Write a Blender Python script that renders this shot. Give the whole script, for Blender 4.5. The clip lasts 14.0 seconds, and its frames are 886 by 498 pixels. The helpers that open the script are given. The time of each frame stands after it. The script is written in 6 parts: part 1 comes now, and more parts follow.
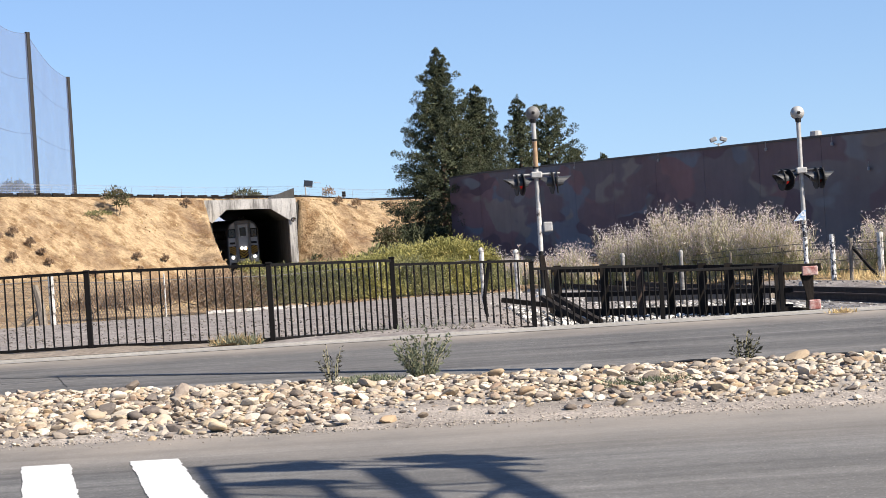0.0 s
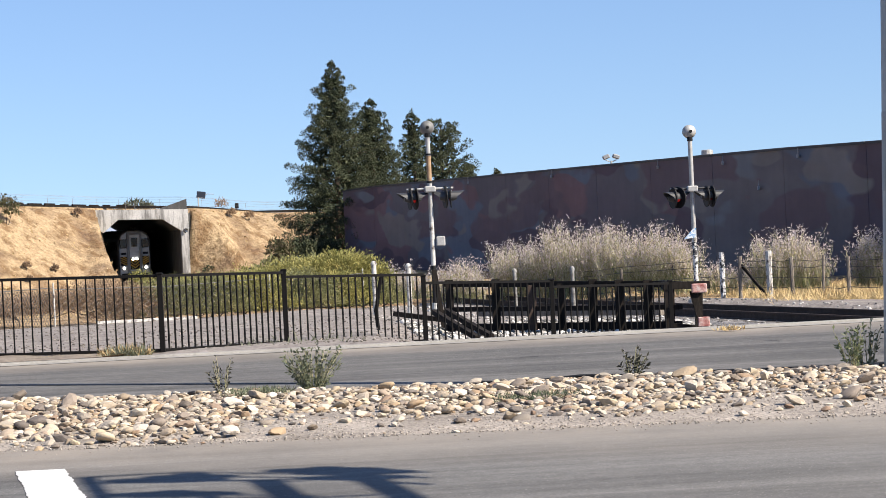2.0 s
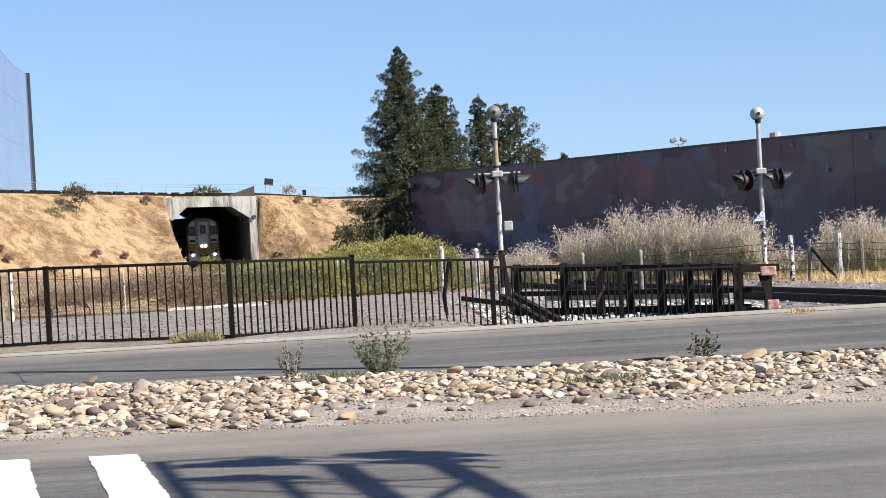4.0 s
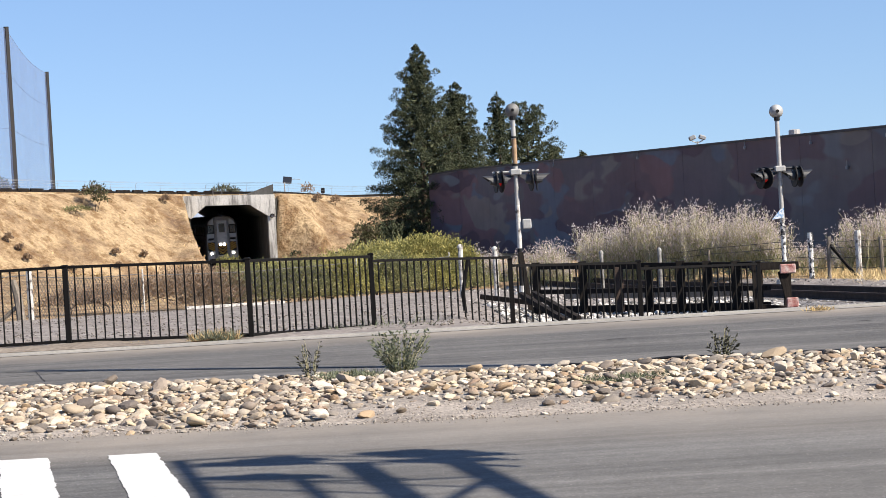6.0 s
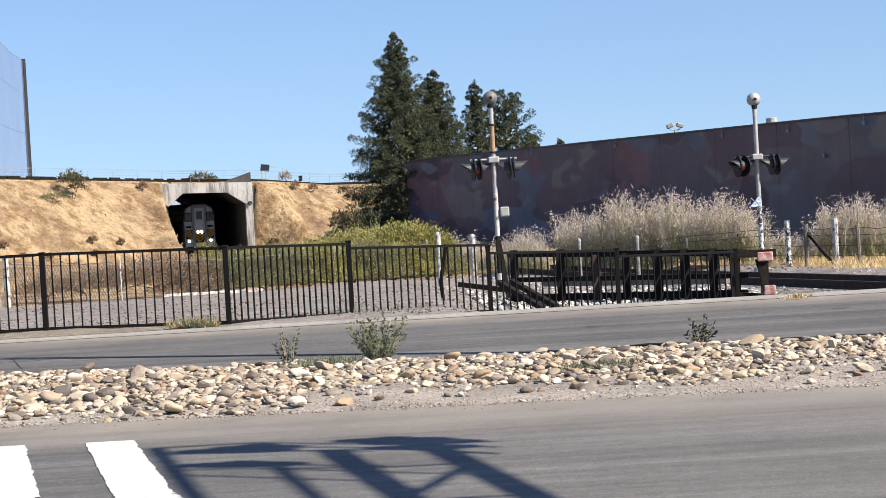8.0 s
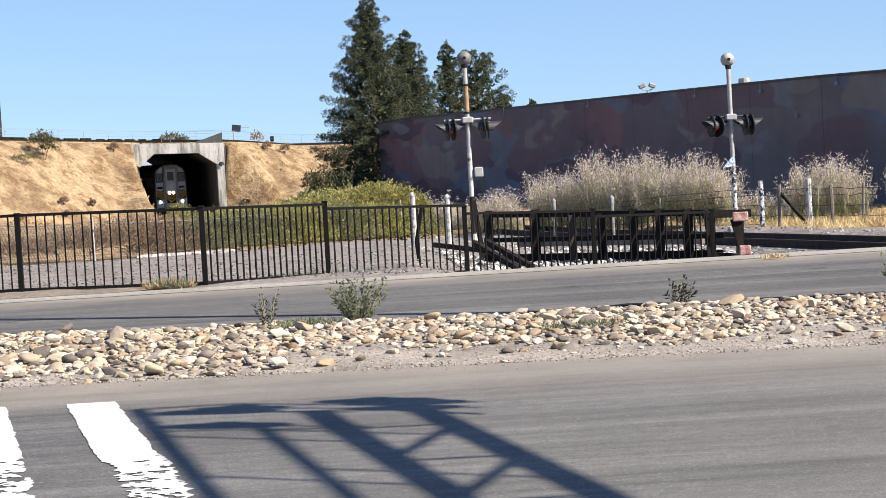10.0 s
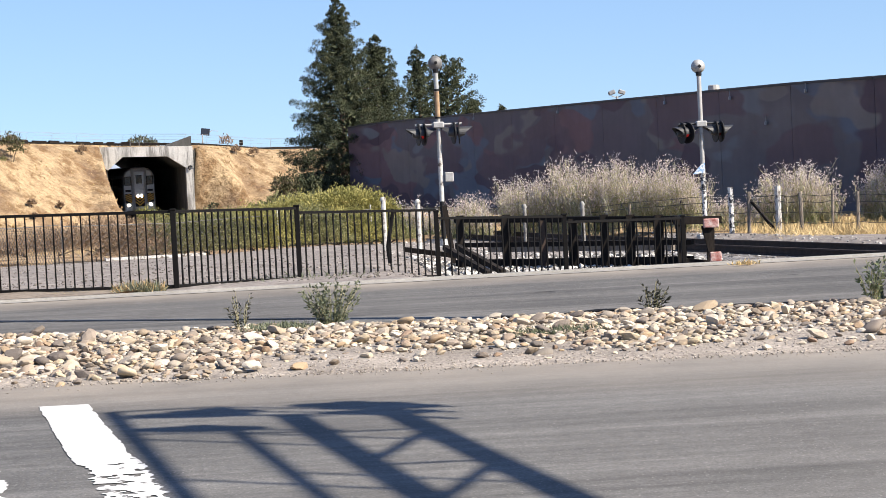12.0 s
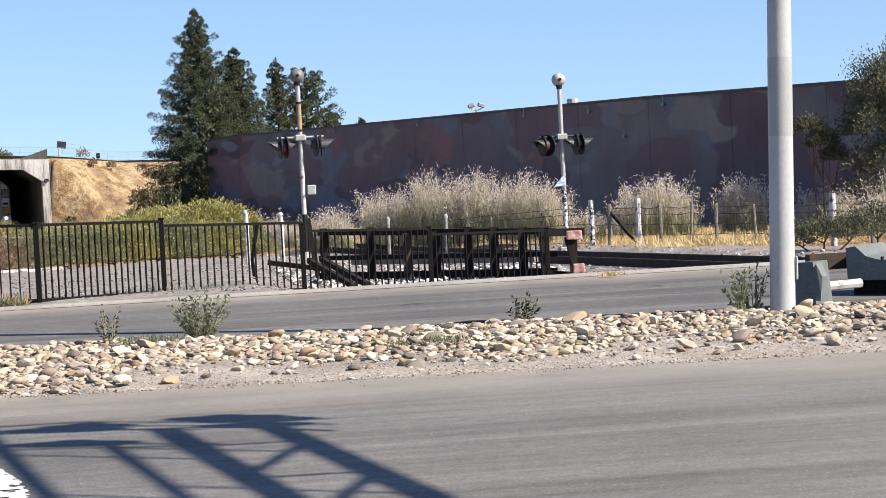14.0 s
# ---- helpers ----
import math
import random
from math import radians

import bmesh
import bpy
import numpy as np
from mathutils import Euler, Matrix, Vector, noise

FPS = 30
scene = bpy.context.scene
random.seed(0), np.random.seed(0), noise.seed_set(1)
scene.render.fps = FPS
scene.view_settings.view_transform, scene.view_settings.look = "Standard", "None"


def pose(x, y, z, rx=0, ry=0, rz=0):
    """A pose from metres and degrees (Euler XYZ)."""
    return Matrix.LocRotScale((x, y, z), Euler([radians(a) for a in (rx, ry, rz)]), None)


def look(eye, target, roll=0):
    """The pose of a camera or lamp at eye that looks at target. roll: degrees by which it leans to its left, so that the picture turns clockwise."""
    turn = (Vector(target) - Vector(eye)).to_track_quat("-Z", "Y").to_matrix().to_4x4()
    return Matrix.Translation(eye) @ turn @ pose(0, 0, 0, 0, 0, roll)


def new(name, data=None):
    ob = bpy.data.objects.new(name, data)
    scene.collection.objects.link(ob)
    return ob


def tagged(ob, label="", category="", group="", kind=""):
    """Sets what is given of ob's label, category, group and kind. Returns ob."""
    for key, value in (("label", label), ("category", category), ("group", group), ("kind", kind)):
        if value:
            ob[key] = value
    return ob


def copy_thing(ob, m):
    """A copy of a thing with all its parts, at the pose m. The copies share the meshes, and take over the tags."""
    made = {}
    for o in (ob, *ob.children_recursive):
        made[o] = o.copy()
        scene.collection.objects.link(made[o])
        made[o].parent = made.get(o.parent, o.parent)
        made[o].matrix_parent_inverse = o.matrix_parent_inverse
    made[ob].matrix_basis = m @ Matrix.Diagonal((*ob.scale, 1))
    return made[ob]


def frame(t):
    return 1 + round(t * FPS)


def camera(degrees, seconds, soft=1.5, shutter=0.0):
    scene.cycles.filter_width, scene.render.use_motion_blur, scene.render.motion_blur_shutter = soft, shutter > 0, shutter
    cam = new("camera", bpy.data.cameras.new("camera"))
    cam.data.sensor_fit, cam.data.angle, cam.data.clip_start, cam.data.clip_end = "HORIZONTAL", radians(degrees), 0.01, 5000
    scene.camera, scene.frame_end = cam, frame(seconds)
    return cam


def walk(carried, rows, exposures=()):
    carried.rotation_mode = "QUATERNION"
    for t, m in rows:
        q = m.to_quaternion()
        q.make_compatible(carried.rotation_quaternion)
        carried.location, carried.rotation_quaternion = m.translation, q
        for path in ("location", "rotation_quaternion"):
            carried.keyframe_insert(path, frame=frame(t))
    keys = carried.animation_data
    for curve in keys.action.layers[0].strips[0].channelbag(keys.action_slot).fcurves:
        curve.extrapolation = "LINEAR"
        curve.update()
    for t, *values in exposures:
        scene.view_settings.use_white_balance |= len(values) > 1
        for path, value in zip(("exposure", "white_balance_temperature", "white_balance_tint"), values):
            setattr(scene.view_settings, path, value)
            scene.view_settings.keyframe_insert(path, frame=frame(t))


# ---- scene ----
# ---------------------------------------------------------------- camera
cam = camera(24.6, 14.0, soft=0.6)
ROWS = [
    (0, 0.0000, 0.0000, 1.5700, 88.883, 3.549, -0.069),
    (0.5, 0.0122, -0.0085, 1.5701, 88.891, 3.340, -0.990),
    (1, 0.0152, -0.0078, 1.5668, 88.961, 3.079, -1.929),
    (1.5, 0.0089, -0.0243, 1.5650, 89.070, 2.838, -2.693),
    (2, 0.0078, -0.0281, 1.5643, 89.111, 2.740, -3.077),
    (2.5, 0.0091, -0.0354, 1.5601, 89.089, 2.724, -2.961),
    (3, 0.0062, -0.0401, 1.5594, 89.022, 2.866, -2.498),
    (3.5, -0.0047, -0.0495, 1.5638, 88.902, 3.091, -1.816),
    (4, 0.0019, -0.0424, 1.5568, 88.793, 3.204, -1.182),
    (6.5, -0.0022, -0.0203, 1.5613, 88.765, 3.294, -0.655),
    (7, -0.0074, -0.0071, 1.5548, 88.791, 3.285, -0.739),
    (7.5, -0.0084, -0.0075, 1.5574, 88.696, 3.258, -0.977),
    (8, -0.0040, -0.0181, 1.5555, 88.389, 3.239, -1.289),
    (8.5, 0.0009, -0.0097, 1.5558, 87.869, 3.306, -1.493),
    (11, -0.1176, 0.0310, 1.5582, 87.179, 3.109, -2.542),
    (11.5, -0.1158, 0.0166, 1.5616, 87.261, 3.007, -2.750),
    (12, -0.1247, 0.0447, 1.5520, 87.327, 2.889, -2.983),
    (12.5, -0.1379, 0.0575, 1.5530, 87.438, 2.901, -3.465),
    (13, -0.1592, 0.0545, 1.5547, 87.704, 2.939, -4.366),
    (13.5, -0.2014, 0.0420, 1.5531, 87.763, 2.992, -5.543),
    (14, -0.2224, 0.0388, 1.5508, 87.492, 2.937, -6.970),
]
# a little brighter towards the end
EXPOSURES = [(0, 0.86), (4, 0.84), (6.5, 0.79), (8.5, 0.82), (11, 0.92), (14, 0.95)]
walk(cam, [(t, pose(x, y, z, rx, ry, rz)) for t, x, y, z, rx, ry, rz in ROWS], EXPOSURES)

# ---------------------------------------------------------------- light
SUN_ELEV = radians(40)
SUN_BEHIND = radians(30)          # from +x towards -y
to_sun = Vector((math.cos(SUN_BEHIND) * math.cos(SUN_ELEV), -math.sin(SUN_BEHIND) * math.cos(SUN_ELEV), math.sin(SUN_ELEV)))
world = bpy.data.worlds.new("world")
scene.world = world
world.use_nodes = True
wn = world.node_tree.nodes
sky = wn.new("ShaderNodeTexSky")
sky.sky_type = "NISHITA"
sky.sun_disc = False
sky.sun_elevation = SUN_ELEV
sky.sun_rotation = math.atan2(to_sun.x, to_sun.y)
sky.air_density, sky.dust_density, sky.ozone_density = 1.2, 0.3, 2.0
wn["Background"].inputs["Strength"].default_value = 0.08
tint = wn.new("ShaderNodeMix")
tint.data_type, tint.blend_type = "RGBA", "MULTIPLY"
tint.inputs[0].default_value, tint.inputs[7].default_value = 1.0, (0.89, 0.968, 1.175, 1)
way, lift, unit = wn.new("ShaderNodeTexCoord"), wn.new("ShaderNodeVectorMath"), wn.new("ShaderNodeVectorMath")
lift.operation, unit.operation = "ADD", "NORMALIZE"
lift.inputs[1].default_value = (0, 0, 0.11)          # clear air down to the horizon
world.node_tree.links.new(way.outputs["Generated"], lift.inputs[0])
world.node_tree.links.new(lift.outputs[0], unit.inputs[0])
world.node_tree.links.new(unit.outputs[0], sky.inputs[0])
world.node_tree.links.new(sky.outputs[0], tint.inputs[6])
world.node_tree.links.new(tint.outputs[2], wn["Background"].inputs["Color"])
sun_data = bpy.data.lights.new("sun", "SUN")
sun_data.energy, sun_data.angle, sun_data.color = 6.0, radians(0.4), (1.0, 0.91, 0.78)
sun = new("sun", sun_data)
sun.matrix_world = look(to_sun * 60, (0, 0, 0))


# ---------------------------------------------------------------- mesh helpers
class Mesh:
    """Collects points and faces of one mesh."""

    def __init__(self):
        self.v, self.f = [], []

    def add(self, verts, faces):
        n = len(self.v)
        self.v.extend(tuple(p) for p in verts)
        self.f.extend(tuple(n + i for i in f) for f in faces)
        return self

    def box(self, cx, cy, cz, sx, sy, sz, bevel=0.0, m=None):
        """A box by its centre and size, with chamfered edges."""
        if bevel <= 0:
            vs = [(cx + a * sx / 2, cy + b * sy / 2, cz + c * sz / 2) for a in (-1, 1) for b in (-1, 1) for c in (-1, 1)]
            fs = [(0, 1, 3, 2), (4, 6, 7, 5), (0, 4, 5, 1), (2, 3, 7, 6), (0, 2, 6, 4), (1, 5, 7, 3)]
        else:
            bm = bmesh.new()
            bmesh.ops.create_cube(bm, size=1.0)
            bmesh.ops.scale(bm, vec=(sx, sy, sz), verts=bm.verts)
            bmesh.ops.bevel(bm, geom=bm.edges[:], offset=min(bevel, min(sx, sy, sz) * 0.45), segments=1, affect="EDGES")
            vs = [(v.co.x + cx, v.co.y + cy, v.co.z + cz) for v in bm.verts]
            bm.verts.index_update()
            fs = [tuple(v.index for v in f.verts) for f in bm.faces]
            bm.free()
        if m is not None:
            vs = [m @ Vector(p) for p in vs]
        return self.add(vs, fs)

    def tube(self, pts, radii, n=8, caps=True):
        """A round tube through points."""
        pts = [Vector(p) for p in pts]
        if not hasattr(radii, "__len__"):
            radii = [radii] * len(pts)
        vs, fs = [], []
        up = None
        for i, p in enumerate(pts):
            d = (pts[min(i + 1, len(pts) - 1)] - pts[max(i - 1, 0)]).normalized()
            if up is None:
                up = d.orthogonal().normalized()
            side = d.cross(up)
            if side.length < 1e-6:
                up = d.orthogonal()
                side = d.cross(up)
            side.normalize()
            up = side.cross(d).normalized()
            for k in range(n):
                a = 2 * math.pi * k / n
                vs.append(p + (side * math.cos(a) + up * math.sin(a)) * radii[i])
        for i in range(len(pts) - 1):
            for k in range(n):
                a, b = i * n + k, i * n + (k + 1) % n
                fs.append((a, b, b + n, a + n))
        if caps:
            fs.append(tuple(range(n - 1, -1, -1)))
            fs.append(tuple(range((len(pts) - 1) * n, len(pts) * n)))
        return self.add(vs, fs)

    def bar(self, a, b, w, h):
        """A square bar from a to b."""
        a, b = Vector(a), Vector(b)
        d = (b - a).normalized()
        side = d.cross(Vector((0, 0, 1)))
        if side.length < 1e-4:
            side = Vector((1, 0, 0))
        side.normalize()
        up = side.cross(d).normalized()
        vs = [p + side * s * w / 2 + up * u * h / 2 for p in (a, b) for s, u in ((-1, -1), (1, -1), (1, 1), (-1, 1))]
        return self.add(vs, [(3, 2, 1, 0), (4, 5, 6, 7), (0, 1, 5, 4), (1, 2, 6, 5), (2, 3, 7, 6), (3, 0, 4, 7)])

    def prism(self, outline, a, b):
        """An outline of (u, w) pairs drawn from frame a to frame b (matrices whose x, z take u, w)."""
        n = len(outline)
        vs = [a @ Vector((u, 0, w)) for u, w in outline] + [b @ Vector((u, 0, w)) for u, w in outline]
        fs = [(i, (i + 1) % n, n + (i + 1) % n, n + i) for i in range(n)] + [tuple(range(n - 1, -1, -1)), tuple(range(n, 2 * n))]
        return self.add(vs, fs)

    def data(self, name, mat=None, smooth=False):
        me = bpy.data.meshes.new(name)
        me.from_pydata([tuple(p) for p in self.v], [], self.f)
        if smooth:
            me.polygons.foreach_set("use_smooth", [True] * len(me.polygons))
        if mat:
            me.materials.append(mat)
        bm = bmesh.new()
        bm.from_mesh(me)
        bmesh.ops.recalc_face_normals(bm, faces=bm.faces)
        if smooth:                     # caps and corners stay crisp
            for e in bm.edges:
                e.smooth = e.calc_face_angle(0.0) < 0.8
        bm.to_mesh(me)
        bm.free()
        me.update()
        return me


def raw_data(name, verts, faces, mat, smooth=False):
    me = bpy.data.meshes.new(name)
    me.from_pydata(verts, [], faces)
    if smooth:
        me.polygons.foreach_set("use_smooth", [True] * len(me.polygons))
    me.materials.append(mat)
    me.update()
    return me


def part(name, mesh, material, parent, label="", smooth=False):
    """Links a mesh as one part under a thing or a part."""
    me = mesh.data(name, material, smooth) if isinstance(mesh, Mesh) else mesh
    ob = new(name, me)
    ob.parent = parent
    if label:
        ob["label"] = label
    return ob


def thing(name, label, category, group="", m=None, kind=""):
    ob = new(name)
    ob.empty_display_size = 0.1
    if m is not None:
        ob.matrix_basis = m
    return tagged(ob, label, category, group, kind)


def solid(name, mesh, material, label, category, group="", kind="", m=None, smooth=False):
    me = mesh.data(name, material, smooth) if isinstance(mesh, Mesh) else mesh
    ob = new(name, me)
    if m is not None:
        ob.matrix_basis = m
    return tagged(ob, label, category, group, kind)


# ---------------------------------------------------------------- materials
def nodes_of(name):
    mat = bpy.data.materials.new(name)
    mat.use_nodes = True
    return mat, mat.node_tree.nodes, mat.node_tree.links


def ramp_of(nt, fac, stops, constant=False):
    r = nt.nodes.new("ShaderNodeValToRGB")
    r.color_ramp.interpolation = "CONSTANT" if constant else "LINEAR"
    while len(r.color_ramp.elements) < len(stops):
        r.color_ramp.elements.new(0.5)
    for e, (p, c) in zip(r.color_ramp.elements, stops):
        e.position, e.color = p, (*c, 1)
    nt.links.new(fac, r.inputs[0])
    return r.outputs[0]


def noise_of(nt, scale, detail=4.0, rough=0.6, vec=None, distort=0.0):
    n = nt.nodes.new("ShaderNodeTexNoise")
    n.inputs["Scale"].default_value, n.inputs["Detail"].default_value = scale, detail
    n.inputs["Roughness"].default_value, n.inputs["Distortion"].default_value = rough, distort
    if vec is not None:
        nt.links.new(vec, n.inputs["Vector"])
    return n.outputs["Fac"]


def coords(nt, scale=(1, 1, 1), kind="Object"):
    t = nt.nodes.new("ShaderNodeTexCoord")
    m = nt.nodes.new("ShaderNodeMapping")
    m.inputs["Scale"].default_value = scale
    nt.links.new(t.outputs[kind], m.inputs["Vector"])
    return m.outputs[0]


def mix(nt, fac, a, b, how="MIX"):
    n = nt.nodes.new("ShaderNodeMix")
    n.data_type, n.blend_type = "RGBA", how
    for key, value in ((0, fac), (6, a), (7, b)):
        if isinstance(value, (int, float)):
            n.inputs[key].default_value = value
        elif isinstance(value, tuple):
            n.inputs[key].default_value = (*value, 1)
        else:
            nt.links.new(value, n.inputs[key])
    return n.outputs[2]


def bump(nt, height, strength, dist=0.01):
    b = nt.nodes.new("ShaderNodeBump")
    b.inputs["Strength"].default_value, b.inputs["Distance"].default_value = strength, dist
    nt.links.new(height, b.inputs["Height"])
    nt.links.new(b.outputs[0], nt.nodes["Principled BSDF"].inputs["Normal"])


def surface(name, stops, scale=3.0, rough=0.8, metal=0.0, bumps=0.3, fine=40.0, dist=0.005, grain=0.25, stretch=(1, 1, 1), spec=0.3):
    """Colour by a broad noise through stops, broken by a fine grain, with fine relief."""
    mat, ns, ls = nodes_of(name)
    nt = mat.node_tree
    vec = coords(nt, stretch)
    broad = noise_of(nt, scale, 5, 0.6, vec)
    small = noise_of(nt, fine, 3, 0.6, vec)
    col = ramp_of(nt, broad, stops)
    g = ramp_of(nt, small, [(0.3, (1 - grain,) * 3), (0.7, (1 + grain * 0.6,) * 3)])
    col = mix(nt, 1.0, col, g, "MULTIPLY")
    p = ns["Principled BSDF"]
    ls.new(col, p.inputs["Base Color"])
    p.inputs["Roughness"].default_value, p.inputs["Metallic"].default_value = rough, metal
    p.inputs["Specular IOR Level"].default_value = spec
    bump(nt, small, bumps, dist)
    return mat


def varied(name, stops, island, rough=0.85, fine=30.0, grain=0.25, bumps=0.4, dist=0.004):
    """Piece by piece another colour of stops, broken by grain."""
    mat, ns, ls = nodes_of(name)
    nt = mat.node_tree
    if island:
        rnd = ns.new("ShaderNodeNewGeometry").outputs["Random Per Island"]
    else:
        rnd = ns.new("ShaderNodeObjectInfo").outputs["Random"]
    col = ramp_of(nt, rnd, stops)
    small = noise_of(nt, fine, 4, 0.6, coords(nt))
    col = mix(nt, 1.0, col, ramp_of(nt, small, [(0.3, (1 - grain,) * 3), (0.7, (1 + grain * 0.5,) * 3)]), "MULTIPLY")
    p = ns["Principled BSDF"]
    ls.new(col, p.inputs["Base Color"])
    p.inputs["Roughness"].default_value = rough
    p.inputs["Specular IOR Level"].default_value = 0.25
    bump(nt, small, bumps, dist)
    return mat


def leafy(name, stops, rough=0.7, island=True, passing=0.25, clump=1.6, blend=0.55):
    """Leaves: colour by leaf, a little light passing through."""
    mat, ns, ls = nodes_of(name)
    nt = mat.node_tree
    rnd = ns.new("ShaderNodeNewGeometry").outputs["Random Per Island"]
    share = ns.new("ShaderNodeMix")
    share.data_type = "FLOAT"
    share.inputs[0].default_value = blend
    ls.new(rnd, share.inputs[2])
    ls.new(ramp_of(nt, noise_of(nt, clump, 3, 0.6, coords(nt)), [(0.32, (0,) * 3), (0.68, (1,) * 3)]), share.inputs[3])
    col = ramp_of(nt, share.outputs[0], stops)
    p = ns["Principled BSDF"]
    ls.new(col, p.inputs["Base Color"])
    p.inputs["Roughness"].default_value = rough
    p.inputs["Specular IOR Level"].default_value = 0.15
    tr = ns.new("ShaderNodeBsdfTranslucent")
    ls.new(col, tr.inputs["Color"])
    mx = ns.new("ShaderNodeMixShader")
    mx.inputs[0].default_value = passing
    ls.new(p.outputs[0], mx.inputs[1])
    ls.new(tr.outputs[0], mx.inputs[2])
    ls.new(mx.outputs[0], ns["Material Output"].inputs["Surface"])
    return mat


def asphalt(name, dark, light, dusty=None, skew=0.0):
    """Weathered asphalt: lengthwise wheel streaks, patches, pale aggregate."""
    mat, ns, ls = nodes_of(name)
    nt = mat.node_tree
    vec = coords(nt)
    along = coords(nt, (0.05, 1.25, 1))
    mid = noise_of(nt, 9.0, 6, 0.75, vec)
    lanes = noise_of(nt, 1.0, 4, 0.65, along)
    patch = noise_of(nt, 0.7, 5, 0.6, vec)
    grit = noise_of(nt, 55.0, 3, 0.7, vec)
    speck = noise_of(nt, 70.0, 2, 0.5, coords(nt, (1, 0.5, 1)))
    col = ramp_of(nt, lanes, [(0.36, tuple(c * 0.85 for c in dark)), (0.62, tuple(c * 1.12 for c in light))])
    col = mix(nt, 0.4, col, ramp_of(nt, patch, [(0.3, tuple(c * 0.72 for c in dark)), (0.7, light)]))
    col = mix(nt, 1.0, col, ramp_of(nt, mid, [(0.3, (0.74,) * 3), (0.5, (1.0,) * 3), (0.7, (1.28,) * 3)]), "MULTIPLY")
    col = mix(nt, 1.0, col, ramp_of(nt, grit, [(0.28, (0.55,) * 3), (0.5, (1.0,) * 3), (0.76, (1.6,) * 3)]), "MULTIPLY")
    fine_lines = noise_of(nt, 1.0, 5, 0.7, coords(nt, (0.12, 5.5, 1)))
    col = mix(nt, 1.0, col, ramp_of(nt, fine_lines, [(0.34, (0.70,) * 3), (0.5, (1.0,) * 3), (0.68, (1.24,) * 3)]), "MULTIPLY")
    col = mix(nt, ramp_of(nt, speck, [(0.64, (0, 0, 0)), (0.71, (0.50,) * 3)]), col, (0.352, 0.336, 0.308))
    p = ns["Principled BSDF"]
    ls.new(col, p.inputs["Base Color"])
    p.inputs["Roughness"].default_value = 0.82
    p.inputs["Specular IOR Level"].default_value = 0.3
    if dusty:
        sep = ns.new("ShaderNodeSeparateXYZ")
        ls.new(vec, sep.inputs[0])
        near = ns.new("ShaderNodeMapRange")
        near.inputs["From Min"].default_value, near.inputs["From Max"].default_value = dusty
        near.inputs["To Max"].default_value = 1.25
        slant = ns.new("ShaderNodeMath")
        slant.operation = "MULTIPLY_ADD"
        slant.inputs[1].default_value = skew
        ls.new(sep.outputs[0], slant.inputs[0])
        ls.new(sep.outputs[1], slant.inputs[2])
        ls.new(slant.outputs[0], near.inputs["Value"])
        blow = ns.new("ShaderNodeMath")
        blow.operation = "MULTIPLY"
        ls.new(near.outputs[0], blow.inputs[0])
        ls.new(patch, blow.inputs[1])
        col = mix(nt, blow.outputs[0], col, (0.288, 0.248, 0.204))
        if skew:                       # paler towards the +x end
            end = ns.new("ShaderNodeMapRange")
            end.inputs["From Min"].default_value, end.inputs["From Max"].default_value = -2.5, 4.5
            end.inputs["To Max"].default_value = 0.30
            ls.new(sep.outputs[0], end.inputs["Value"])
            col = mix(nt, end.outputs[0], col, (0.208, 0.192, 0.172))
        ls.new(col, p.inputs["Base Color"])
    bump(nt, grit, 0.5, 0.006)
    return mat


def plain(name, col, rough=0.5, metal=0.0, emit=None, strength=0.0, spec=0.5):
    mat, ns, ls = nodes_of(name)
    nt = mat.node_tree
    small = noise_of(nt, 25.0, 4, 0.6, coords(nt))
    c = mix(nt, 1.0, col, ramp_of(nt, small, [(0.3, (0.85,) * 3), (0.7, (1.1,) * 3)]), "MULTIPLY")
    p = ns["Principled BSDF"]
    ls.new(c, p.inputs["Base Color"])
    p.inputs["Roughness"].default_value, p.inputs["Metallic"].default_value = rough, metal
    p.inputs["Specular IOR Level"].default_value = spec
    if emit:
        p.inputs["Emission Color"].default_value, p.inputs["Emission Strength"].default_value = (*emit, 1), strength
    return mat


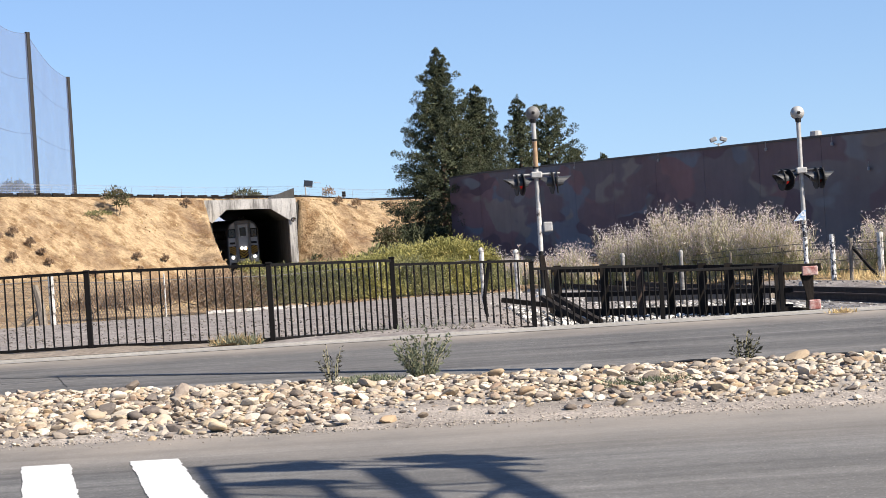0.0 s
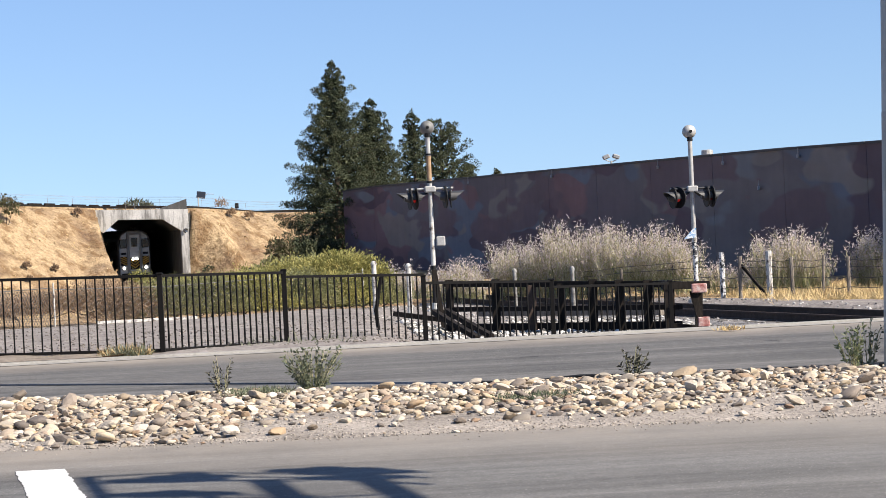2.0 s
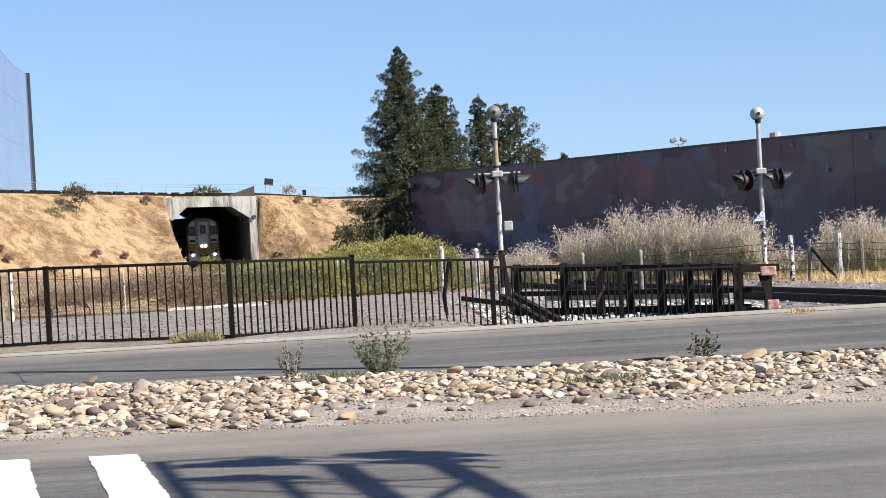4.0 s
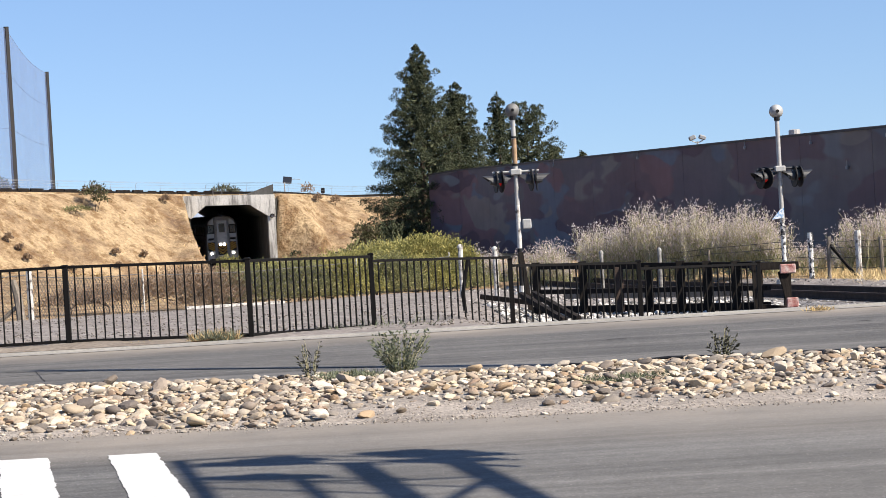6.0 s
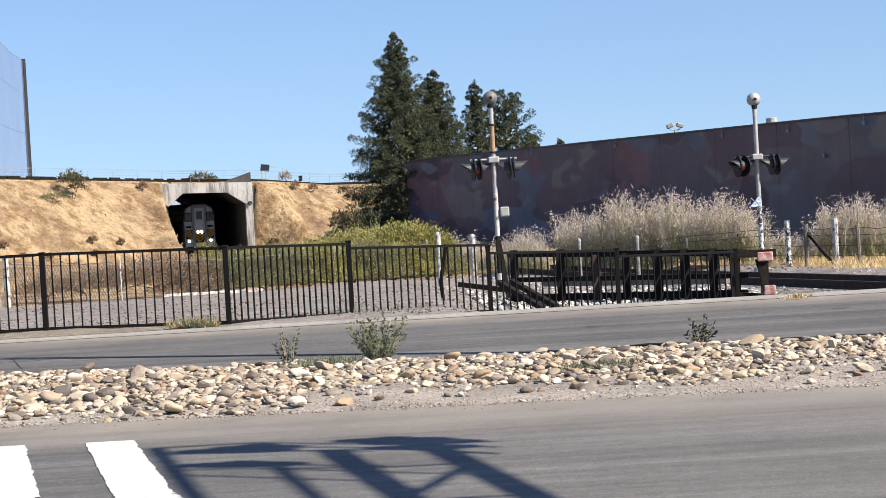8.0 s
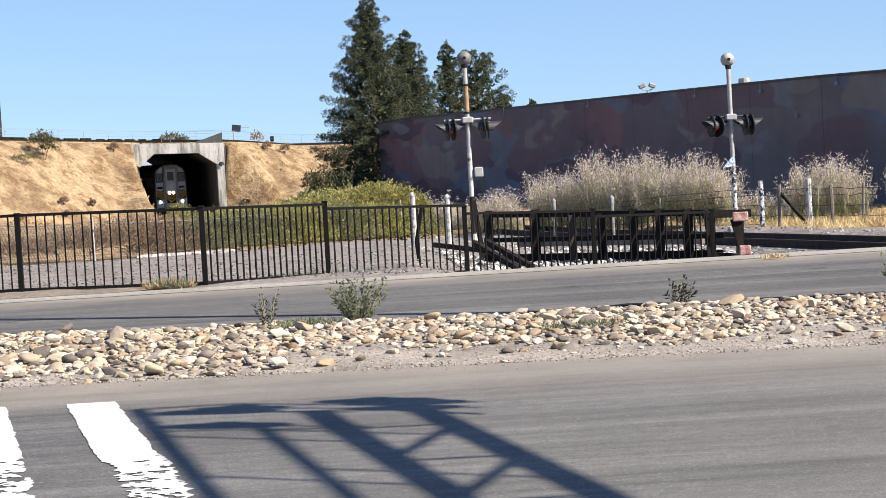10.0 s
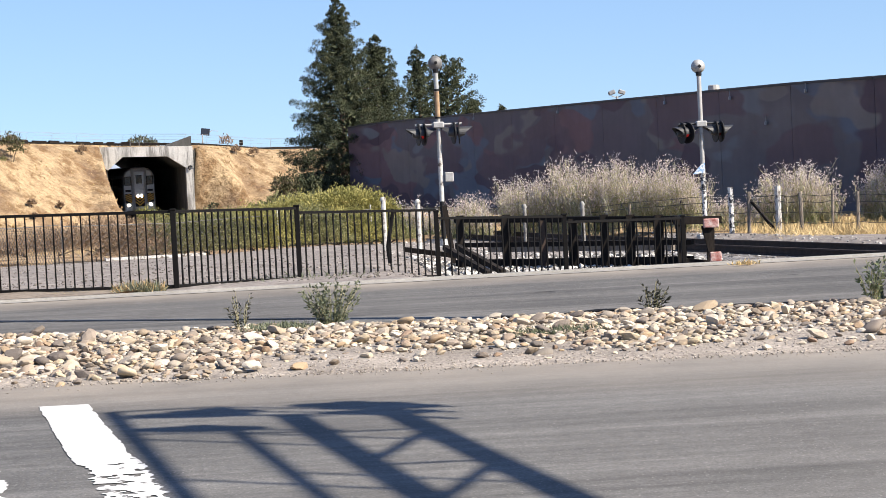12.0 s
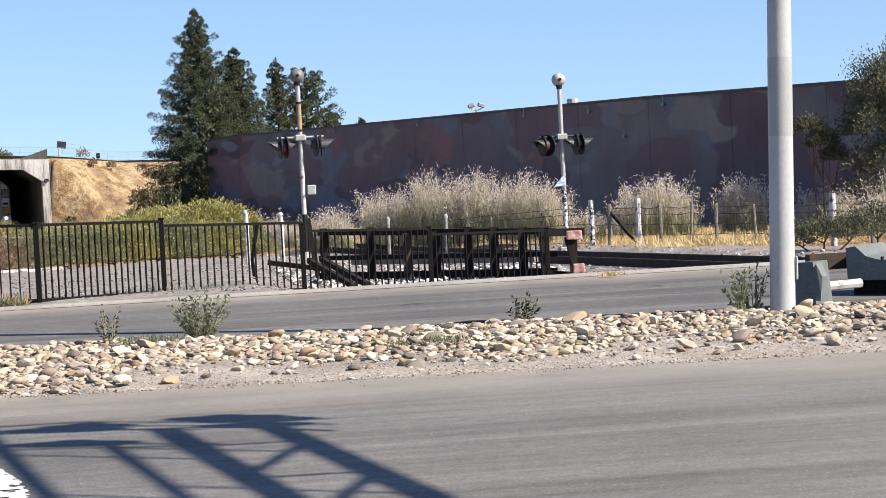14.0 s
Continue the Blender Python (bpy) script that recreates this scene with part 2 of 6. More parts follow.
def mural_paint():
    """Camouflage mural: broad flat patches brushed along a panelled concrete wall."""
    mat, ns, ls = nodes_of("mural_paint")
    nt = mat.node_tree
    along = (0.30, 0.30, 0.85)
    broad = noise_of(nt, 0.22, 2, 0.5, coords(nt, along))
    col = ramp_of(nt, broad, [(0.38, (0.153, 0.139, 0.139)), (0.50, (0.129, 0.116, 0.123)), (0.62, (0.134, 0.110, 0.120))])
    for colour, k, lo in (((0.125, 0.148, 0.188), 3.0, 0.55), ((0.185, 0.108, 0.110), 17.0, 0.575), ((0.200, 0.180, 0.164), 31.0, 0.625),
                          ((0.098, 0.068, 0.080), 47.0, 0.56), ((0.172, 0.184, 0.198), 63.0, 0.625), ((0.135, 0.096, 0.104), 83.0, 0.57)):
        shift = ns.new("ShaderNodeVectorMath")
        shift.operation = "ADD"
        shift.inputs[1].default_value = (k, k * 0.6, k * 1.7)
        ls.new(coords(nt, along), shift.inputs[0])
        blob = noise_of(nt, 0.42, 2.5, 0.45, shift.outputs[0])
        col = mix(nt, ramp_of(nt, blob, [(lo, (0,) * 3), (lo + 0.022, (0.85,) * 3)]), col, colour)
    soft = noise_of(nt, 0.5, 5, 0.65, coords(nt, (0.5, 0.5, 1)))
    col = mix(nt, 1.0, col, ramp_of(nt, soft, [(0.3, (0.88,) * 3), (0.7, (1.12,) * 3)]), "MULTIPLY")
    streak = noise_of(nt, 1.0, 4, 0.6, coords(nt, (1.2, 1.2, 0.3)))
    col = mix(nt, 1.0, col, ramp_of(nt, streak, [(0.3, (0.93,) * 3), (0.7, (1.03,) * 3)]), "MULTIPLY")
    p = ns["Principled BSDF"]
    ls.new(col, p.inputs["Base Color"])
    p.inputs["Roughness"].default_value = 0.8
    p.inputs["Specular IOR Level"].default_value = 0.25
    bump(nt, noise_of(nt, 8.0, 4, 0.6, coords(nt)), 0.2, 0.01)
    return mat


def dry_hill():
    """Sun-bleached grass on bare clay with darker runnels."""
    mat, ns, ls = nodes_of("dry_grass_ground")
    nt = mat.node_tree
    vec = coords(nt)
    broad = noise_of(nt, 0.19, 7, 0.68, vec, 0.2)
    tuft = noise_of(nt, 0.75, 7, 0.72, vec, 0.0)
    fine = noise_of(nt, 3.2, 6, 0.75, vec)
    col = ramp_of(nt, broad, [(0.34, (0.144, 0.093, 0.061)), (0.43, (0.260, 0.182, 0.110)), (0.52, (0.408, 0.300, 0.180)), (0.60, (0.295, 0.209, 0.128)), (0.70, (0.174, 0.121, 0.080))])
    col = mix(nt, ramp_of(nt, tuft, [(0.48, (0.0,) * 3), (0.60, (0.85,) * 3)]), col, (0.171, 0.102, 0.051))
    col = mix(nt, ramp_of(nt, tuft, [(0.30, (0.7,) * 3), (0.42, (0.0,) * 3)]), col, (0.408, 0.306, 0.176))
    col = mix(nt, 1.0, col, ramp_of(nt, fine, [(0.3, (0.62,) * 3), (0.7, (1.22,) * 3)]), "MULTIPLY")
    p = ns["Principled BSDF"]
    ls.new(col, p.inputs["Base Color"])
    p.inputs["Roughness"].default_value = 0.95
    p.inputs["Specular IOR Level"].default_value = 0.1
    bump(nt, tuft, 0.9, 0.6)
    return mat


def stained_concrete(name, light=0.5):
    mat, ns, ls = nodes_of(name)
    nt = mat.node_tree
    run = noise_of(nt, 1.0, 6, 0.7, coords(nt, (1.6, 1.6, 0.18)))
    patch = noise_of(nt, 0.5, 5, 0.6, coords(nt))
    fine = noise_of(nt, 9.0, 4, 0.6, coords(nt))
    # light: base tone, set very low where shade is put into the colour
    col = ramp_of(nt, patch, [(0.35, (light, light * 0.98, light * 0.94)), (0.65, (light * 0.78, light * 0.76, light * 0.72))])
    col = mix(nt, ramp_of(nt, run, [(0.46, (0.0,) * 3), (0.60, (0.85,) * 3)]), col, (0.104, 0.100, 0.096))
    col = mix(nt, 1.0, col, ramp_of(nt, fine, [(0.3, (0.85,) * 3), (0.7, (1.08,) * 3)]), "MULTIPLY")
    p = ns["Principled BSDF"]
    ls.new(col, p.inputs["Base Color"])
    p.inputs["Roughness"].default_value = 0.9
    bump(nt, fine, 0.3, 0.02)
    return mat


def netting():
    """Fine golf netting: a weave too fine to see, mostly open."""
    mat, ns, ls = nodes_of("netting")
    nt = mat.node_tree
    p = ns["Principled BSDF"]
    p.inputs["Base Color"].default_value = (0.110, 0.150, 0.262, 1)
    p.inputs["Roughness"].default_value = 0.9
    tr = ns.new("ShaderNodeBsdfTransparent")
    mx = ns.new("ShaderNodeMixShader")
    patch = ramp_of(nt, noise_of(nt, 0.12, 4, 0.6, coords(nt)), [(0.3, (0.42,) * 3), (0.7, (0.54,) * 3)])
    ls.new(patch, mx.inputs[0])
    ls.new(tr.outputs[0], mx.inputs[1])
    ls.new(p.outputs[0], mx.inputs[2])
    ls.new(mx.outputs[0], ns["Material Output"].inputs["Surface"])
    return mat


def road_paint():
    """White thermoplastic, tyre-marked and worn through in places."""
    mat, ns, ls = nodes_of("road_paint")
    nt = mat.node_tree
    vec = coords(nt)
    dirt = noise_of(nt, 4.0, 5, 0.65, vec)
    grit = noise_of(nt, 60.0, 3, 0.6, vec)
    col = ramp_of(nt, dirt, [(0.3, (0.46, 0.45, 0.43)), (0.65, (0.60, 0.595, 0.585))])
    col = mix(nt, ramp_of(nt, noise_of(nt, 9.0, 6, 0.75, coords(nt, (0.35, 1, 1))), [(0.66, (0,) * 3), (0.70, (0.9,) * 3)]), col, (0.080, 0.078, 0.076))
    col = mix(nt, 1.0, col, ramp_of(nt, grit, [(0.3, (0.9,) * 3), (0.7, (1.05,) * 3)]), "MULTIPLY")
    p = ns["Principled BSDF"]
    ls.new(col, p.inputs["Base Color"])
    p.inputs["Roughness"].default_value = 0.7
    bump(nt, grit, 0.3, 0.003)
    return mat


STONE = [(0.0, (0.122, 0.101, 0.086)), (0.10, (0.304, 0.238, 0.166)), (0.22, (0.491, 0.430, 0.347)), (0.34, (0.191, 0.157, 0.128)), (0.44, (0.542, 0.478, 0.396)), (0.54, (0.407, 0.327, 0.220)),
         (0.63, (0.251, 0.205, 0.166)), (0.72, (0.107, 0.091, 0.082)), (0.80, (0.491, 0.430, 0.347)), (0.86, (0.362, 0.266, 0.166)), (0.93, (0.211, 0.144, 0.102)), (1.0, (0.356, 0.294, 0.229))]
M_ASPHALT = asphalt("asphalt", (0.061, 0.0595, 0.058), (0.124, 0.120, 0.1145), (12.6, 14.85), 0.105)
M_ASPHALT_FAR = asphalt("asphalt_far", (0.065, 0.062, 0.058), (0.118, 0.112, 0.105), (23.4, 25.0))
# near-black for road seams and the painted pole shadow
M_SEAM_SHADOW = plain("seam_shadow_black", (0.0128, 0.0128, 0.0136), 0.8, spec=0.2)
# near-black, for the low ridge behind the stones
M_BERM = plain("berm_black", (0.0056, 0.0056, 0.0064), 0.9, spec=0.1)
M_PAINT = road_paint()
M_DIRT = surface("median_dirt", [(0.3, (0.185, 0.161, 0.140)), (0.55, (0.285, 0.250, 0.217)), (0.75, (0.365, 0.322, 0.280))], 1.6, 0.95, 0, 0.8, 35, 0.02, 0.45)
M_GUTTER = surface("concrete_gutter", [(0.3, (0.202, 0.191, 0.174)), (0.7, (0.275, 0.262, 0.238))], 0.8, 0.9, 0, 0.3, 30, 0.004, 0.22)
M_GRAVEL = surface("gravel_path", [(0.3, (0.150, 0.130, 0.118)), (0.55, (0.222, 0.197, 0.180)), (0.75, (0.300, 0.268, 0.245))], 1.4, 0.95, 0, 1.0, 9, 0.05, 0.5)
M_BALLAST = surface("track_ballast", [(0.3, (0.136, 0.128, 0.124)), (0.6, (0.232, 0.220, 0.212)), (0.8, (0.304, 0.288, 0.276))], 0.9, 0.95, 0, 1.0, 9, 0.06, 0.6)
M_DRY = dry_hill()
M_STRAW = surface("dirt_verge", [(0.3, (0.152, 0.124, 0.100)), (0.6, (0.224, 0.188, 0.152)), (0.8, (0.132, 0.114, 0.096))], 1.5, 0.95, 0, 0.6, 18, 0.02, 0.4)
M_STONE = varied("river_stone", STONE, False)
M_STONE_BED = varied("river_stone_bed", STONE, True)
M_IRON = plain("black_iron", (0.0065, 0.006, 0.006), 0.7, 0.0, spec=0.1)
M_TIMBER_BLACK = surface("creosoted_timber", [(0.3, (0.007, 0.0062, 0.0056)), (0.7, (0.026, 0.021, 0.018))], 4, 0.9, 0, 0.5, 50, 0.006, 0.4, (1, 1, 0.2), 0.12)
M_RED_CHIPPED = surface("chipped_red_paint", [(0.35, (0.24, 0.075, 0.065)), (0.52, (0.36, 0.21, 0.19)), (0.7, (0.46, 0.40, 0.37))], 9, 0.8, 0, 0.4, 45, 0.004, 0.3)
M_RUST = surface("rail_rust", [(0.3, (0.036, 0.0256, 0.0208)), (0.7, (0.068, 0.046, 0.035))], 5, 0.8, 0.2, 0.3, 40, 0.003, 0.3)
M_TIE = surface("tie", [(0.3, (0.048, 0.040, 0.034)), (0.7, (0.096, 0.080, 0.068))], 3, 0.9, 0, 0.5, 30, 0.006, 0.4)
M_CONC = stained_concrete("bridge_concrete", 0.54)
# same concrete near black: the underpass shade is put into its colour
M_CONC_SHADED = stained_concrete("shaded_concrete", 0.065)
M_MURAL = mural_paint()
M_CAP = plain("wall_cap", (0.048, 0.044, 0.044), 0.7)
M_BARK = surface("bark", [(0.3, (0.080, 0.056, 0.040)), (0.7, (0.136, 0.096, 0.072))], 3, 0.95, 0, 0.8, 20, 0.03, 0.4, (1, 1, 0.25))
M_NEEDLE = leafy("conifer_needles", [(0.0, (0.016, 0.022, 0.015)), (0.45, (0.050, 0.060, 0.035)), (0.8, (0.100, 0.108, 0.062)), (1.0, (0.150, 0.148, 0.085))], 0.85, True, 0.05, 1.2, 0.6)
M_OLIVE = leafy("olive_leaves", [(0.0, (0.044, 0.048, 0.032)), (0.5, (0.092, 0.096, 0.060)), (0.85, (0.160, 0.156, 0.100)), (1.0, (0.232, 0.212, 0.144))])
M_SHRUB = leafy("shrub_leaves", [(0.0, (0.048, 0.056, 0.0280)), (0.5, (0.096, 0.096, 0.048)), (0.8, (0.176, 0.136, 0.096)), (1.0, (0.216, 0.152, 0.120))])
M_FENNEL = leafy("yellow_green_leaves", [(0.0, (0.12, 0.125, 0.04)), (0.3, (0.23, 0.225, 0.08)), (0.7, (0.36, 0.325, 0.115)), (1.0, (0.46, 0.40, 0.16))], 0.7, True, 0.35)
M_HEDGE = leafy("grey_green_leaves", [(0.0, (0.10, 0.11, 0.055)), (0.5, (0.215, 0.215, 0.105)), (0.85, (0.34, 0.315, 0.15)), (1.0, (0.42, 0.36, 0.20))], 0.75, True, 0.42)
M_BRUSH = leafy("brown_brush", [(0.0, (0.160, 0.112, 0.072)), (0.5, (0.272, 0.192, 0.128)), (1.0, (0.376, 0.276, 0.188))], 0.9, True, 0.25)
M_DRYTOP = leafy("dry_seed_heads", [(0.0, (0.42, 0.345, 0.33)), (0.5, (0.58, 0.50, 0.47)), (1.0, (0.70, 0.64, 0.60))], 0.9, True, 0.48)
M_DRYSTEM = leafy("dry_stems", [(0.0, (0.26, 0.27, 0.14)), (0.5, (0.43, 0.40, 0.25)), (1.0, (0.62, 0.55, 0.42))], 0.9, True, 0.45)
M_FENNEL_FOOT = leafy("olive_green_leaves", [(0.0, (0.15, 0.17, 0.07)), (0.5, (0.26, 0.28, 0.13)), (1.0, (0.40, 0.40, 0.22))], 0.85, True, 0.4)
M_WEED = leafy("dusty_weed_leaves", [(0.0, (0.080, 0.092, 0.056)), (0.5, (0.144, 0.160, 0.104)), (0.85, (0.224, 0.232, 0.160)), (1.0, (0.288, 0.280, 0.208))])
M_WEED_DARK = leafy("dark_weed_leaves", [(0.0, (0.030, 0.032, 0.024)), (0.6, (0.065, 0.064, 0.048)), (1.0, (0.12, 0.112, 0.085))])
M_FRESH = leafy("fresh_green_leaves", [(0.0, (0.10, 0.125, 0.06)), (0.6, (0.20, 0.225, 0.12)), (1.0, (0.30, 0.31, 0.19))])
M_STRAWBLADE = leafy("straw_blades", [(0.0, (0.34, 0.25, 0.12)), (0.5, (0.52, 0.39, 0.20)), (1.0, (0.64, 0.50, 0.28))], 0.9, True, 0.15)
M_TUFT = leafy("slope_tuft_blades", [(0.0, (0.240, 0.160, 0.080)), (0.5, (0.368, 0.264, 0.136)), (1.0, (0.496, 0.376, 0.208))], 0.95, True, 0.1, 0.4)
M_ALU = surface("weathered_aluminium", [(0.3, (0.30, 0.295, 0.285)), (0.7, (0.43, 0.425, 0.41))], 6, 0.55, 0.3, 0.2, 60, 0.002, 0.2)
M_GALV = surface("galvanised_pole", [(0.3, (0.30, 0.31, 0.305)), (0.6, (0.38, 0.385, 0.38)), (0.8, (0.33, 0.335, 0.33))], 1.6, 0.55, 0.0, 0.1, 70, 0.001, 0.1, (1, 1, 0.3))
M_WHITE_POST = surface("chipped_white_paint", [(0.40, (0.496, 0.488, 0.464)), (0.54, (0.400, 0.384, 0.360)), (0.64, (0.096, 0.080, 0.072))], 7, 0.75, 0, 0.3, 50, 0.003, 0.2)
M_GRAFFITI = surface("marked_post", [(0.44, (0.560, 0.552, 0.536)), (0.49, (0.480, 0.480, 0.480)), (0.53, (0.040, 0.040, 0.044)), (0.7, (0.032, 0.032, 0.036))], 11, 0.7, 0, 0.2, 50, 0.002, 0.2)
M_BLOTCH = surface("weathered_zinc", [(0.36, (0.285, 0.279, 0.267)), (0.5, (0.186, 0.18, 0.171)), (0.62, (0.0868, 0.0806, 0.0744))], 6, 0.7, 0, 0.3, 50, 0.003, 0.25)
M_RUSTPOST = surface("rust_brown_band", [(0.3, (0.240, 0.152, 0.088)), (0.7, (0.336, 0.232, 0.144))], 8, 0.8, 0, 0.3, 50, 0.002, 0.2)
M_WOODPOST = surface("grey_fence_post", [(0.3, (0.120, 0.100, 0.080)), (0.7, (0.240, 0.208, 0.176))], 5, 0.9, 0, 0.5, 40, 0.005, 0.35, (1, 1, 0.2))
M_WIRE = plain("fence_wire", (0.10, 0.095, 0.09), 0.6, 0.3)
M_BLACK = plain("black_paint", (0.010, 0.010, 0.011), 0.6, spec=0.2)
M_LENS = plain("red_lens", (0.12, 0.010, 0.010), 0.6, spec=0.1)
M_LENS_LIT = plain("lit_red_lens", (0.272, 0.0160, 0.0160), 0.7, 0, (1.0, 0.05, 0.04), 0.10, spec=0.1)
M_HOOD = plain("grey_visor", (0.0280, 0.0280, 0.030), 0.5)
M_BLUE_TAG = surface("blue_tag", [(0.4, (0.096, 0.256, 0.496)), (0.55, (0.600, 0.624, 0.640))], 14, 0.6)
M_SILVER = surface("stainless_steel", [(0.3, (0.320, 0.320, 0.320)), (0.7, (0.416, 0.416, 0.416))], 0.8, 0.42, 0.55, 0.1, 8, 0.004, 0.12, (0.4, 1, 1))
M_SILVER_FLAT = surface("corrugated_steel", [(0.3, (0.336, 0.296, 0.264)), (0.7, (0.416, 0.368, 0.328))], 0.7, 0.5, 0.35, 0.6, 1.0, 0.02, 0.15, (0.05, 1, 9.0))
M_ROOF_GREY = plain("grey_roof", (0.264, 0.264, 0.272), 0.6, 0.2)
M_TRAIN_GREY = plain("train_grey", (0.240, 0.248, 0.256), 0.5, 0.2)
M_GLASS_DARK = plain("tinted_glass", (0.0120, 0.0144, 0.0160), 0.08, 0.0, spec=0.7)
M_BELL = surface("dull_grey_bell", [(0.3, (0.120, 0.118, 0.116)), (0.7, (0.184, 0.180, 0.176))], 8, 0.6, 0.2)
M_HEADLIGHT = plain("headlight", (0.9, 0.88, 0.8), 0.2, 0, (1.0, 0.95, 0.85), 6.0)
M_YELLOW = plain("safety_yellow", (0.600, 0.336, 0.0240), 0.5)
M_NET = netting()
M_NETPOLE = plain("net_pole_brown", (0.0128, 0.0108, 0.01), 0.7)
M_WHITE_ROOF = plain("white_roof", (0.600, 0.600, 0.592), 0.6)
M_PALEGREEN = surface("pale_green_moulded", [(0.35, (0.0907, 0.103, 0.099)), (0.65, (0.132, 0.142, 0.138))], 3, 0.6, 0, 0.2, 40, 0.003, 0.2)
M_PANEL = plain("dark_panel", (0.0240, 0.0280, 0.040), 0.3)
M_WIRE_PALE = plain("pale_wire", (0.24, 0.24, 0.24), 0.6)
M_HAZE = surface("hazy_hill", [(0.3, (0.18, 0.225, 0.31)), (0.7, (0.23, 0.27, 0.345))], 0.004, 1.0, 0, 0.0, 0.02, 0.1, 0.1)


# ---------------------------------------------------------------- lie of the land
def lerp(x, xs, ys):
    return float(np.interp(x, xs, ys))


def track_x(y):
    return 2.95 - 0.19 * (y - 77)


def track_z(y):
    """Top of the rails: falling from the crossing towards the underpass."""
    return lerp(y, (24, 36, 44, 60, 69, 78, 86, 178, 400), (-0.06, -0.62, -0.76, -1.05, -1.15, -1.22, -1.34, -3.10, -3.4))


def hill_noise(x, y, s):
    return noise.noise(Vector((x * s, y * s, 3.1)))


def ground_z(x, y):
    if y < 25.6:
        return -0.06
    u = x - track_x(y)
    left = lerp(y, (25.6, 26.4, 48, 56, 60, 70), (-0.03, -0.03, -0.62, -0.95, -1.08, -1.2))
    pit = lerp(y, (25.6, 26.4, 28, 31, 35, 45, 60, 70), (-0.06, -0.32, -0.48, -0.58, -0.66, -0.82, -1.08, -1.2))
    w = min(max((x - 0.6) / 1.6, 0), 1)
    base = left * (1 - w) + pit * w
    if y > 70:
        base = track_z(y) - 0.36
    if u > 2.2:
        far = lerp(y, (25.6, 38, 56, 70, 90, 160), (-0.05, -0.95, -1.22, -1.42, -1.75, -2.1))
        k = min((u - 2.2) / 5.0, 1)
        base = base * (1 - k) + far * k
    if u < -6 and y > 70:
        k = min((-u - 6) / 12.0, 1)
        base = base * (1 - k) + lerp(y, (70, 130, 400), (-1.25, -1.75, -2.0)) * k
    if abs(u) < 4.5 and y < 70:
        base = min(base, track_z(y) - 0.33 + max(0, abs(u) - 2.3) * 0.22)
    cy = lerp(x, (-400, -60, -35.6, -21.2, -13.1, -7.5, -4.85, 10, 60, 400), (60, 151, 165, 184.2, 184.6, 195, 197, 205, 225, 300))
    cz = lerp(x, (-400, -60, -35.6, -21.2, -13.1, -7.5, -4.85, 10, 60, 400), (8, 5.6, 4.7, 3.75, 3.35, 2.7, 2.65, 2.3, 1.6, 1.0))
    if y < cy:
        d = cy - y
        slope = 0.45 if u < 0 else 0.40
        hill = cz - max(0, d - 1.5) * slope
        hill += (hill_noise(x, y, 0.16) * 0.5 + hill_noise(x, y, 0.6) * 0.16) * min(d / 6, 1)
        if u > 0:
            hill -= 0.85 * max(0, math.sin(x * 1.15 + y * 0.33 + 2.0 * hill_noise(x, y, 0.1))) ** 4 * min(d / 5, 1)
    else:
        hill = cz - max(0, y - cy - 70) * 0.12
        if y > 500:
            hill = -1.0
    if 184.3 < y < 247:
        steep_l = steep_r = 9.0
    else:
        steep_l, steep_r = lerp(y, (176, 183), (3.4, 9.5)), 1.0
    rough = 0.35 * hill_noise(x * 1.3, y, 0.5)
    cut = base + max(0, -u - (3.45 if y > 184.3 else lerp(y, (176, 183), (2.95, 3.25))) + rough) * steep_l if u < 0 else base + max(0, u - 4.05 - max(0, 184.3 - y) * 2.6 + rough * (0.2 if y > 178 else 1)) * steep_r
    if y > 290:
        cut += (y - 290) * 0.06
    return max(base, min(hill, cut))


def sheet(xs_of, ys, z_of):
    """A net of quads: xs_of(y) gives the columns of a row."""
    rows = [xs_of(y) for y in ys]
    n = len(rows[0])
    verts = [(x, y, z_of(x, y)) for y, row in zip(ys, rows) for x in row]
    faces = [(j * n + i, j * n + i + 1, (j + 1) * n + i + 1, (j + 1) * n + i) for j in range(len(ys) - 1) for i in range(n - 1)]
    return verts, faces


def steps(a, b, d):
    k = max(1, int(round((b - a) / d)))
    return [a + (b - a) * i / k for i in range(k)]


US = [-4000, -1500, -600, -300, -160, -100, -70, -55] + steps(-45, -8, 0.8) + steps(-8, -2.8, 0.2) + steps(-2.8, 3.2, 0.6) + steps(3.2, 6.4, 0.2) \
    + steps(6.4, 30, 0.7) + [30, 36, 45, 60, 90, 150, 300, 700, 1600, 4000]
GY = [-4000, -800, -150, -30, 10, 25.4, 25.6] + steps(26.4, 60, 0.8) + steps(60, 128, 2.0) + steps(128, 183.9, 0.7) + [183.9, 184.25, 184.4] \
    + steps(187, 247, 3.0) + [246.9, 247.1] + steps(250, 300, 4.0) + [300, 340, 400, 499, 520, 800, 1500, 2600, 4500]
gv, gf = sheet(lambda y: [track_x(min(max(y, 60), 300)) + u for u in US], GY, ground_z)
tagged(new("ground", raw_data("ground", gv, gf, M_DRY, True)), "sun-bleached dry grass and bare clay ground with cut slopes", "ground", kind="structure")

# gravel between the road and the fields
GBX, GBY = (-16, -9.3, -7.7, -2.0, 2.0, 9.5, 10.7, 16.4, 26), (44.5, 48.2, 55.5, 59.3, 63, 60, 55.6, 48.3, 36)


def gravel_rows(k):
    out = []
    for x in GX:
        y0 = lerp(x, (-3.0, -1.6), (26.35, 25.46))
        out.append((x, y0 + (lerp(x, GBX, GBY) - y0) * k))
    return out


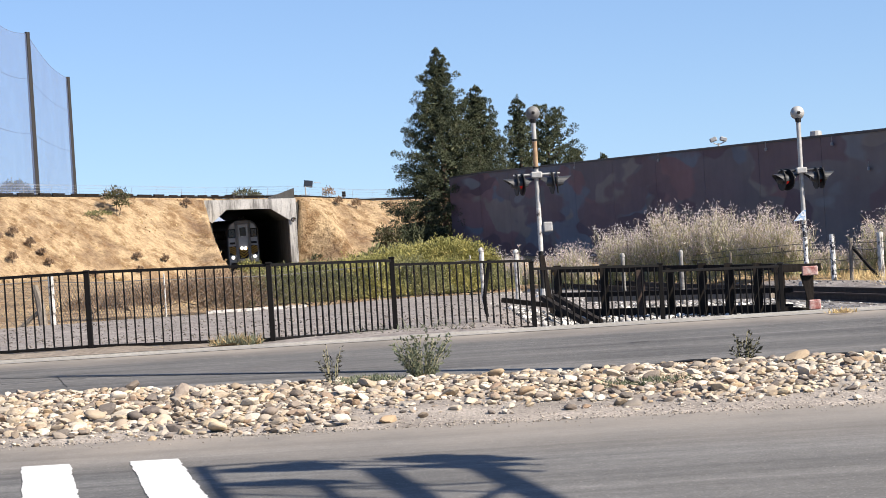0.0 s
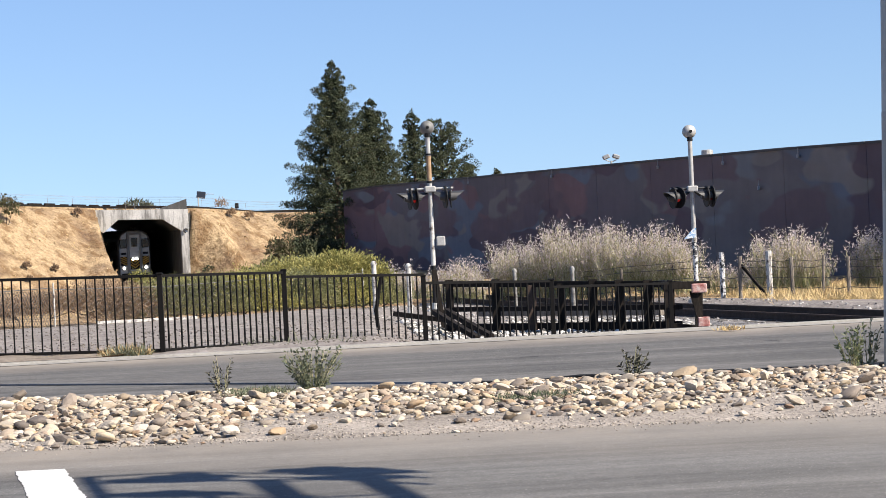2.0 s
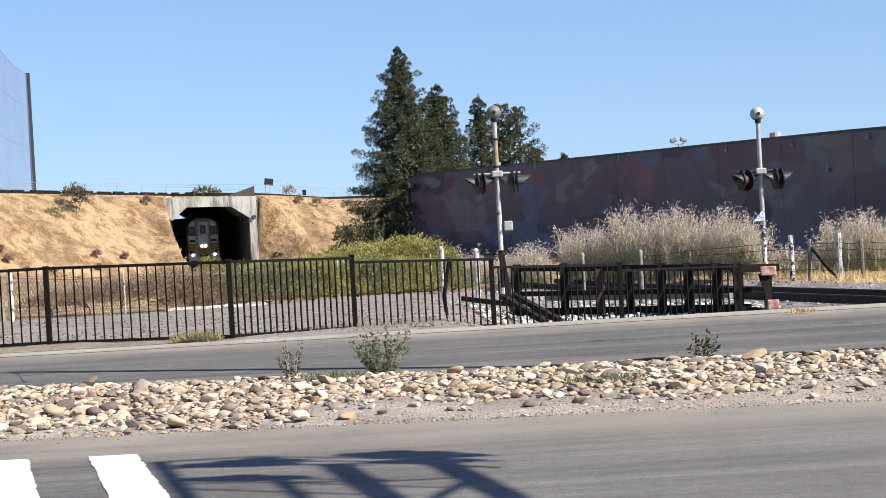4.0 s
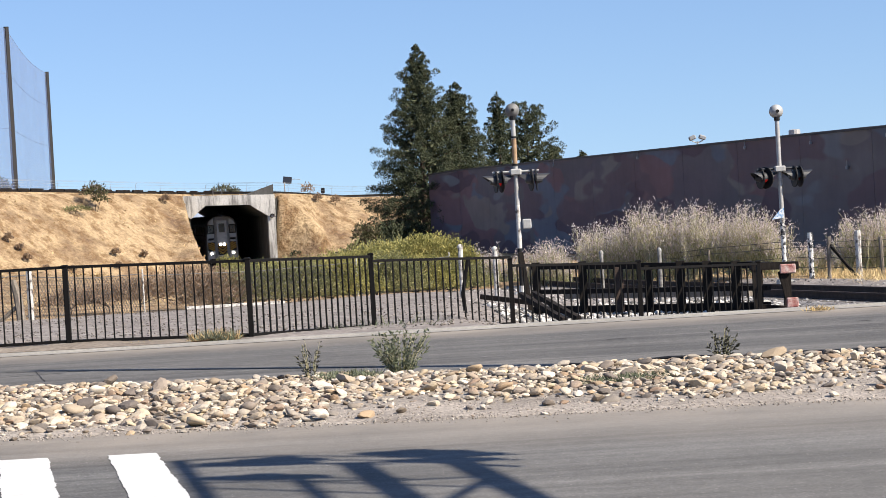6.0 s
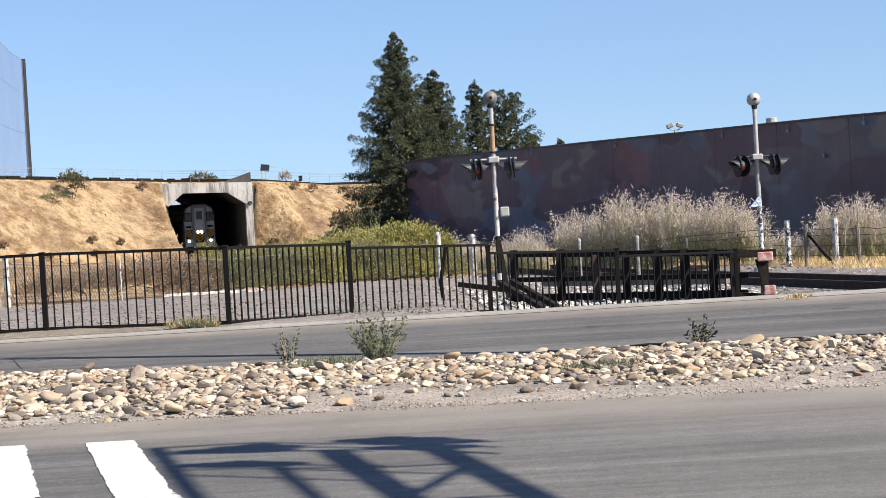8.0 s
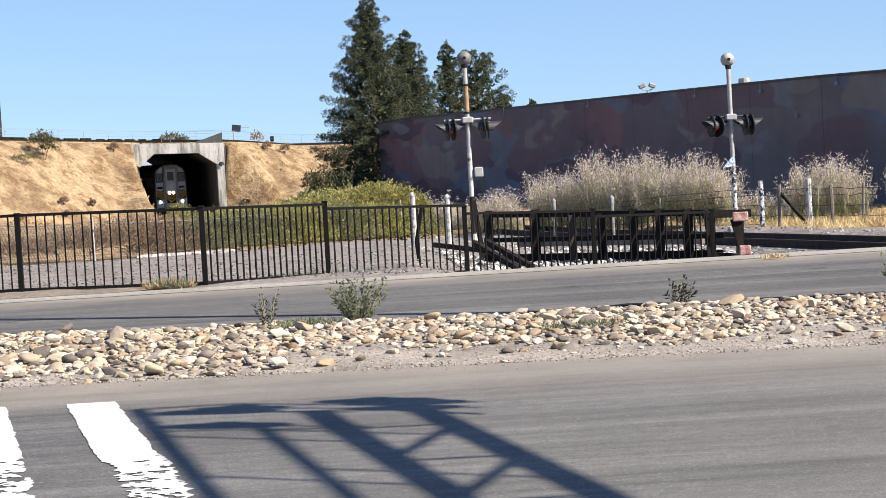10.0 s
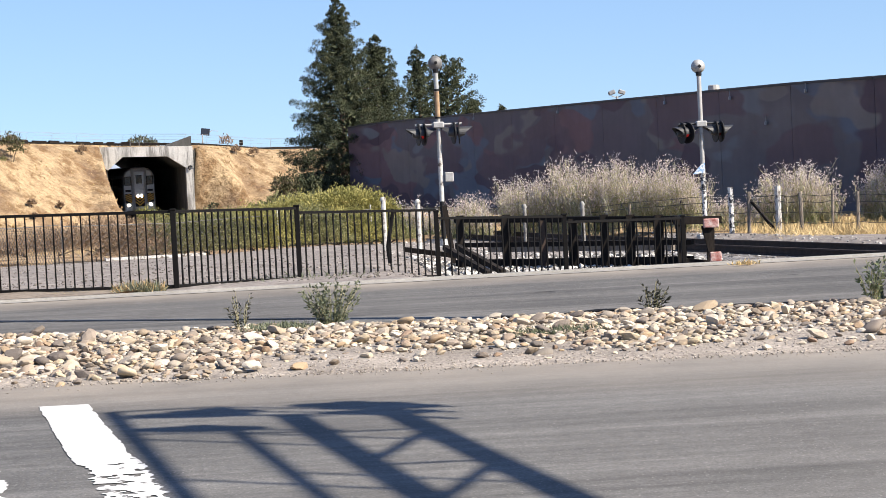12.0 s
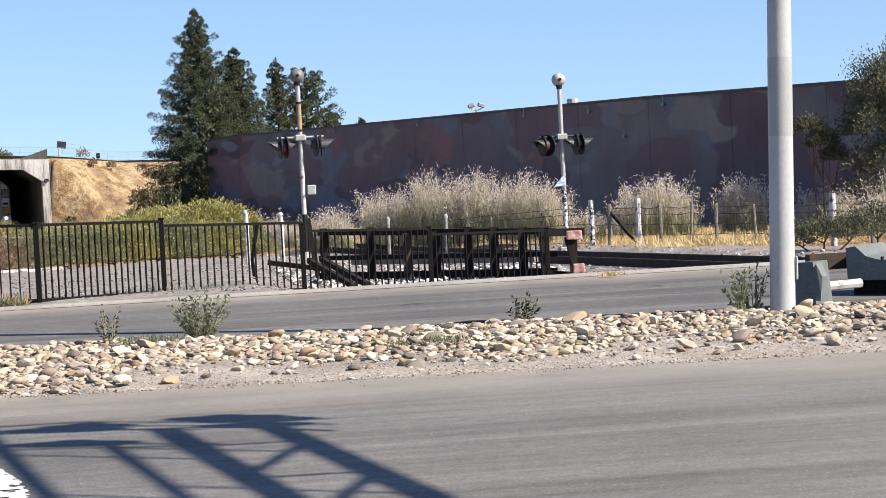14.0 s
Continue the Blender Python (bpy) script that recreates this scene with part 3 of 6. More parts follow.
GX = steps(-16, 26, 0.5) + [26]
vs, fs = [], []
KN = 60
for j in range(KN + 1):
    for x, y in gravel_rows(j / KN):
        mound = 0.12 * math.exp(-((x + 0.6) / 2.6) ** 2 - ((y - 52) / 5.0) ** 2)
        vs.append((x, y, ground_z(x, y) + 0.03 + mound + 0.03 * hill_noise(x, y, 0.8)))
n = len(GX)
fs = [(j * n + i, j * n + i + 1, (j + 1) * n + i + 1, (j + 1) * n + i) for j in range(KN) for i in range(n - 1)]
tagged(new("gravel_path", raw_data("gravel_path", vs, fs, M_GRAVEL, True)), "grey gravel strip between the road and the fields", "gravel", kind="structure")


# ---------------------------------------------------------------- roads and median
def median_low(x):
    return 14.72 - 0.105 * x


def median_high(x):
    return 17.85 - (0.24 * x if x < 0 else 0.10 * x)


def median_z(x, y):
    a, b = median_low(x), median_high(x)
    k = (y - a) / (b - a)
    if k <= 0 or k >= 1:
        return 0.0
    crown = 0.115 * min(1, k / 0.75) ** 0.9 * min(1, (1 - k) / 0.10)
    return crown + 0.018 * hill_noise(x, y, 1.4) * min(1, 4 * k)


RX = [-400, -120, -60, -30, -15, -8, -4, 0, 4, 8, 15, 30, 60, 120, 400]
vs, fs = sheet(lambda y: RX, [-40, -12, -4, 2, 8, 12, 16.4], lambda x, y: 0.0)
tagged(new("road", raw_data("road", vs, fs, M_ASPHALT)), "weathered grey asphalt road with worn wheel tracks", "road", kind="structure")
vs, fs = sheet(lambda y: RX, [16.4, 18, 20, 22, 25.05], lambda x, y: 0.0)
tagged(new("road_far_lane", raw_data("road_far_lane", vs, fs, M_ASPHALT_FAR)), "grey asphalt carriageway beyond the stone median", "road", kind="structure")
ms = Mesh()
kx = steps(-16, 60, 2.0) + [60]
for a, b in zip(kx[:-1], kx[1:]):
    for y0, y1, z0, z1 in ((25.02, 25.25, 0.005, 0.008), (25.25, 25.27, 0.008, 0.03), (25.27, 25.4, 0.03, 0.03), (25.4, 25.44, 0.03, -0.1)):
        ms.add([(a, y0, z0), (b, y0, z0), (b, y1, z1), (a, y1, z1)], [(0, 1, 2, 3)])
solid("gutter", ms, M_GUTTER, "pale concrete gutter and low kerb along the road", "kerb", kind="structure")
def verge_z(x, y):
    lump = (0.085 if 25.2 < y < 26.6 else 0.045) * (1 + 0.5 * hill_noise(x, y, 2.0))
    return max(ground_z(x, y), -0.03) + lump * min(max((-2.2 - x) / 1.6, 0.05), 1)


def verge_edge(x):
    return lerp(x, (-16, -7, -4, -3.0, -2.2), (25.52, 25.50, 25.30, 25.42, 26.5)) + 0.06 * hill_noise(x, 2, 1.6)


VX = steps(-16, -2.2, 0.2) + [-2.2]
vs = []
for j in range(7):
    for x in VX:
        y0 = verge_edge(x)
        y = y0 + (26.7 - y0) * j / 6
        vs.append((x, y, 0.034 if j == 0 and y0 < 25.4 else (verge_z(x, y) if j else 0.036)))
n = len(VX)
fs = [(j * n + i, j * n + i + 1, (j + 1) * n + i + 1, (j + 1) * n + i) for j in range(6) for i in range(n - 1)]
tagged(new("verge", raw_data("verge", vs, fs, M_STRAW, True)), "narrow strip of dirt and straw under the fence", "verge", kind="structure")

mx_ = steps(-14, 9, 0.25) + [9]
vs, fs = [], []
MK = 22
for j in range(MK + 1):
    for x in mx_:
        k = j / MK
        y = median_low(x) + (median_high(x) - median_low(x)) * k + (0.05 * hill_noise(x, j, 1.7) if 0 < j < MK else 0.09 * hill_noise(x, 0, 1.3))
        vs.append((x, y, 0.004 + median_z(x, y) if j else -0.012))
n = len(mx_)
fs = [(j * n + i, j * n + i + 1, (j + 1) * n + i + 1, (j + 1) * n + i) for j in range(MK) for i in range(n - 1)]
median = tagged(new("median", raw_data("median", vs, fs, M_DIRT, True)), "raised dirt median covered with rounded river stones", "median", kind="structure")
ms = Mesh()
bx = steps(1.2, 9.0, 0.3) + [9.0]
for a, b in zip(bx[:-1], bx[1:]):
    ya, yb = median_high(a) - 0.16, median_high(b) - 0.16
    ha, hb = [0.115 + 0.035 * hill_noise(q, 5, 1.6) for q in (a, b)]
    ms.add([(a, ya + 0.02, 0), (a, ya + 0.05, ha), (a, ya + 0.2, ha), (a, ya + 0.3, 0), (b, yb + 0.02, 0), (b, yb + 0.05, hb), (b, yb + 0.2, hb), (b, yb + 0.3, 0)],
           [(0, 1, 5, 4), (1, 2, 6, 5), (2, 3, 7, 6)])
solid("kerb", ms, M_BERM, "black berm along the far side of the median", "kerb", kind="structure")


def crosswalk_bar(x_top, y_top, width, length, seed):
    """A painted bar with torn edges, scraped into slivers towards the traffic lane."""
    rnd = random.Random(seed)
    d = Vector((0.212, -1.0, 0)).normalized()
    side = Vector((1.0, -0.03, 0))
    rows, k = [], int(length / 0.035)
    e0 = e1 = 0.0
    for i in range(k + 1):
        s = i * 0.035
        wear = min(max((s - 2.6) / 0.5, 0), 1)
        e0 = e0 * 0.6 + rnd.uniform(-1, 1) * (0.006 + wear * 0.02)
        e1 = e1 * 0.6 + rnd.uniform(-1, 1) * (0.008 + wear * 0.02)
        p = Vector((x_top, y_top, 0.005)) + d * s
        rows.append((p + side * (e0 + 0.05 * wear), p + side * (width + e1), wear, s))
    ms = Mesh()
    n = 10
    for (a, b, wear, s), (c, e, _, _) in zip(rows[:-1], rows[1:]):
        for j in range(n):
            u0, u1 = j / n, (j + 1) / n
            bare = noise.noise(Vector((seed * 5.0 + u0 * 2.2, s * 9.0, 0.3))) + 0.35 * rnd.uniform(-1, 1)
            if wear and bare > 0.62 - 0.42 * wear:
                continue
            ms.add([a.lerp(b, u0), a.lerp(b, u1), c.lerp(e, u1), c.lerp(e, u0)], [(0, 1, 2, 3)])
    solid("crosswalk_bar", ms, M_PAINT, "worn white painted crosswalk bar on the asphalt", "road marking", "crosswalk bars")


for i in range(5):
    crosswalk_bar(-2.20 - 0.745 * i, 13.68 + 0.08 * i, 0.33, 8.0, 11 + i)

ms = Mesh()
rnd = random.Random(5)
# the two longest lines paint the pole's cast shadow; the others are seams
for x0, y0, x1, y1, w in ((-6.5, 23.2, -3.9, 21.9, 0.03), (-3.9, 21.9, -0.4, 19.95, 0.045), (-4.3, 22.2, -3.9, 20.6, 0.03), (-5.5, 21.4, -3.9, 21.7, 0.03),
                          (1.95, 22.0, 2.16, 21.98, 0.04), (4.78, 22.6, 4.98, 22.58, 0.04)):
    k = 24
    pts = [(x0 + (x1 - x0) * i / k, y0 + (y1 - y0) * i / k + rnd.uniform(-1, 1) * 0.02) for i in range(k + 1)]
    for (a, b), (c, d) in zip(pts[:-1], pts[1:]):
        ms.add([(a, b, 0.004), (c, d, 0.004), (c, d + w, 0.004), (a, b + w, 0.004)], [(0, 1, 2, 3)])
solid("seam_and_shadow", ms, M_SEAM_SHADOW, "thin black seams and a painted pole shadow across the asphalt", "road seam", kind="structure")

# ---------------------------------------------------------------- railway track to the underpass
TY = steps(25.5, 66, 2.0) + steps(66, 262, 6.0) + [262]


def rail_strip(points, w0, w1, z0, z1):
    """A ribbed strip along points (x, y, z), w wide and between z0 and z1."""
    ms = Mesh()
    ring = []
    for i, p in enumerate(points):
        q0, q1 = Vector(points[max(i - 1, 0)]), Vector(points[min(i + 1, len(points) - 1)])
        d = (q1 - q0).normalized()
        s = Vector((d.y, -d.x, 0)).normalized()
        ring.append([Vector(p) + s * a + Vector((0, 0, z)) for a, z in ((-w0 / 2, z0), (-w1 / 2, z1), (w1 / 2, z1), (w0 / 2, z0))])
    for a, b in zip(ring[:-1], ring[1:]):
        ms.add(a + b, [(0, 1, 5, 4), (1, 2, 6, 5), (2, 3, 7, 6)])
    ms.add(ring[0], [(0, 1, 2, 3)]).add(ring[-1], [(3, 2, 1, 0)])
    return ms


centre = [(track_x(y), y, track_z(y)) for y in TY]
solid("ballast", rail_strip(centre, 5.4, 3.2, -0.5, -0.17), M_BALLAST, "grey crushed-stone ballast bed under the rails", "ballast", kind="structure")
railway = thing("railway_track", "rusty steel rails on dark timber ties in grey ballast", "railway track", kind="structure")
for off in (-0.7525, 0.7525):
    line = [(track_x(y) + off, y, track_z(y)) for y in TY]
    r = part("rail", rail_strip(line, 0.14, 0.14, -0.175, -0.15), M_RUST, railway)
    part("web", rail_strip(line, 0.022, 0.022, -0.15, -0.035), M_RUST, r)
    part("head", rail_strip(line, 0.07, 0.066, -0.035, 0.0), M_RUST, r)
tie_mesh = Mesh().box(0, 0, 0, 2.6, 0.23, 0.18, 0.012).data("tie", M_TIE)
y = 30.0
while y < 176:
    t = part("tie", tie_mesh, M_TIE, railway)
    t.matrix_basis = pose(track_x(y), y, track_z(y) - 0.255, 0, 0, math.degrees(math.atan(0.19)))
    y += 0.62 if y < 110 else 1.24
# loose ballast stones by the near rail
bm = bmesh.new()
bmesh.ops.create_icosphere(bm, subdivisions=1, radius=1.0)
pebble_v = np.array([v.co[:] for v in bm.verts])
pebble_f = np.array([[v.index for v in f.verts] for f in bm.faces])
bm.free()


def stone_batch(name, spots, mat, seed, flat=0.55):
    """Many uneven stones in one mesh. spots: (x, y, z, r)."""
    rng = np.random.default_rng(seed)
    vs, fs = [], []
    for k, (x, y, z, r) in enumerate(spots):
        v = pebble_v * (1 + rng.uniform(-0.22, 0.22, (len(pebble_v), 1)))
        v = v * (r * rng.uniform(0.75, 1.35), r * rng.uniform(0.75, 1.2), r * rng.uniform(flat * 0.8, flat * 1.3))
        a = rng.uniform(0, 6.28)
        c, s = math.cos(a), math.sin(a)
        v = v @ np.array([[c, s, 0], [-s, c, 0], [0, 0, 1]])
        vs.append(v + (x, y, z))
        fs.append(pebble_f + k * len(pebble_v))
    vs, fs = np.concatenate(vs), np.concatenate(fs)
    return raw_data(name, vs.tolist(), fs.tolist(), mat, True)


rnd = random.Random(18)
spots = []
for i in range(5200):
    x = rnd.uniform(-11, 3.5)
    y = 26.6 + (lerp(x, GBX, GBY) - 26.6) * rnd.random() ** 1.3
    spots.append((x, y, ground_z(x, y) + 0.035, rnd.uniform(0.008, 0.026)))
M_PEBBLE = varied("path_pebble", [(0.0, (0.080, 0.070, 0.062)), (0.4, (0.152, 0.134, 0.118)), (0.8, (0.216, 0.192, 0.168)), (1.0, (0.280, 0.248, 0.220))], True)
tagged(new("path_pebbles", stone_batch("path_pebbles", spots, M_PEBBLE, 5, 0.6)), "loose brownish pebbles on the gravel strip", "stones", kind="stuff")
rnd = random.Random(31)
spots = []
for i in range(5200):
    x = rnd.uniform(1.3, 6.8)
    y = rnd.uniform(33.0, 42.5)
    spots.append((x, y, ground_z(x, y) + 0.05, min(0.09, rnd.lognormvariate(-3.45, 0.45))))
M_PIT_STONE = varied("pit_stone", [(0.0, (0.04, 0.038, 0.036)), (0.3, (0.10, 0.094, 0.088)), (0.6, (0.30, 0.285, 0.265)), (1.0, (0.58, 0.56, 0.53))], True)
tagged(new("broken_stones", stone_batch("broken_stones", spots, M_PIT_STONE, 6, 0.7)), "broken pale and dark stones round the black barrier", "stones", kind="stuff")
rnd = random.Random(8)
spots = []
for i in range(3800):
    y = rnd.uniform(30.5, 62)
    u = rnd.uniform(-5.5, 3.4) if rnd.random() < 0.7 else rnd.uniform(-8.5, -2)
    x = track_x(y) + u
    if x < 0.5 and y < 40 or -4.5 < u < -1.9 and rnd.random() < 0.6:
        continue
    z = track_z(y) - 0.17 if abs(u) < 1.6 else max(ground_z(x, y) + 0.04, track_z(y) - 0.17 - (abs(u) - 1.6) * 0.3)
    if abs(abs(u) - 0.7525) < 0.1:
        continue
    spots.append((x, y, z - 0.01, rnd.uniform(0.02, 0.05)))
M_BALLAST_STONE = varied("ballast_stone", [(0.0, (0.06, 0.057, 0.054)), (0.35, (0.15, 0.143, 0.137)), (0.7, (0.32, 0.305, 0.29)), (1.0, (0.52, 0.50, 0.475))], True)
tagged(new("ballast_stones", stone_batch("ballast_stones", spots, M_BALLAST_STONE, 3, 0.75)), "loose grey crushed stones beside the rails", "stones", kind="stuff")

# ---------------------------------------------------------------- underpass
TUN = math.degrees(math.atan(0.19))
under = thing("underpass", "stained concrete railway underpass with chamfered portal and dark interior", "underpass", m=pose(track_x(184), 184, 0, 0, 0, 0), kind="structure")
U_L, U_R = -3.32, 3.62           # inner faces
TOP, FLOOR = 3.6, -3.5
SK = 0.19


def tun(u, d, z):
    """A place in the underpass: across, along and up."""
    return (u - SK * d, d, z)


def tun_block(outline, d0, d1):
    n = len(outline)
    vs = [tun(u, d0, z) for u, z in outline] + [tun(u, d1, z) for u, z in outline]
    fs = [(i, (i + 1) % n, n + (i + 1) % n, n + i) for i in range(n)] + [tuple(range(n - 1, -1, -1)), tuple(range(n, 2 * n))]
    return Mesh().add(vs, fs)


# interior pieces take the darkened concrete, their shade already in the base colour
part("deck", tun_block([(-4.3, 2.75), (-4.3, 3.30), (4.55, 3.05), (4.55, 2.62)], 0.5, 63), M_CONC_SHADED, under)
part("wall", tun_block([(U_L - 1.1, FLOOR), (U_L - 1.1, 2.75), (U_L, 2.75), (U_L, FLOOR)], 0.5, 63), M_CONC_SHADED, under)
part("wall", tun_block([(U_R, FLOOR), (U_R, 2.62), (U_R + 0.95, 2.62), (U_R + 0.95, FLOOR)], 0.5, 63), M_CONC_SHADED, under)
part("haunch", tun_block([(U_L, 1.62), (U_L, 2.75), (U_L + 1.35, 2.75)], 0.5, 63), M_CONC_SHADED, under)
part("haunch", tun_block([(U_R, 1.5), (U_R - 1.6, 2.62), (U_R, 2.62)], 0.5, 63), M_CONC_SHADED, under)
part("portal_beam", tun_block([(-3.95, 2.1), (-3.95, 3.72), (4.3, 3.42), (4.3, 1.45), (U_R + 0.02, 1.5), (U_R - 1.6, 2.6), (U_L + 1.35, 2.75), (U_L - 0.02, 1.62)], -0.25, 0.5), M_CONC, under,
     "white-washed concrete lintel with dark water stains")
part("jamb", tun_block([(U_R, FLOOR), (U_R, 1.5), (4.28, 1.45), (4.28, FLOOR)], -0.2, 0.5), M_CONC, under, "streaked pale concrete pier")
# the parapet end shares the shade-dark concrete
part("parapet", tun_block([(1.9, 3.5), (4.25, 3.4), (4.25, 4.35), (1.9, 3.62)], 0.1, 0.4), M_CONC_SHADED, under, "sloped grey parapet end")
ms = Mesh()
for k in range(8):
    a0, a1 = k * 0.6, (k + 1) * 0.6
    ms.tube([tun(4.0 + 0.17 * math.cos(a0), -0.32, 1.5 + 0.17 * math.sin(a0)), tun(4.0 + 0.17 * math.cos(a1), -0.32, 1.5 + 0.17 * math.sin(a1))], 0.05, 5)
part("cable_coil", ms, M_BLACK, under, "coil of black cable on the pier")
ms = Mesh().tube([tun(-1.2, 0.2, 3.6), tun(-1.2, 0.2, 4.25)], 0.04, 6).tube([tun(-0.4, 0.2, 3.55), tun(-0.4, 0.2, 4.2)], 0.04, 6)
part("rail_post", ms, M_WIRE, under)

# upper railway along the crest
CX, CY, CZ = (-60, -35.6, -21.2, -13.1, -7.5, -4.85, 10, 60), (151, 165, 184.2, 184.6, 195, 197, 205, 225), (5.6, 4.7, 3.75, 3.4, 2.75, 2.7, 2.35, 1.65)


def crest(x, back=0.0, up=0.0):
    return (x, lerp(x, CX, CY) + 1.2 + back, lerp(x, CX, CZ) + up)


xs = steps(-60, 60, 1.5) + [60]
solid("upper_ballast", rail_strip([crest(x, 1.5) for x in xs], 4.0, 2.6, -0.9, 0.08), M_DRY, "dusty ballast bed of the line on the embankment", "ballast", kind="structure")
upper = thing("upper_track", "dark steel rails along the top of the embankment", "railway track", kind="structure")
part("rail", rail_strip([crest(x, 0.6) for x in xs], 0.15, 0.10, 0.12, 0.34), M_TIMBER_BLACK, upper)
part("rail", rail_strip([crest(x, 2.2) for x in xs], 0.15, 0.10, 0.12, 0.34), M_TIMBER_BLACK, upper)
rnd = random.Random(3)
for k in range(17):
    x = -38 + k * 1.15 + rnd.uniform(-0.2, 0.2)
    p, q = crest(x, -0.2, 0.36), crest(x + rnd.uniform(0.5, 1.0), -0.2, 0.36)
    solid("stacked_rail", Mesh().bar(p, q, 0.2, rnd.uniform(0.10, 0.22)), M_TIMBER_BLACK, "short dark offcut lying along the upper rails", "rail offcut", "rail offcuts")


def barbed_fence():
    f = thing("barbed_wire_fence", "thin grey chain-link fence topped with barbed wire on the embankment", "fence")
    post = Mesh().tube([(0, 0, 0), (0, 0, 1.1)], 0.014, 5).bar((0, 0, 1.1), (0.15, 0, 1.25), 0.018, 0.018).data("post", M_WIRE_PALE)
    px = steps(-58, 20, 1.9)
    for x in px:
        o = part("post", post, M_WIRE, f)
        o.location = crest(x, 5.5, -0.1)
    for h in (0.2, 0.45, 0.7, 0.95, 1.15, 1.22):
        part("wire", Mesh().tube([crest(x, 5.5, h) for x in px], 0.010, 3, False), M_WIRE_PALE, f)


barbed_fence()

# ---------------------------------------------------------------- mural wall
WALL = [(0.78, 154.0, 3.85), (3.0, 150.0, 4.02), (19.6, 88.6, 3.80), (24.1, 72.0, 3.60), (33.0, 40.0, 3.3)]
mural = thing("mural_wall", "tall concrete wall painted with faded camouflage patches of purple, red and slate", "wall", kind="structure")


def wall_at(s):
    """Place and top at the distance s along the wall."""
    for (x0, y0, z0), (x1, y1, z1) in zip(WALL[:-1], WALL[1:]):
        d = math.hypot(x1 - x0, y1 - y0)
        if s <= d + 1e-6:
            k = s / d
            return Vector((x0 + (x1 - x0) * k, y0 + (y1 - y0) * k, z0 + (z1 - z0) * k))
        s -= d
    return Vector(WALL[-1])


total = sum(math.hypot(b[0] - a[0], b[1] - a[1]) for a, b in zip(WALL[:-1], WALL[1:]))
first = math.hypot(WALL[1][0] - WALL[0][0], WALL[1][1] - WALL[0][1])
cuts = [0, first] + [s for s in steps(first + 7.3, total, 7.3)] + [total]
for s0, s1 in zip(cuts[:-1], cuts[1:]):
    a, b = wall_at(s0 + 0.02), wall_at(s1 - 0.02)
    d = (b - a)
    d.z = 0
    d.normalize()
    nrm = Vector((-d.y, d.x, 0))
    ms = Mesh()
    vs = []
    for p in (a, b):
        for off in (0, 0.3):
            q = p + nrm * off
            vs += [(q.x, q.y, -2.8), (q.x, q.y, p.z)]
    ms.add(vs, [(0, 4, 5, 1), (2, 3, 7, 6), (1, 5, 7, 3), (0, 1, 3, 2), (4, 6, 7, 5), (0, 2, 6, 4)])
    part("panel", ms, M_MURAL, mural)
    part("cap", Mesh().bar(a + nrm * 0.15 + Vector((0, 0, 0.06)), b + nrm * 0.15 + Vector((0, 0, 0.06)), 0.42, 0.115), M_CAP, mural, "dark metal wall cap")
for s, h in ((first + 22, -0.25), (first + 36.6, -0.3), (first + 51.2, -0.3), (first + 58.5, -0.35), (first + 62, -1.6), (first + 65.8, -0.3)):
    p = wall_at(s) + Vector((-0.12, -0.03, h))
    part("bracket", Mesh().box(p.x, p.y, p.z, 0.1, 0.22, 0.16, 0.02).tube([(p.x, p.y, p.z), (p.x, p.y, p.z + 0.34)], 0.02, 5), M_TRAIN_GREY, mural, "small pale metal bracket")


# ---------------------------------------------------------------- road fence of black pickets
FENCE_POSTS = [(-11.75, 26.3, 1.07), (-9.38, 26.3, 1.07), (-7.0, 26.3, 1.07), (-4.63, 26.3, 1.07), (-2.27, 26.3, 1.03), (-0.72, 28.1, 0.96), (1.26, 29.42, 0.75), (3.26, 30.72, 0.56), (5.28, 31.98, 0.40)]
RAIL_Z = [(1.03, 1.03), (1.03, 1.03), (1.03, 1.04), (1.04, 0.99), (0.99, 0.91), (0.85, 0.75), (0.63, 0.52), (0.43, 0.35)]


def picket_fence():
    f = thing("picket_fence", "black steel picket fence with square posts along the road edge", "fence")
    post = Mesh().box(0, 0, -0.55, 0.068, 0.068, 1.2, 0.006).box(0, 0, 0.035, 0.084, 0.084, 0.03, 0.008).data("post", M_IRON)
    foot = Mesh().box(0, 0, 0, 0.17, 0.17, 0.015, 0.003).data("base_plate", M_IRON)
    picket = Mesh().box(0, 0, -0.49, 0.018, 0.018, 0.98).data("picket", M_IRON)
    for x, y, z in FENCE_POSTS:
        o = part("post", post, M_IRON, f)
        o.location = (x, y, z - 0.05)
        q = part("base_plate", foot, M_IRON, o)
        q.location = (0, 0, -1.0)
    for (x0, y0, z0), (x1, y1, z1), (ra, rb) in zip(FENCE_POSTS[:-1], FENCE_POSTS[1:], RAIL_Z):
        part("rail", Mesh().bar((x0, y0, ra), (x1, y1, rb), 0.036, 0.038), M_IRON, f)
        part("rail", Mesh().bar((x0, y0, ra - 0.96), (x1, y1, rb - 0.96), 0.036, 0.038), M_IRON, f)
        n = int(round(math.hypot(x1 - x0, y1 - y0) / 0.1185))
        for k in range(1, n):
            q = k / n
            o = part("picket", picket, M_IRON, f)
            o.matrix_basis = pose(x0 + (x1 - x0) * q, y0 + (y1 - y0) * q, ra + (rb - ra) * q, 0, 0, math.degrees(math.atan2(y1 - y0, x1 - x0)))


picket_fence()


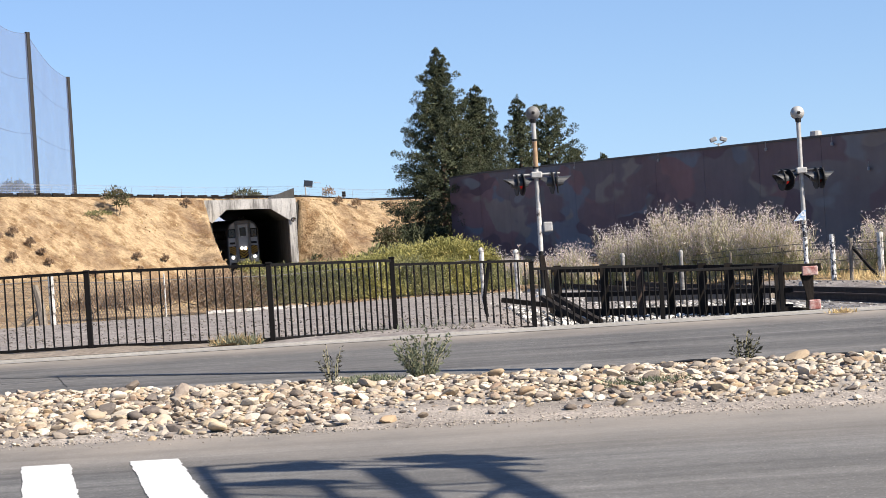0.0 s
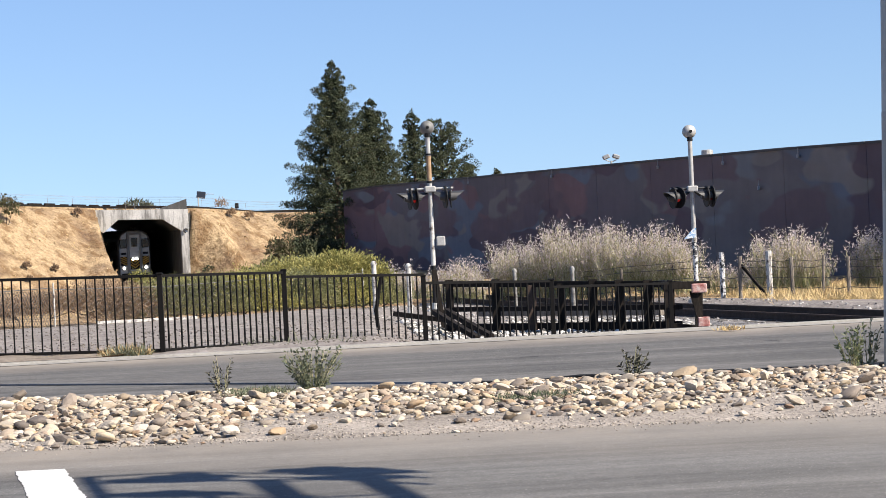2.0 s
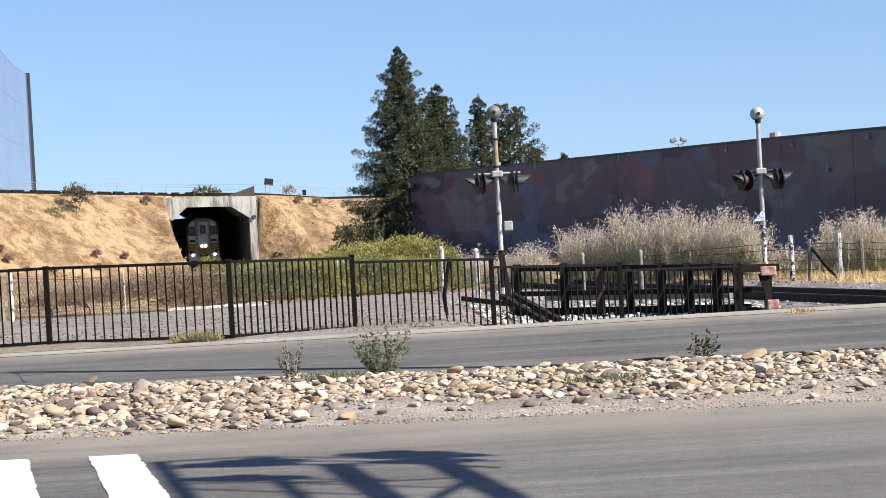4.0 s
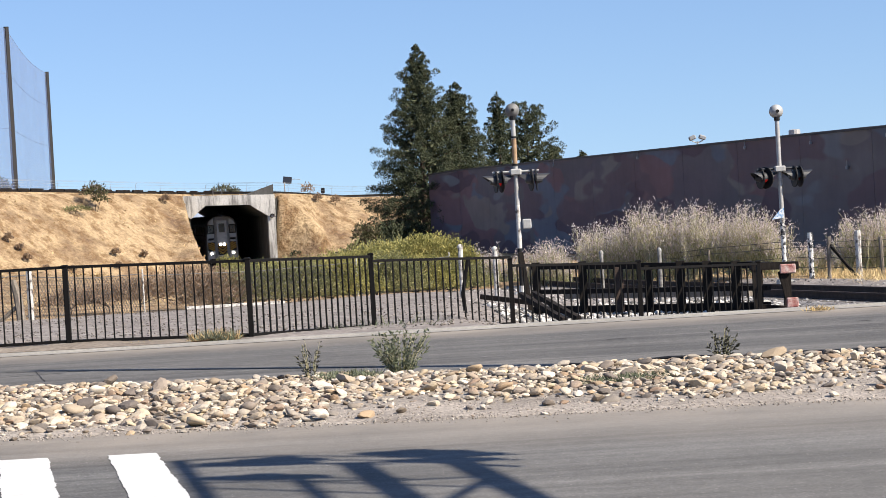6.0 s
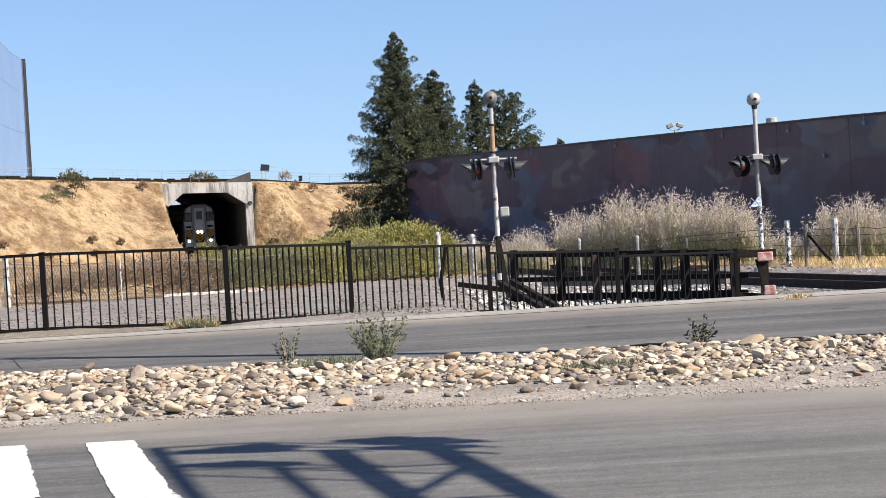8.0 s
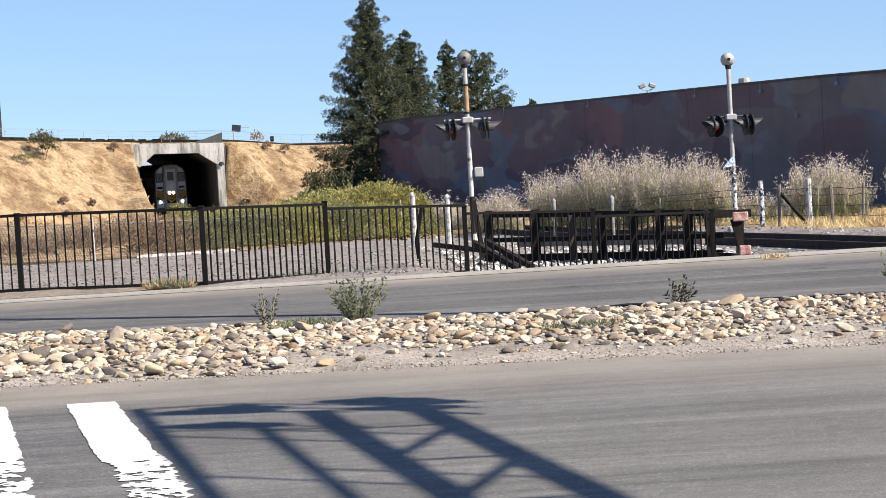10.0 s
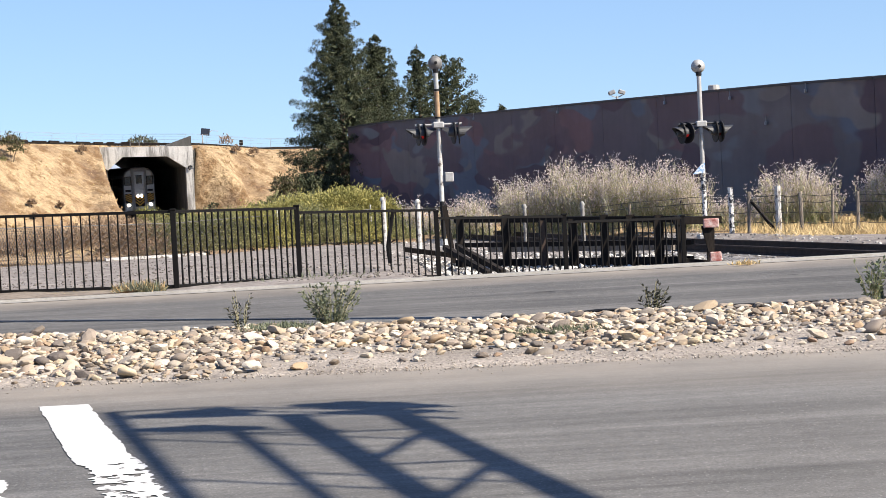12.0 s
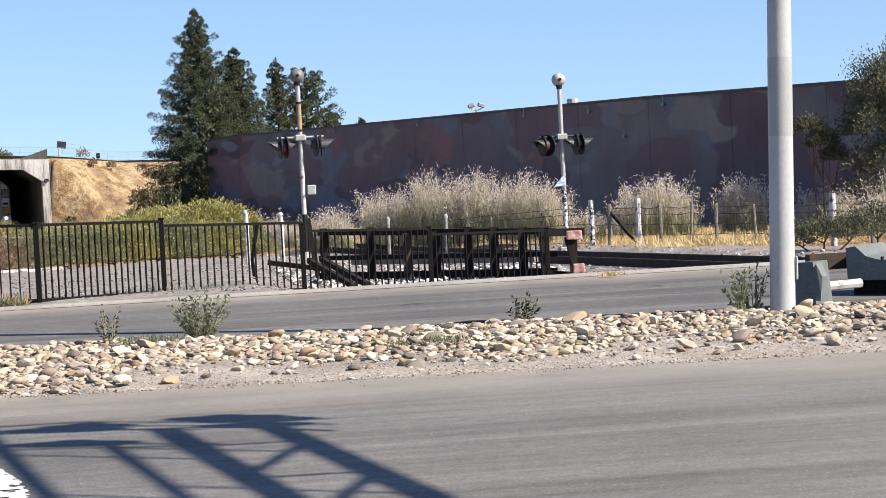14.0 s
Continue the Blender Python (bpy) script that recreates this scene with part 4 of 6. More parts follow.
def bent_gate():
    g = thing("bent_gate_frame", "bent black pipe frame leaning behind the picket fence", "gate frame", m=pose(0.62, 33.0, -0.35))
    part("upright", Mesh().tube([(0.05, 0, -0.1), (0.0, 0, 0.45), (0.12, 0, 1.05)], 0.032, 7), M_IRON, g)
    part("crossbar", Mesh().tube([(-0.85, 0, 0.08), (-0.4, 0, 0.12), (0.05, 0, 0.06)], 0.026, 7), M_IRON, g)


bent_gate()


# ---------------------------------------------------------------- chain-link fence beyond the gravel
CHAIN = [(-14.0, 45.0), (-9.3, 48.0), (-7.73, 56.0), (-1.97, 60.0), (0.8, 61.5)]


def chain_link():
    f = thing("chain_link_fence", "old chain-link fence with whitish metal posts", "fence")
    for i, (x, y) in enumerate(CHAIN):
        z = ground_z(x, y)
        r = 0.07 if i == 1 else 0.022
        part("post", Mesh().tube([(x, y, z - 0.2), (x, y, z + 1.2)], r, 8).tube([(x, y, z + 1.2), (x, y, z + 1.24)], (r * 1.25, r * 0.5), 8), M_WHITE_POST, f)
    for (x0, y0), (x1, y1) in zip(CHAIN[:-1], CHAIN[1:]):
        z0, z1 = ground_z(x0, y0), ground_z(x1, y1)
        part("top_wire", Mesh().tube([(x0, y0, z0 + 1.05), ((x0 + x1) / 2, (y0 + y1) / 2, (z0 + z1) / 2 + 1.0), (x1, y1, z1 + 1.1)], 0.012, 5), M_WIRE, f)
        length = math.hypot(x1 - x0, y1 - y0)
        ms = Mesh()
        n = int(length / 0.22)
        for k in range(-5, n):
            for sgn in (0, 1):
                a, b = k / n, (k + 5) / n
                za, zb = (0.04, 1.0) if sgn else (1.0, 0.04)
                if a < 0:
                    za, a = za + (zb - za) * (-a) / (b - a), 0
                if b > 1:
                    zb, b = za + (zb - za) * (1 - a) / (b - a), 1
                if b - a < 1e-3:
                    continue
                ms.bar((x0 + (x1 - x0) * a, y0 + (y1 - y0) * a, z0 + (z1 - z0) * a + za), (x0 + (x1 - x0) * b, y0 + (y1 - y0) * b, z0 + (z1 - z0) * b + zb), 0.007, 0.007)
        part("mesh", ms, M_WIRE, f, "thin grey wire mesh")


chain_link()
stump = thing("timber_stump", "weathered broken timber post leaning beside the wire fence", "post", m=pose(-9.6, 47.8, ground_z(-9.6, 47.8)))
part("post", Mesh().tube([(0.12, 0, -0.1), (0.05, 0, 0.6), (-0.05, 0, 1.0)], (0.11, 0.1, 0.07), 7), M_WOODPOST, stump)
part("brace", Mesh().tube([(-0.45, 0, 0.0), (0.05, 0, 0.4)], 0.05, 6), M_WOODPOST, stump)

# pale kerb line of the old path
ms = Mesh()
ln = [(-6.4, 54.3), (-5.75, 54.5), (-4.8, 54.95), (-3.84, 55.35)]
for (a, b), (c, d) in zip(ln[:-1], ln[1:]):
    ms.bar((a, b, ground_z(a, b) + 0.09), (c, d, ground_z(c, d) + 0.1), 0.2, 0.07)
solid("old_kerb", ms, M_WHITE_POST, "short whitish concrete kerb at the back of the gravel", "kerb", kind="structure")


def bollard(x, y, h, label, mat=M_WHITE_POST, r=0.055):
    b = thing("bollard", label, "bollard", "bollards by the track", pose(x, y, ground_z(x, y)))
    part("post", Mesh().tube([(0, 0, -0.2), (0, 0, h)], r, 10), mat, b)
    part("cap", Mesh().tube([(0, 0, h), (0, 0, h + 0.03), (0, 0, h + 0.07), (0, 0, h + 0.09)], (r * 1.25, r * 1.3, r * 0.9, r * 0.2), 10), mat, b, smooth=True)


bollard(0.86, 46.0, 1.18, "whitish steel bollard with a rounded cap beside the track")
bollard(1.64, 46.0, 1.22, "whitish steel bollard with a rounded cap beside the track")
bollard(3.80, 43.2, 0.32 - ground_z(3.80, 43.2), "galvanised short post behind the black barrier", M_BLOTCH, 0.040)
bollard(5.04, 43.2, 0.31 - ground_z(5.04, 43.2), "galvanised short post behind the black barrier", M_BLOTCH, 0.042)


# ---------------------------------------------------------------- black timber barrier with its red-tipped end frame
def track_barrier():
    b = thing("track_barrier", "black creosoted timber and rail barrier beside the track", "barrier")
    a, e = Vector((2.12, 39.6, 0)), Vector((6.0, 35.2, 0))
    for x, y, top, w, mat in ((2.18, 39.54, 0.34, 0.11, M_TIMBER_BLACK), (3.01, 38.60, 0.34, 0.12, M_TIMBER_BLACK), (3.63, 37.88, 0.22, 0.10, M_RUST),
                              (4.12, 37.32, 0.24, 0.06, M_TIMBER_BLACK), (4.64, 36.75, 0.31, 0.09, M_TIMBER_BLACK), (5.05, 36.27, 0.30, 0.07, M_TIMBER_BLACK),
                              (5.49, 35.78, 0.29, 0.08, M_TIMBER_BLACK), (5.82, 35.40, 0.25, 0.10, M_TIMBER_BLACK)):
        part("post", Mesh().bar((x, y, ground_z(x, y) - 0.25), (x + 0.015, y, top), w, 0.15), mat, b)
    for h0, h1, hh, back in ((0.26, 0.20, 0.11, 0.09), (-0.24, -0.20, 0.09, 0.09), (-0.60, -0.52, 0.14, 0.16)):
        part("beam", Mesh().bar((a.x, a.y + back, h0), (e.x, e.y + back, h1), 0.10, hh), M_TIMBER_BLACK, b)
    for x0, y0, z0, x1, y1, z1 in ((1.72, 36.4, -0.12, 2.34, 34.2, -0.50), (1.98, 37.0, -0.14, 2.62, 34.8, -0.52), (1.05, 38.2, -0.20, 2.05, 37.8, -0.36)):
        part("skid", Mesh().bar((x0, y0, z0), (x1, y1, z1), 0.09, 0.09), M_TIMBER_BLACK, b)
    part("leaning_post", Mesh().bar((2.14, 41.0, -0.75), (1.98, 41.0, 0.52), 0.10, 0.10), M_TIMBER_BLACK, b, "black leaning timber post")


track_barrier()
solid("fallen_timber", Mesh().bar((2.9, 41.6, -0.42), (6.2, 38.6, -0.42), 0.14, 0.16), M_WOODPOST, "rust-brown timber lying behind the black barrier", "timber")


def end_frame():
    g = ground_z(6.15, 34.9)
    f = thing("bumper_frame", "black steel end frame with chipped red plates beside the track", "track bumper", m=pose(6.15, 34.9, g))
    h = 0.20 - g
    part("post", Mesh().bar((-0.40, 0.0, -0.15), (-0.44, 0.0, h - 0.05), 0.09, 0.12), M_TIMBER_BLACK, f)
    part("post", Mesh().bar((0.12, 0.25, -0.15), (0.16, 0.25, h - 0.02), 0.09, 0.12), M_TIMBER_BLACK, f)
    part("post", Mesh().bar((0.16, -0.2, -0.1), (-0.04, -0.2, h - 0.1), 0.085, 0.1), M_TIMBER_BLACK, f)
    part("beam", Mesh().bar((-0.52, 0.02, h), (0.3, 0.05, h - 0.02), 0.18, 0.13), M_TIMBER_BLACK, f)
    part("beam", Mesh().bar((-0.4, 0.02, 0.12), (0.2, 0.05, 0.05), 0.2, 0.16), M_TIMBER_BLACK, f)
    part("red_plate", Mesh().box(0.07, -0.28, h - 0.06, 0.27, 0.05, 0.16, 0.015), M_RED_CHIPPED, f, "chipped faded red steel plate")
    part("red_plate", Mesh().box(0.12, -0.30, -0.44 - g, 0.20, 0.06, 0.17, 0.015), M_RED_CHIPPED, f, "chipped faded red steel plate")


end_frame()


# ---------------------------------------------------------------- crossing signals
def crossing_signal(x, y, top, lamp_z, label, lower, turn, lit_left, tag, yaw_l, yaw_r):
    g = ground_z(x, y)
    s = thing("crossing_signal", label, "crossing signal", "railway crossing signals", pose(x, y, g, 0, 0, turn))
    H, L = top - g, lamp_z - g
    r = 0.062
    part("base", Mesh().box(0, 0, 0.04, 0.42, 0.42, 0.12, 0.02).tube([(0, 0, 0.1), (0, 0, 0.28)], (0.11, 0.085), 10), M_ALU, s)
    w0, w1 = (L - 1.45, L - 1.15) if tag else (L - 2.0, L - 0.85)
    part("lower_mast", Mesh().tube([(0, 0, 0.0), (0, 0, w0)], r * 1.04, 12), lower, s, "scuffed lower mast", True)
    part("white_band", Mesh().tube([(0, 0, w0), (0, 0, w1)], r * 1.02, 12), M_WHITE_POST, s, smooth=True)
    part("mast", Mesh().tube([(0, 0, w1), (0, 0, H - 0.12)], r, 12), M_ALU, s, "weathered aluminium mast", True)
    if not tag:
        part("rust_band", Mesh().tube([(0, 0, L + 0.22), (0, 0, L + 0.92)], r * 1.06, 12), M_RUSTPOST, s, smooth=True)
        for q in (L + 0.2, L + 0.93):
            part("clamp", Mesh().tube([(0, 0, q), (0, 0, q + 0.05)], r * 1.3, 12), M_BLACK, s)
    bell = part("bell", Mesh().tube([(0, -0.13, H), (0, -0.08, H), (0, 0.02, H), (0, 0.10, H), (0, 0.12, H)], (0.05, 0.15, 0.19, 0.19, 0.06), 18), M_ALU if tag else M_BELL, s, "round grey crossing bell", True)
    part("clapper", Mesh().tube([(0, -0.14, H), (0, -0.2, H)], 0.045, 8), M_BLACK, bell)
    part("bell_bracket", Mesh().tube([(0, 0, H - 0.26), (0, 0, H - 0.13)], (r * 1.25, r * 1.35), 10), M_BLACK, s)
    part("crossarm", Mesh().tube([(-0.62, 0, L + 0.04), (0.62, 0, L + 0.04)], 0.032, 8), M_HOOD if tag else M_ALU, s)
    part("junction_box", Mesh().box(0, -0.04, L + 0.03, 0.30, 0.18, 0.17, 0.03), M_ALU, s)
    for sx, lit, yaws in ((-1, lit_left, yaw_l), (1, False, yaw_r)):
        for face, yaw in enumerate(yaws):
            px = sx * (0.40 + 0.14 * face)
            m = pose(px, 0, L - 0.20, 0, 0, yaw)
            def ring(pts, radii, n=20):
                return Mesh().tube([m @ Vector(p) for p in pts], radii, n)

            disc = part("backing_disc", ring([(0, 0.02, 0), (0, -0.01, 0)], (0.30, 0.30)), M_BLACK, s, "black round signal backing")
            part("housing", ring([(0, 0.16, 0), (0, 0.02, 0)], (0.07, 0.12)), M_HOOD, disc, "", True)
            part("lens", ring([(0, -0.02, 0), (0, -0.045, 0)], (0.12, 0.09)), M_LENS_LIT if lit and face == 0 else M_LENS, disc, "red signal lens", True)
            hood = Mesh()
            vs, n = [], 12
            for i in range(n + 1):
                ang = math.radians(-15 + 210 * i / n)
                for rr, yy in ((0.15, -0.02), (0.155, -0.52), (0.163, -0.52), (0.158, -0.02)):
                    cut = 0.0 if yy > -0.1 else 0.24 * (1 - max(0, math.sin(ang)))
                    vs.append(m @ Vector((rr * math.cos(ang), yy + cut, rr * math.sin(ang))))
            fs = []
            for i in range(n):
                for k in range(4):
                    a, b = i * 4 + k, i * 4 + (k + 1) % 4
                    fs.append((a, b, b + 4, a + 4))
            hood.add(vs, fs)
            part("hood", hood, M_HOOD, disc, "long dark visor")
            part("bracket", Mesh().tube([(px, 0, L + 0.04), (px, 0.05, L - 0.02), m @ Vector((0, 0.15, 0))], 0.024, 6), M_ALU, s)
    if tag:
        part("sign", Mesh().add([(-0.30, -0.08, L - 1.36), (0.04, -0.08, L - 1.32), (0.05, -0.08, L - 1.06), (-0.04, -0.08, L - 1.08), (-0.30, -0.06, L - 1.36), (0.04, -0.06, L - 1.32), (0.05, -0.06, L - 1.06), (-0.04, -0.06, L - 1.08)], [(0, 1, 2, 3), (7, 6, 5, 4), (0, 4, 5, 1), (1, 5, 6, 2), (2, 6, 7, 3), (3, 7, 4, 0)]), M_BLUE_TAG, s, "small blue and white tag plate")
    else:
        part("sign", Mesh().box(0.22, -0.07, L - 1.36, 0.24, 0.06, 0.26, 0.03), M_ALU, s, "small blank grey plate")


crossing_signal(2.60, 54.0, 3.97, 2.30, "weathered railway crossing signal mast with red flashers and a round bell", M_BLACK, 0, True, False, (-76, 100), (100, -95))
crossing_signal(9.98, 56.0, 3.62, 2.00, "aluminium railway crossing signal with scribbled lower mast and a round bell", M_GRAFFITI, 0, True, True, (-56, 104), (98, -80))

# ---------------------------------------------------------------- wire fence beyond the track
WIRE = [(0.6, 84.0), (2.6, 78.0), (4.6, 72.5), (6.6, 67.0), (8.7, 61.5), (10.72, 56.0), (11.1, 55.5), (11.78, 54.8), (12.28, 54.2), (12.91, 53.4), (13.45, 52.8), (14.25, 51.8), (14.78, 51.1), (15.7, 49.8), (16.37, 48.8), (17.6, 47.0), (19.0, 45.0)]


def wire_fence():
    f = thing("wire_fence", "sagging wire fence on mixed timber and white posts", "fence")
    rnd = random.Random(4)
    for i, (x, y) in enumerate(WIRE):
        z = ground_z(x, y)
        lean = rnd.uniform(-0.05, 0.05)
        if i in (5,):
            part("post", Mesh().tube([(x, y, z - 0.2), (x, y, z + 1.3)], 0.075, 9), M_GRAFFITI, f, "white post scribbled with black")
        elif i in (7, 13):
            part("post", Mesh().tube([(x, y, z - 0.2), (x, y, z + 1.33)], 0.085, 9), M_WHITE_POST, f, "weathered white post")
        else:
            part("post", Mesh().tube([(x, y, z - 0.2), (x + lean, y, z + rnd.uniform(1.0, 1.22))], rnd.uniform(0.035, 0.06), 7), M_WOODPOST, f)
    x, y = WIRE[6]
    z = ground_z(x, y)
    part("brace", Mesh().bar((x + 0.06, y, z + 0.95), (x + 0.6, y - 0.6, z + 0.1), 0.07, 0.07), M_TIMBER_BLACK, f, "black diagonal brace")
    for h in (0.35, 0.62, 0.9, 1.08):
        pts = []
        for (x0, y0), (x1, y1) in zip(WIRE[:-1], WIRE[1:]):
            for k in range(3):
                q = k / 3
                sag = -0.04 * math.sin(q * math.pi) + rnd.uniform(-0.015, 0.015)
                pts.append((x0 + (x1 - x0) * q, y0 + (y1 - y0) * q, ground_z(x0 + (x1 - x0) * q, y0 + (y1 - y0) * q) + h + sag))
        part("wire", Mesh().tube(pts, 0.011, 4, False), M_WIRE, f)


wire_fence()

# ---------------------------------------------------------------- street pole and moulded troughs
pole = thing("street_pole", "tall tapered galvanised steel street pole standing on the median", "street pole", m=pose(4.71, 16.95, 0.06, 0, 1.8, 0))
part("shaft", Mesh().tube([(0, 0, -0.05), (0, 0, 3.0), (0, 0, 9.0)], (0.108, 0.100, 0.080), 28), M_GALV, pole, "", True)
part("base_flange", Mesh().tube([(0, 0, -0.03), (0, 0, 0.03)], 0.13, 24), M_GALV, pole)
part("hand_hole", Mesh().box(0.110, -0.02, 0.42, 0.02, 0.1, 0.2, 0.008), M_GALV, pole)
part("patch", Mesh().tube([(0, 0, 1.55), (0, 0, 2.22)], (0.1055, 0.1040), 28, False), surface("grey_patch", [(0.3, (0.25, 0.26, 0.255)), (0.7, (0.31, 0.315, 0.31))], 1.6, 0.5, 0.0, 0.1, 70, 0.001, 0.1), pole, "darker grey repainted band", True)


def trough(x, y, sx, sy, z0, sz, label):
    t = thing("moulded_trough", label, "trough", m=pose(x, y, 0.0, 0, 0, -42))
    out = [(-sx / 2, 0), (-sx / 2 - 0.01, sz), (-sx / 2 + 0.09, sz + 0.02), (-sx / 2 + 0.2, sz - 0.08), (-sx / 2 + 0.34, sz - 0.12), (sx / 2, sz - 0.12), (sx / 2, 0)]
    ms = Mesh()
    a, b = Matrix.Translation((0, -sy / 2, z0)), Matrix.Translation((0, sy / 2, z0))
    ms.prism(out, a, b)
    part("body", ms, M_PALEGREEN, t)
    part("rim", Mesh().box(0.16, -sy / 2 - 0.012, z0 + sz - 0.15, sx * 0.62, 0.03, 0.035, 0.01), M_PALEGREEN, t)
    for k in range(3):
        part("bolt", Mesh().tube([(-sx / 2 + 0.36 + 0.1 * k, -sy / 2 + 0.03, z0 + sz - 0.12), (-sx / 2 + 0.36 + 0.1 * k, -sy / 2 + 0.03, z0 + sz - 0.09)], 0.016, 7), M_BLACK, t)
    # supports widened and near black to stand for the shade underneath
    for q in (-0.27, 0.27):
        part("shade_block", Mesh().box(q * sx, 0.03, z0 / 2 - 0.005, sx * 0.44, sy * 0.8, z0, 0.01), M_TIMBER_BLACK, t)


trough(6.95, 19.35, 1.5, 0.7, 0.15, 0.32, "pale green moulded trough with a stepped rim on wide black shade blocks")
ped = thing("pale_pedestal", "pale green moulded pedestal with an open torn side", "pedestal", m=pose(5.36, 18.35, 0, 0, 0, -40))
part("body", Mesh().add([(-0.17, -0.1, 0), (0.13, -0.1, 0), (0.17, 0.2, 0), (-0.15, 0.2, 0), (-0.15, -0.08, 0.42), (0.10, -0.08, 0.44), (0.14, 0.17, 0.44), (-0.14, 0.17, 0.42)],
                        [(0, 1, 5, 4), (1, 2, 6, 5), (2, 3, 7, 6), (3, 0, 4, 7), (4, 5, 6, 7), (3, 2, 1, 0)]), M_PALEGREEN, ped)
part("flap", Mesh().add([(0.05, -0.11, 0.16), (0.19, -0.13, 0.14), (0.2, -0.1, 0.30), (0.14, -0.1, 0.42), (0.05, -0.09, 0.28), (0.06, 0.0, 0.16), (0.22, 0.0, 0.14), (0.21, 0.0, 0.3), (0.15, 0.0, 0.43), (0.06, 0.0, 0.28)],
                        [(0, 1, 2, 3, 4), (9, 8, 7, 6, 5), (0, 5, 6, 1), (1, 6, 7, 2), (2, 7, 8, 3), (3, 8, 9, 4), (4, 9, 5, 0)]), M_PALEGREEN, ped, "torn pale flap")
solid("fallen_post", Mesh().tube([(5.52, 18.6, 0.17), (6.0, 18.72, 0.18)], 0.045, 8), M_WHITE_POST, "short white pipe lying between two moulded boxes", "pipe")
solid("rusty_beam", Mesh().bar((5.85, 19.9, 0.33), (7.9, 20.1, 0.33), 0.12, 0.16).bar((5.95, 19.92, 0.0), (5.95, 19.92, 0.26), 0.1, 0.1).bar((7.3, 20.05, 0.0), (7.3, 20.05, 0.26), 0.1, 0.1), M_RUST, "rusty brown steel beam on short stubs", "beam")


# ---------------------------------------------------------------- driving-range netting far behind
NET = [(-52.5, 205, 6.0, 29.2), (-51.3, 233, 6.5, 28.3), (-51.4, 260, 6.6, 27.45), (-53.75, 300, 6.9, 24.5)]
nets = thing("range_netting", "high grey golf netting hung between tall dark poles", "netting")
for (x, y, z0, z1) in NET:
    k = 0.55 if y == 260 else 0.5
    part("pole", Mesh().tube([(x, y, z0 - 6), (x + 0.1, y, z1)], (k * 0.75, k * 0.6), 8), M_NETPOLE, nets, "dark brown timber pole")
for (x0, y0, a0, b0), (x1, y1, a1, b1) in zip(NET[:-1], NET[1:]):
    vs, fs = [], []
    for i in range(9):
        q = i / 8
        top = b0 + (b1 - b0) * q - 1.0 * math.sin(q * math.pi) - 0.15
        for j in range(5):
            p = j / 4
            low = a0 + (a1 - a0) * q
            vs.append((x0 + (x1 - x0) * q + 0.3 * math.sin(q * math.pi) * math.sin(p * 3), y0 + (y1 - y0) * q, low + (top - low) * p))
    fs = [(i * 5 + j, (i + 1) * 5 + j, (i + 1) * 5 + j + 1, i * 5 + j + 1) for i in range(8) for j in range(4)]
    part("net", raw_data("net", vs, fs, M_NET, True), M_NET, nets, "fine see-through net")
    for h in (0.0, 0.28, 0.62):
        pts = [(x0 + (x1 - x0) * q, y0 + (y1 - y0) * q, (b0 + (b1 - b0) * q - 1.0 * math.sin(q * math.pi) - 0.15) * (1 - h) + (a0 + (a1 - a0) * q) * h) for q in [i / 8 for i in range(9)]]
        part("cable", Mesh().tube(pts, 0.022, 4, False), M_WIRE, nets)

# panel on a post and a small signal on the embankment
lp = thing("panel_post", "dark flat panel on a slim post above the embankment", "panel post", m=pose(-14.45, 220, 2.9))
part("post", Mesh().tube([(0, 0, -1.5), (0, 0, 2.1)], 0.07, 7), M_ALU, lp)
part("panel", Mesh().box(0, 0, 2.35, 0.95, 0.1, 0.75, 0.03, Matrix.Rotation(radians(8), 4, "Y")), M_PANEL, lp, "dark square panel")
part("arm", Mesh().tube([(0.3, 0, 2.15), (1.0, 0, 2.42), (1.7, 0, 2.35)], 0.035, 5), M_ALU, lp)
sg = thing("track_signal", "small dark railway signal on the embankment top", "signal", m=pose(-10.4, 221, 2.4))
part("post", Mesh().tube([(0, 0, -1), (0, 0, 1.2)], 0.07, 6), M_WHITE_POST, sg)
part("head", Mesh().box(0, 0, 1.5, 0.4, 0.3, 0.6, 0.05), M_BLACK, sg)
part("cabinet", Mesh().box(0.1, -0.1, 0.45, 0.7, 0.5, 0.8, 0.05), M_BLACK, sg)

# roofs and lights that rise behind the mural wall
fl = thing("floodlight_pole", "twin floodlights on a short pole behind the wall", "floodlight", m=pose(18.0, 130, -1))
part("pole", Mesh().tube([(0, 0, 0), (0, 0, 5.7)], 0.06, 8), M_ALU, fl)
part("arm", Mesh().tube([(-0.35, 0, 5.75), (0, 0, 5.6), (0.35, 0, 5.75)], 0.035, 6), M_ALU, fl)
for sx in (-1, 1):
    part("lamp_head", Mesh().box(0, 0, 0, 0.46, 0.3, 0.28, 0.06, pose(sx * 0.32, 0, 5.95, 0, sx * 20, 0)), M_TRAIN_GREY, fl)
roof = thing("shed_roof", "low white shed roof showing over the wall", "roof", m=pose(0, 0, 0))
part("roof", Mesh().add([(19.4, 104, 3.5), (20.6, 104, 3.5), (20.6, 104, 3.93), (19.75, 104, 4.0), (19.4, 104, 3.9), (20.6, 116, 3.5), (22.3, 116, 3.5), (22.3, 116, 3.93), (21.0, 116, 4.0), (20.6, 116, 3.9)],
                        [(0, 1, 2, 3, 4), (9, 8, 7, 6, 5), (0, 5, 6, 1), (1, 6, 7, 2), (2, 7, 8, 3), (3, 8, 9, 4), (4, 9, 5, 0)]), M_WHITE_ROOF, roof)
part("wall", Mesh().box(21, 110, 1.2, 1.1, 10, 4.6), M_WHITE_ROOF, roof)


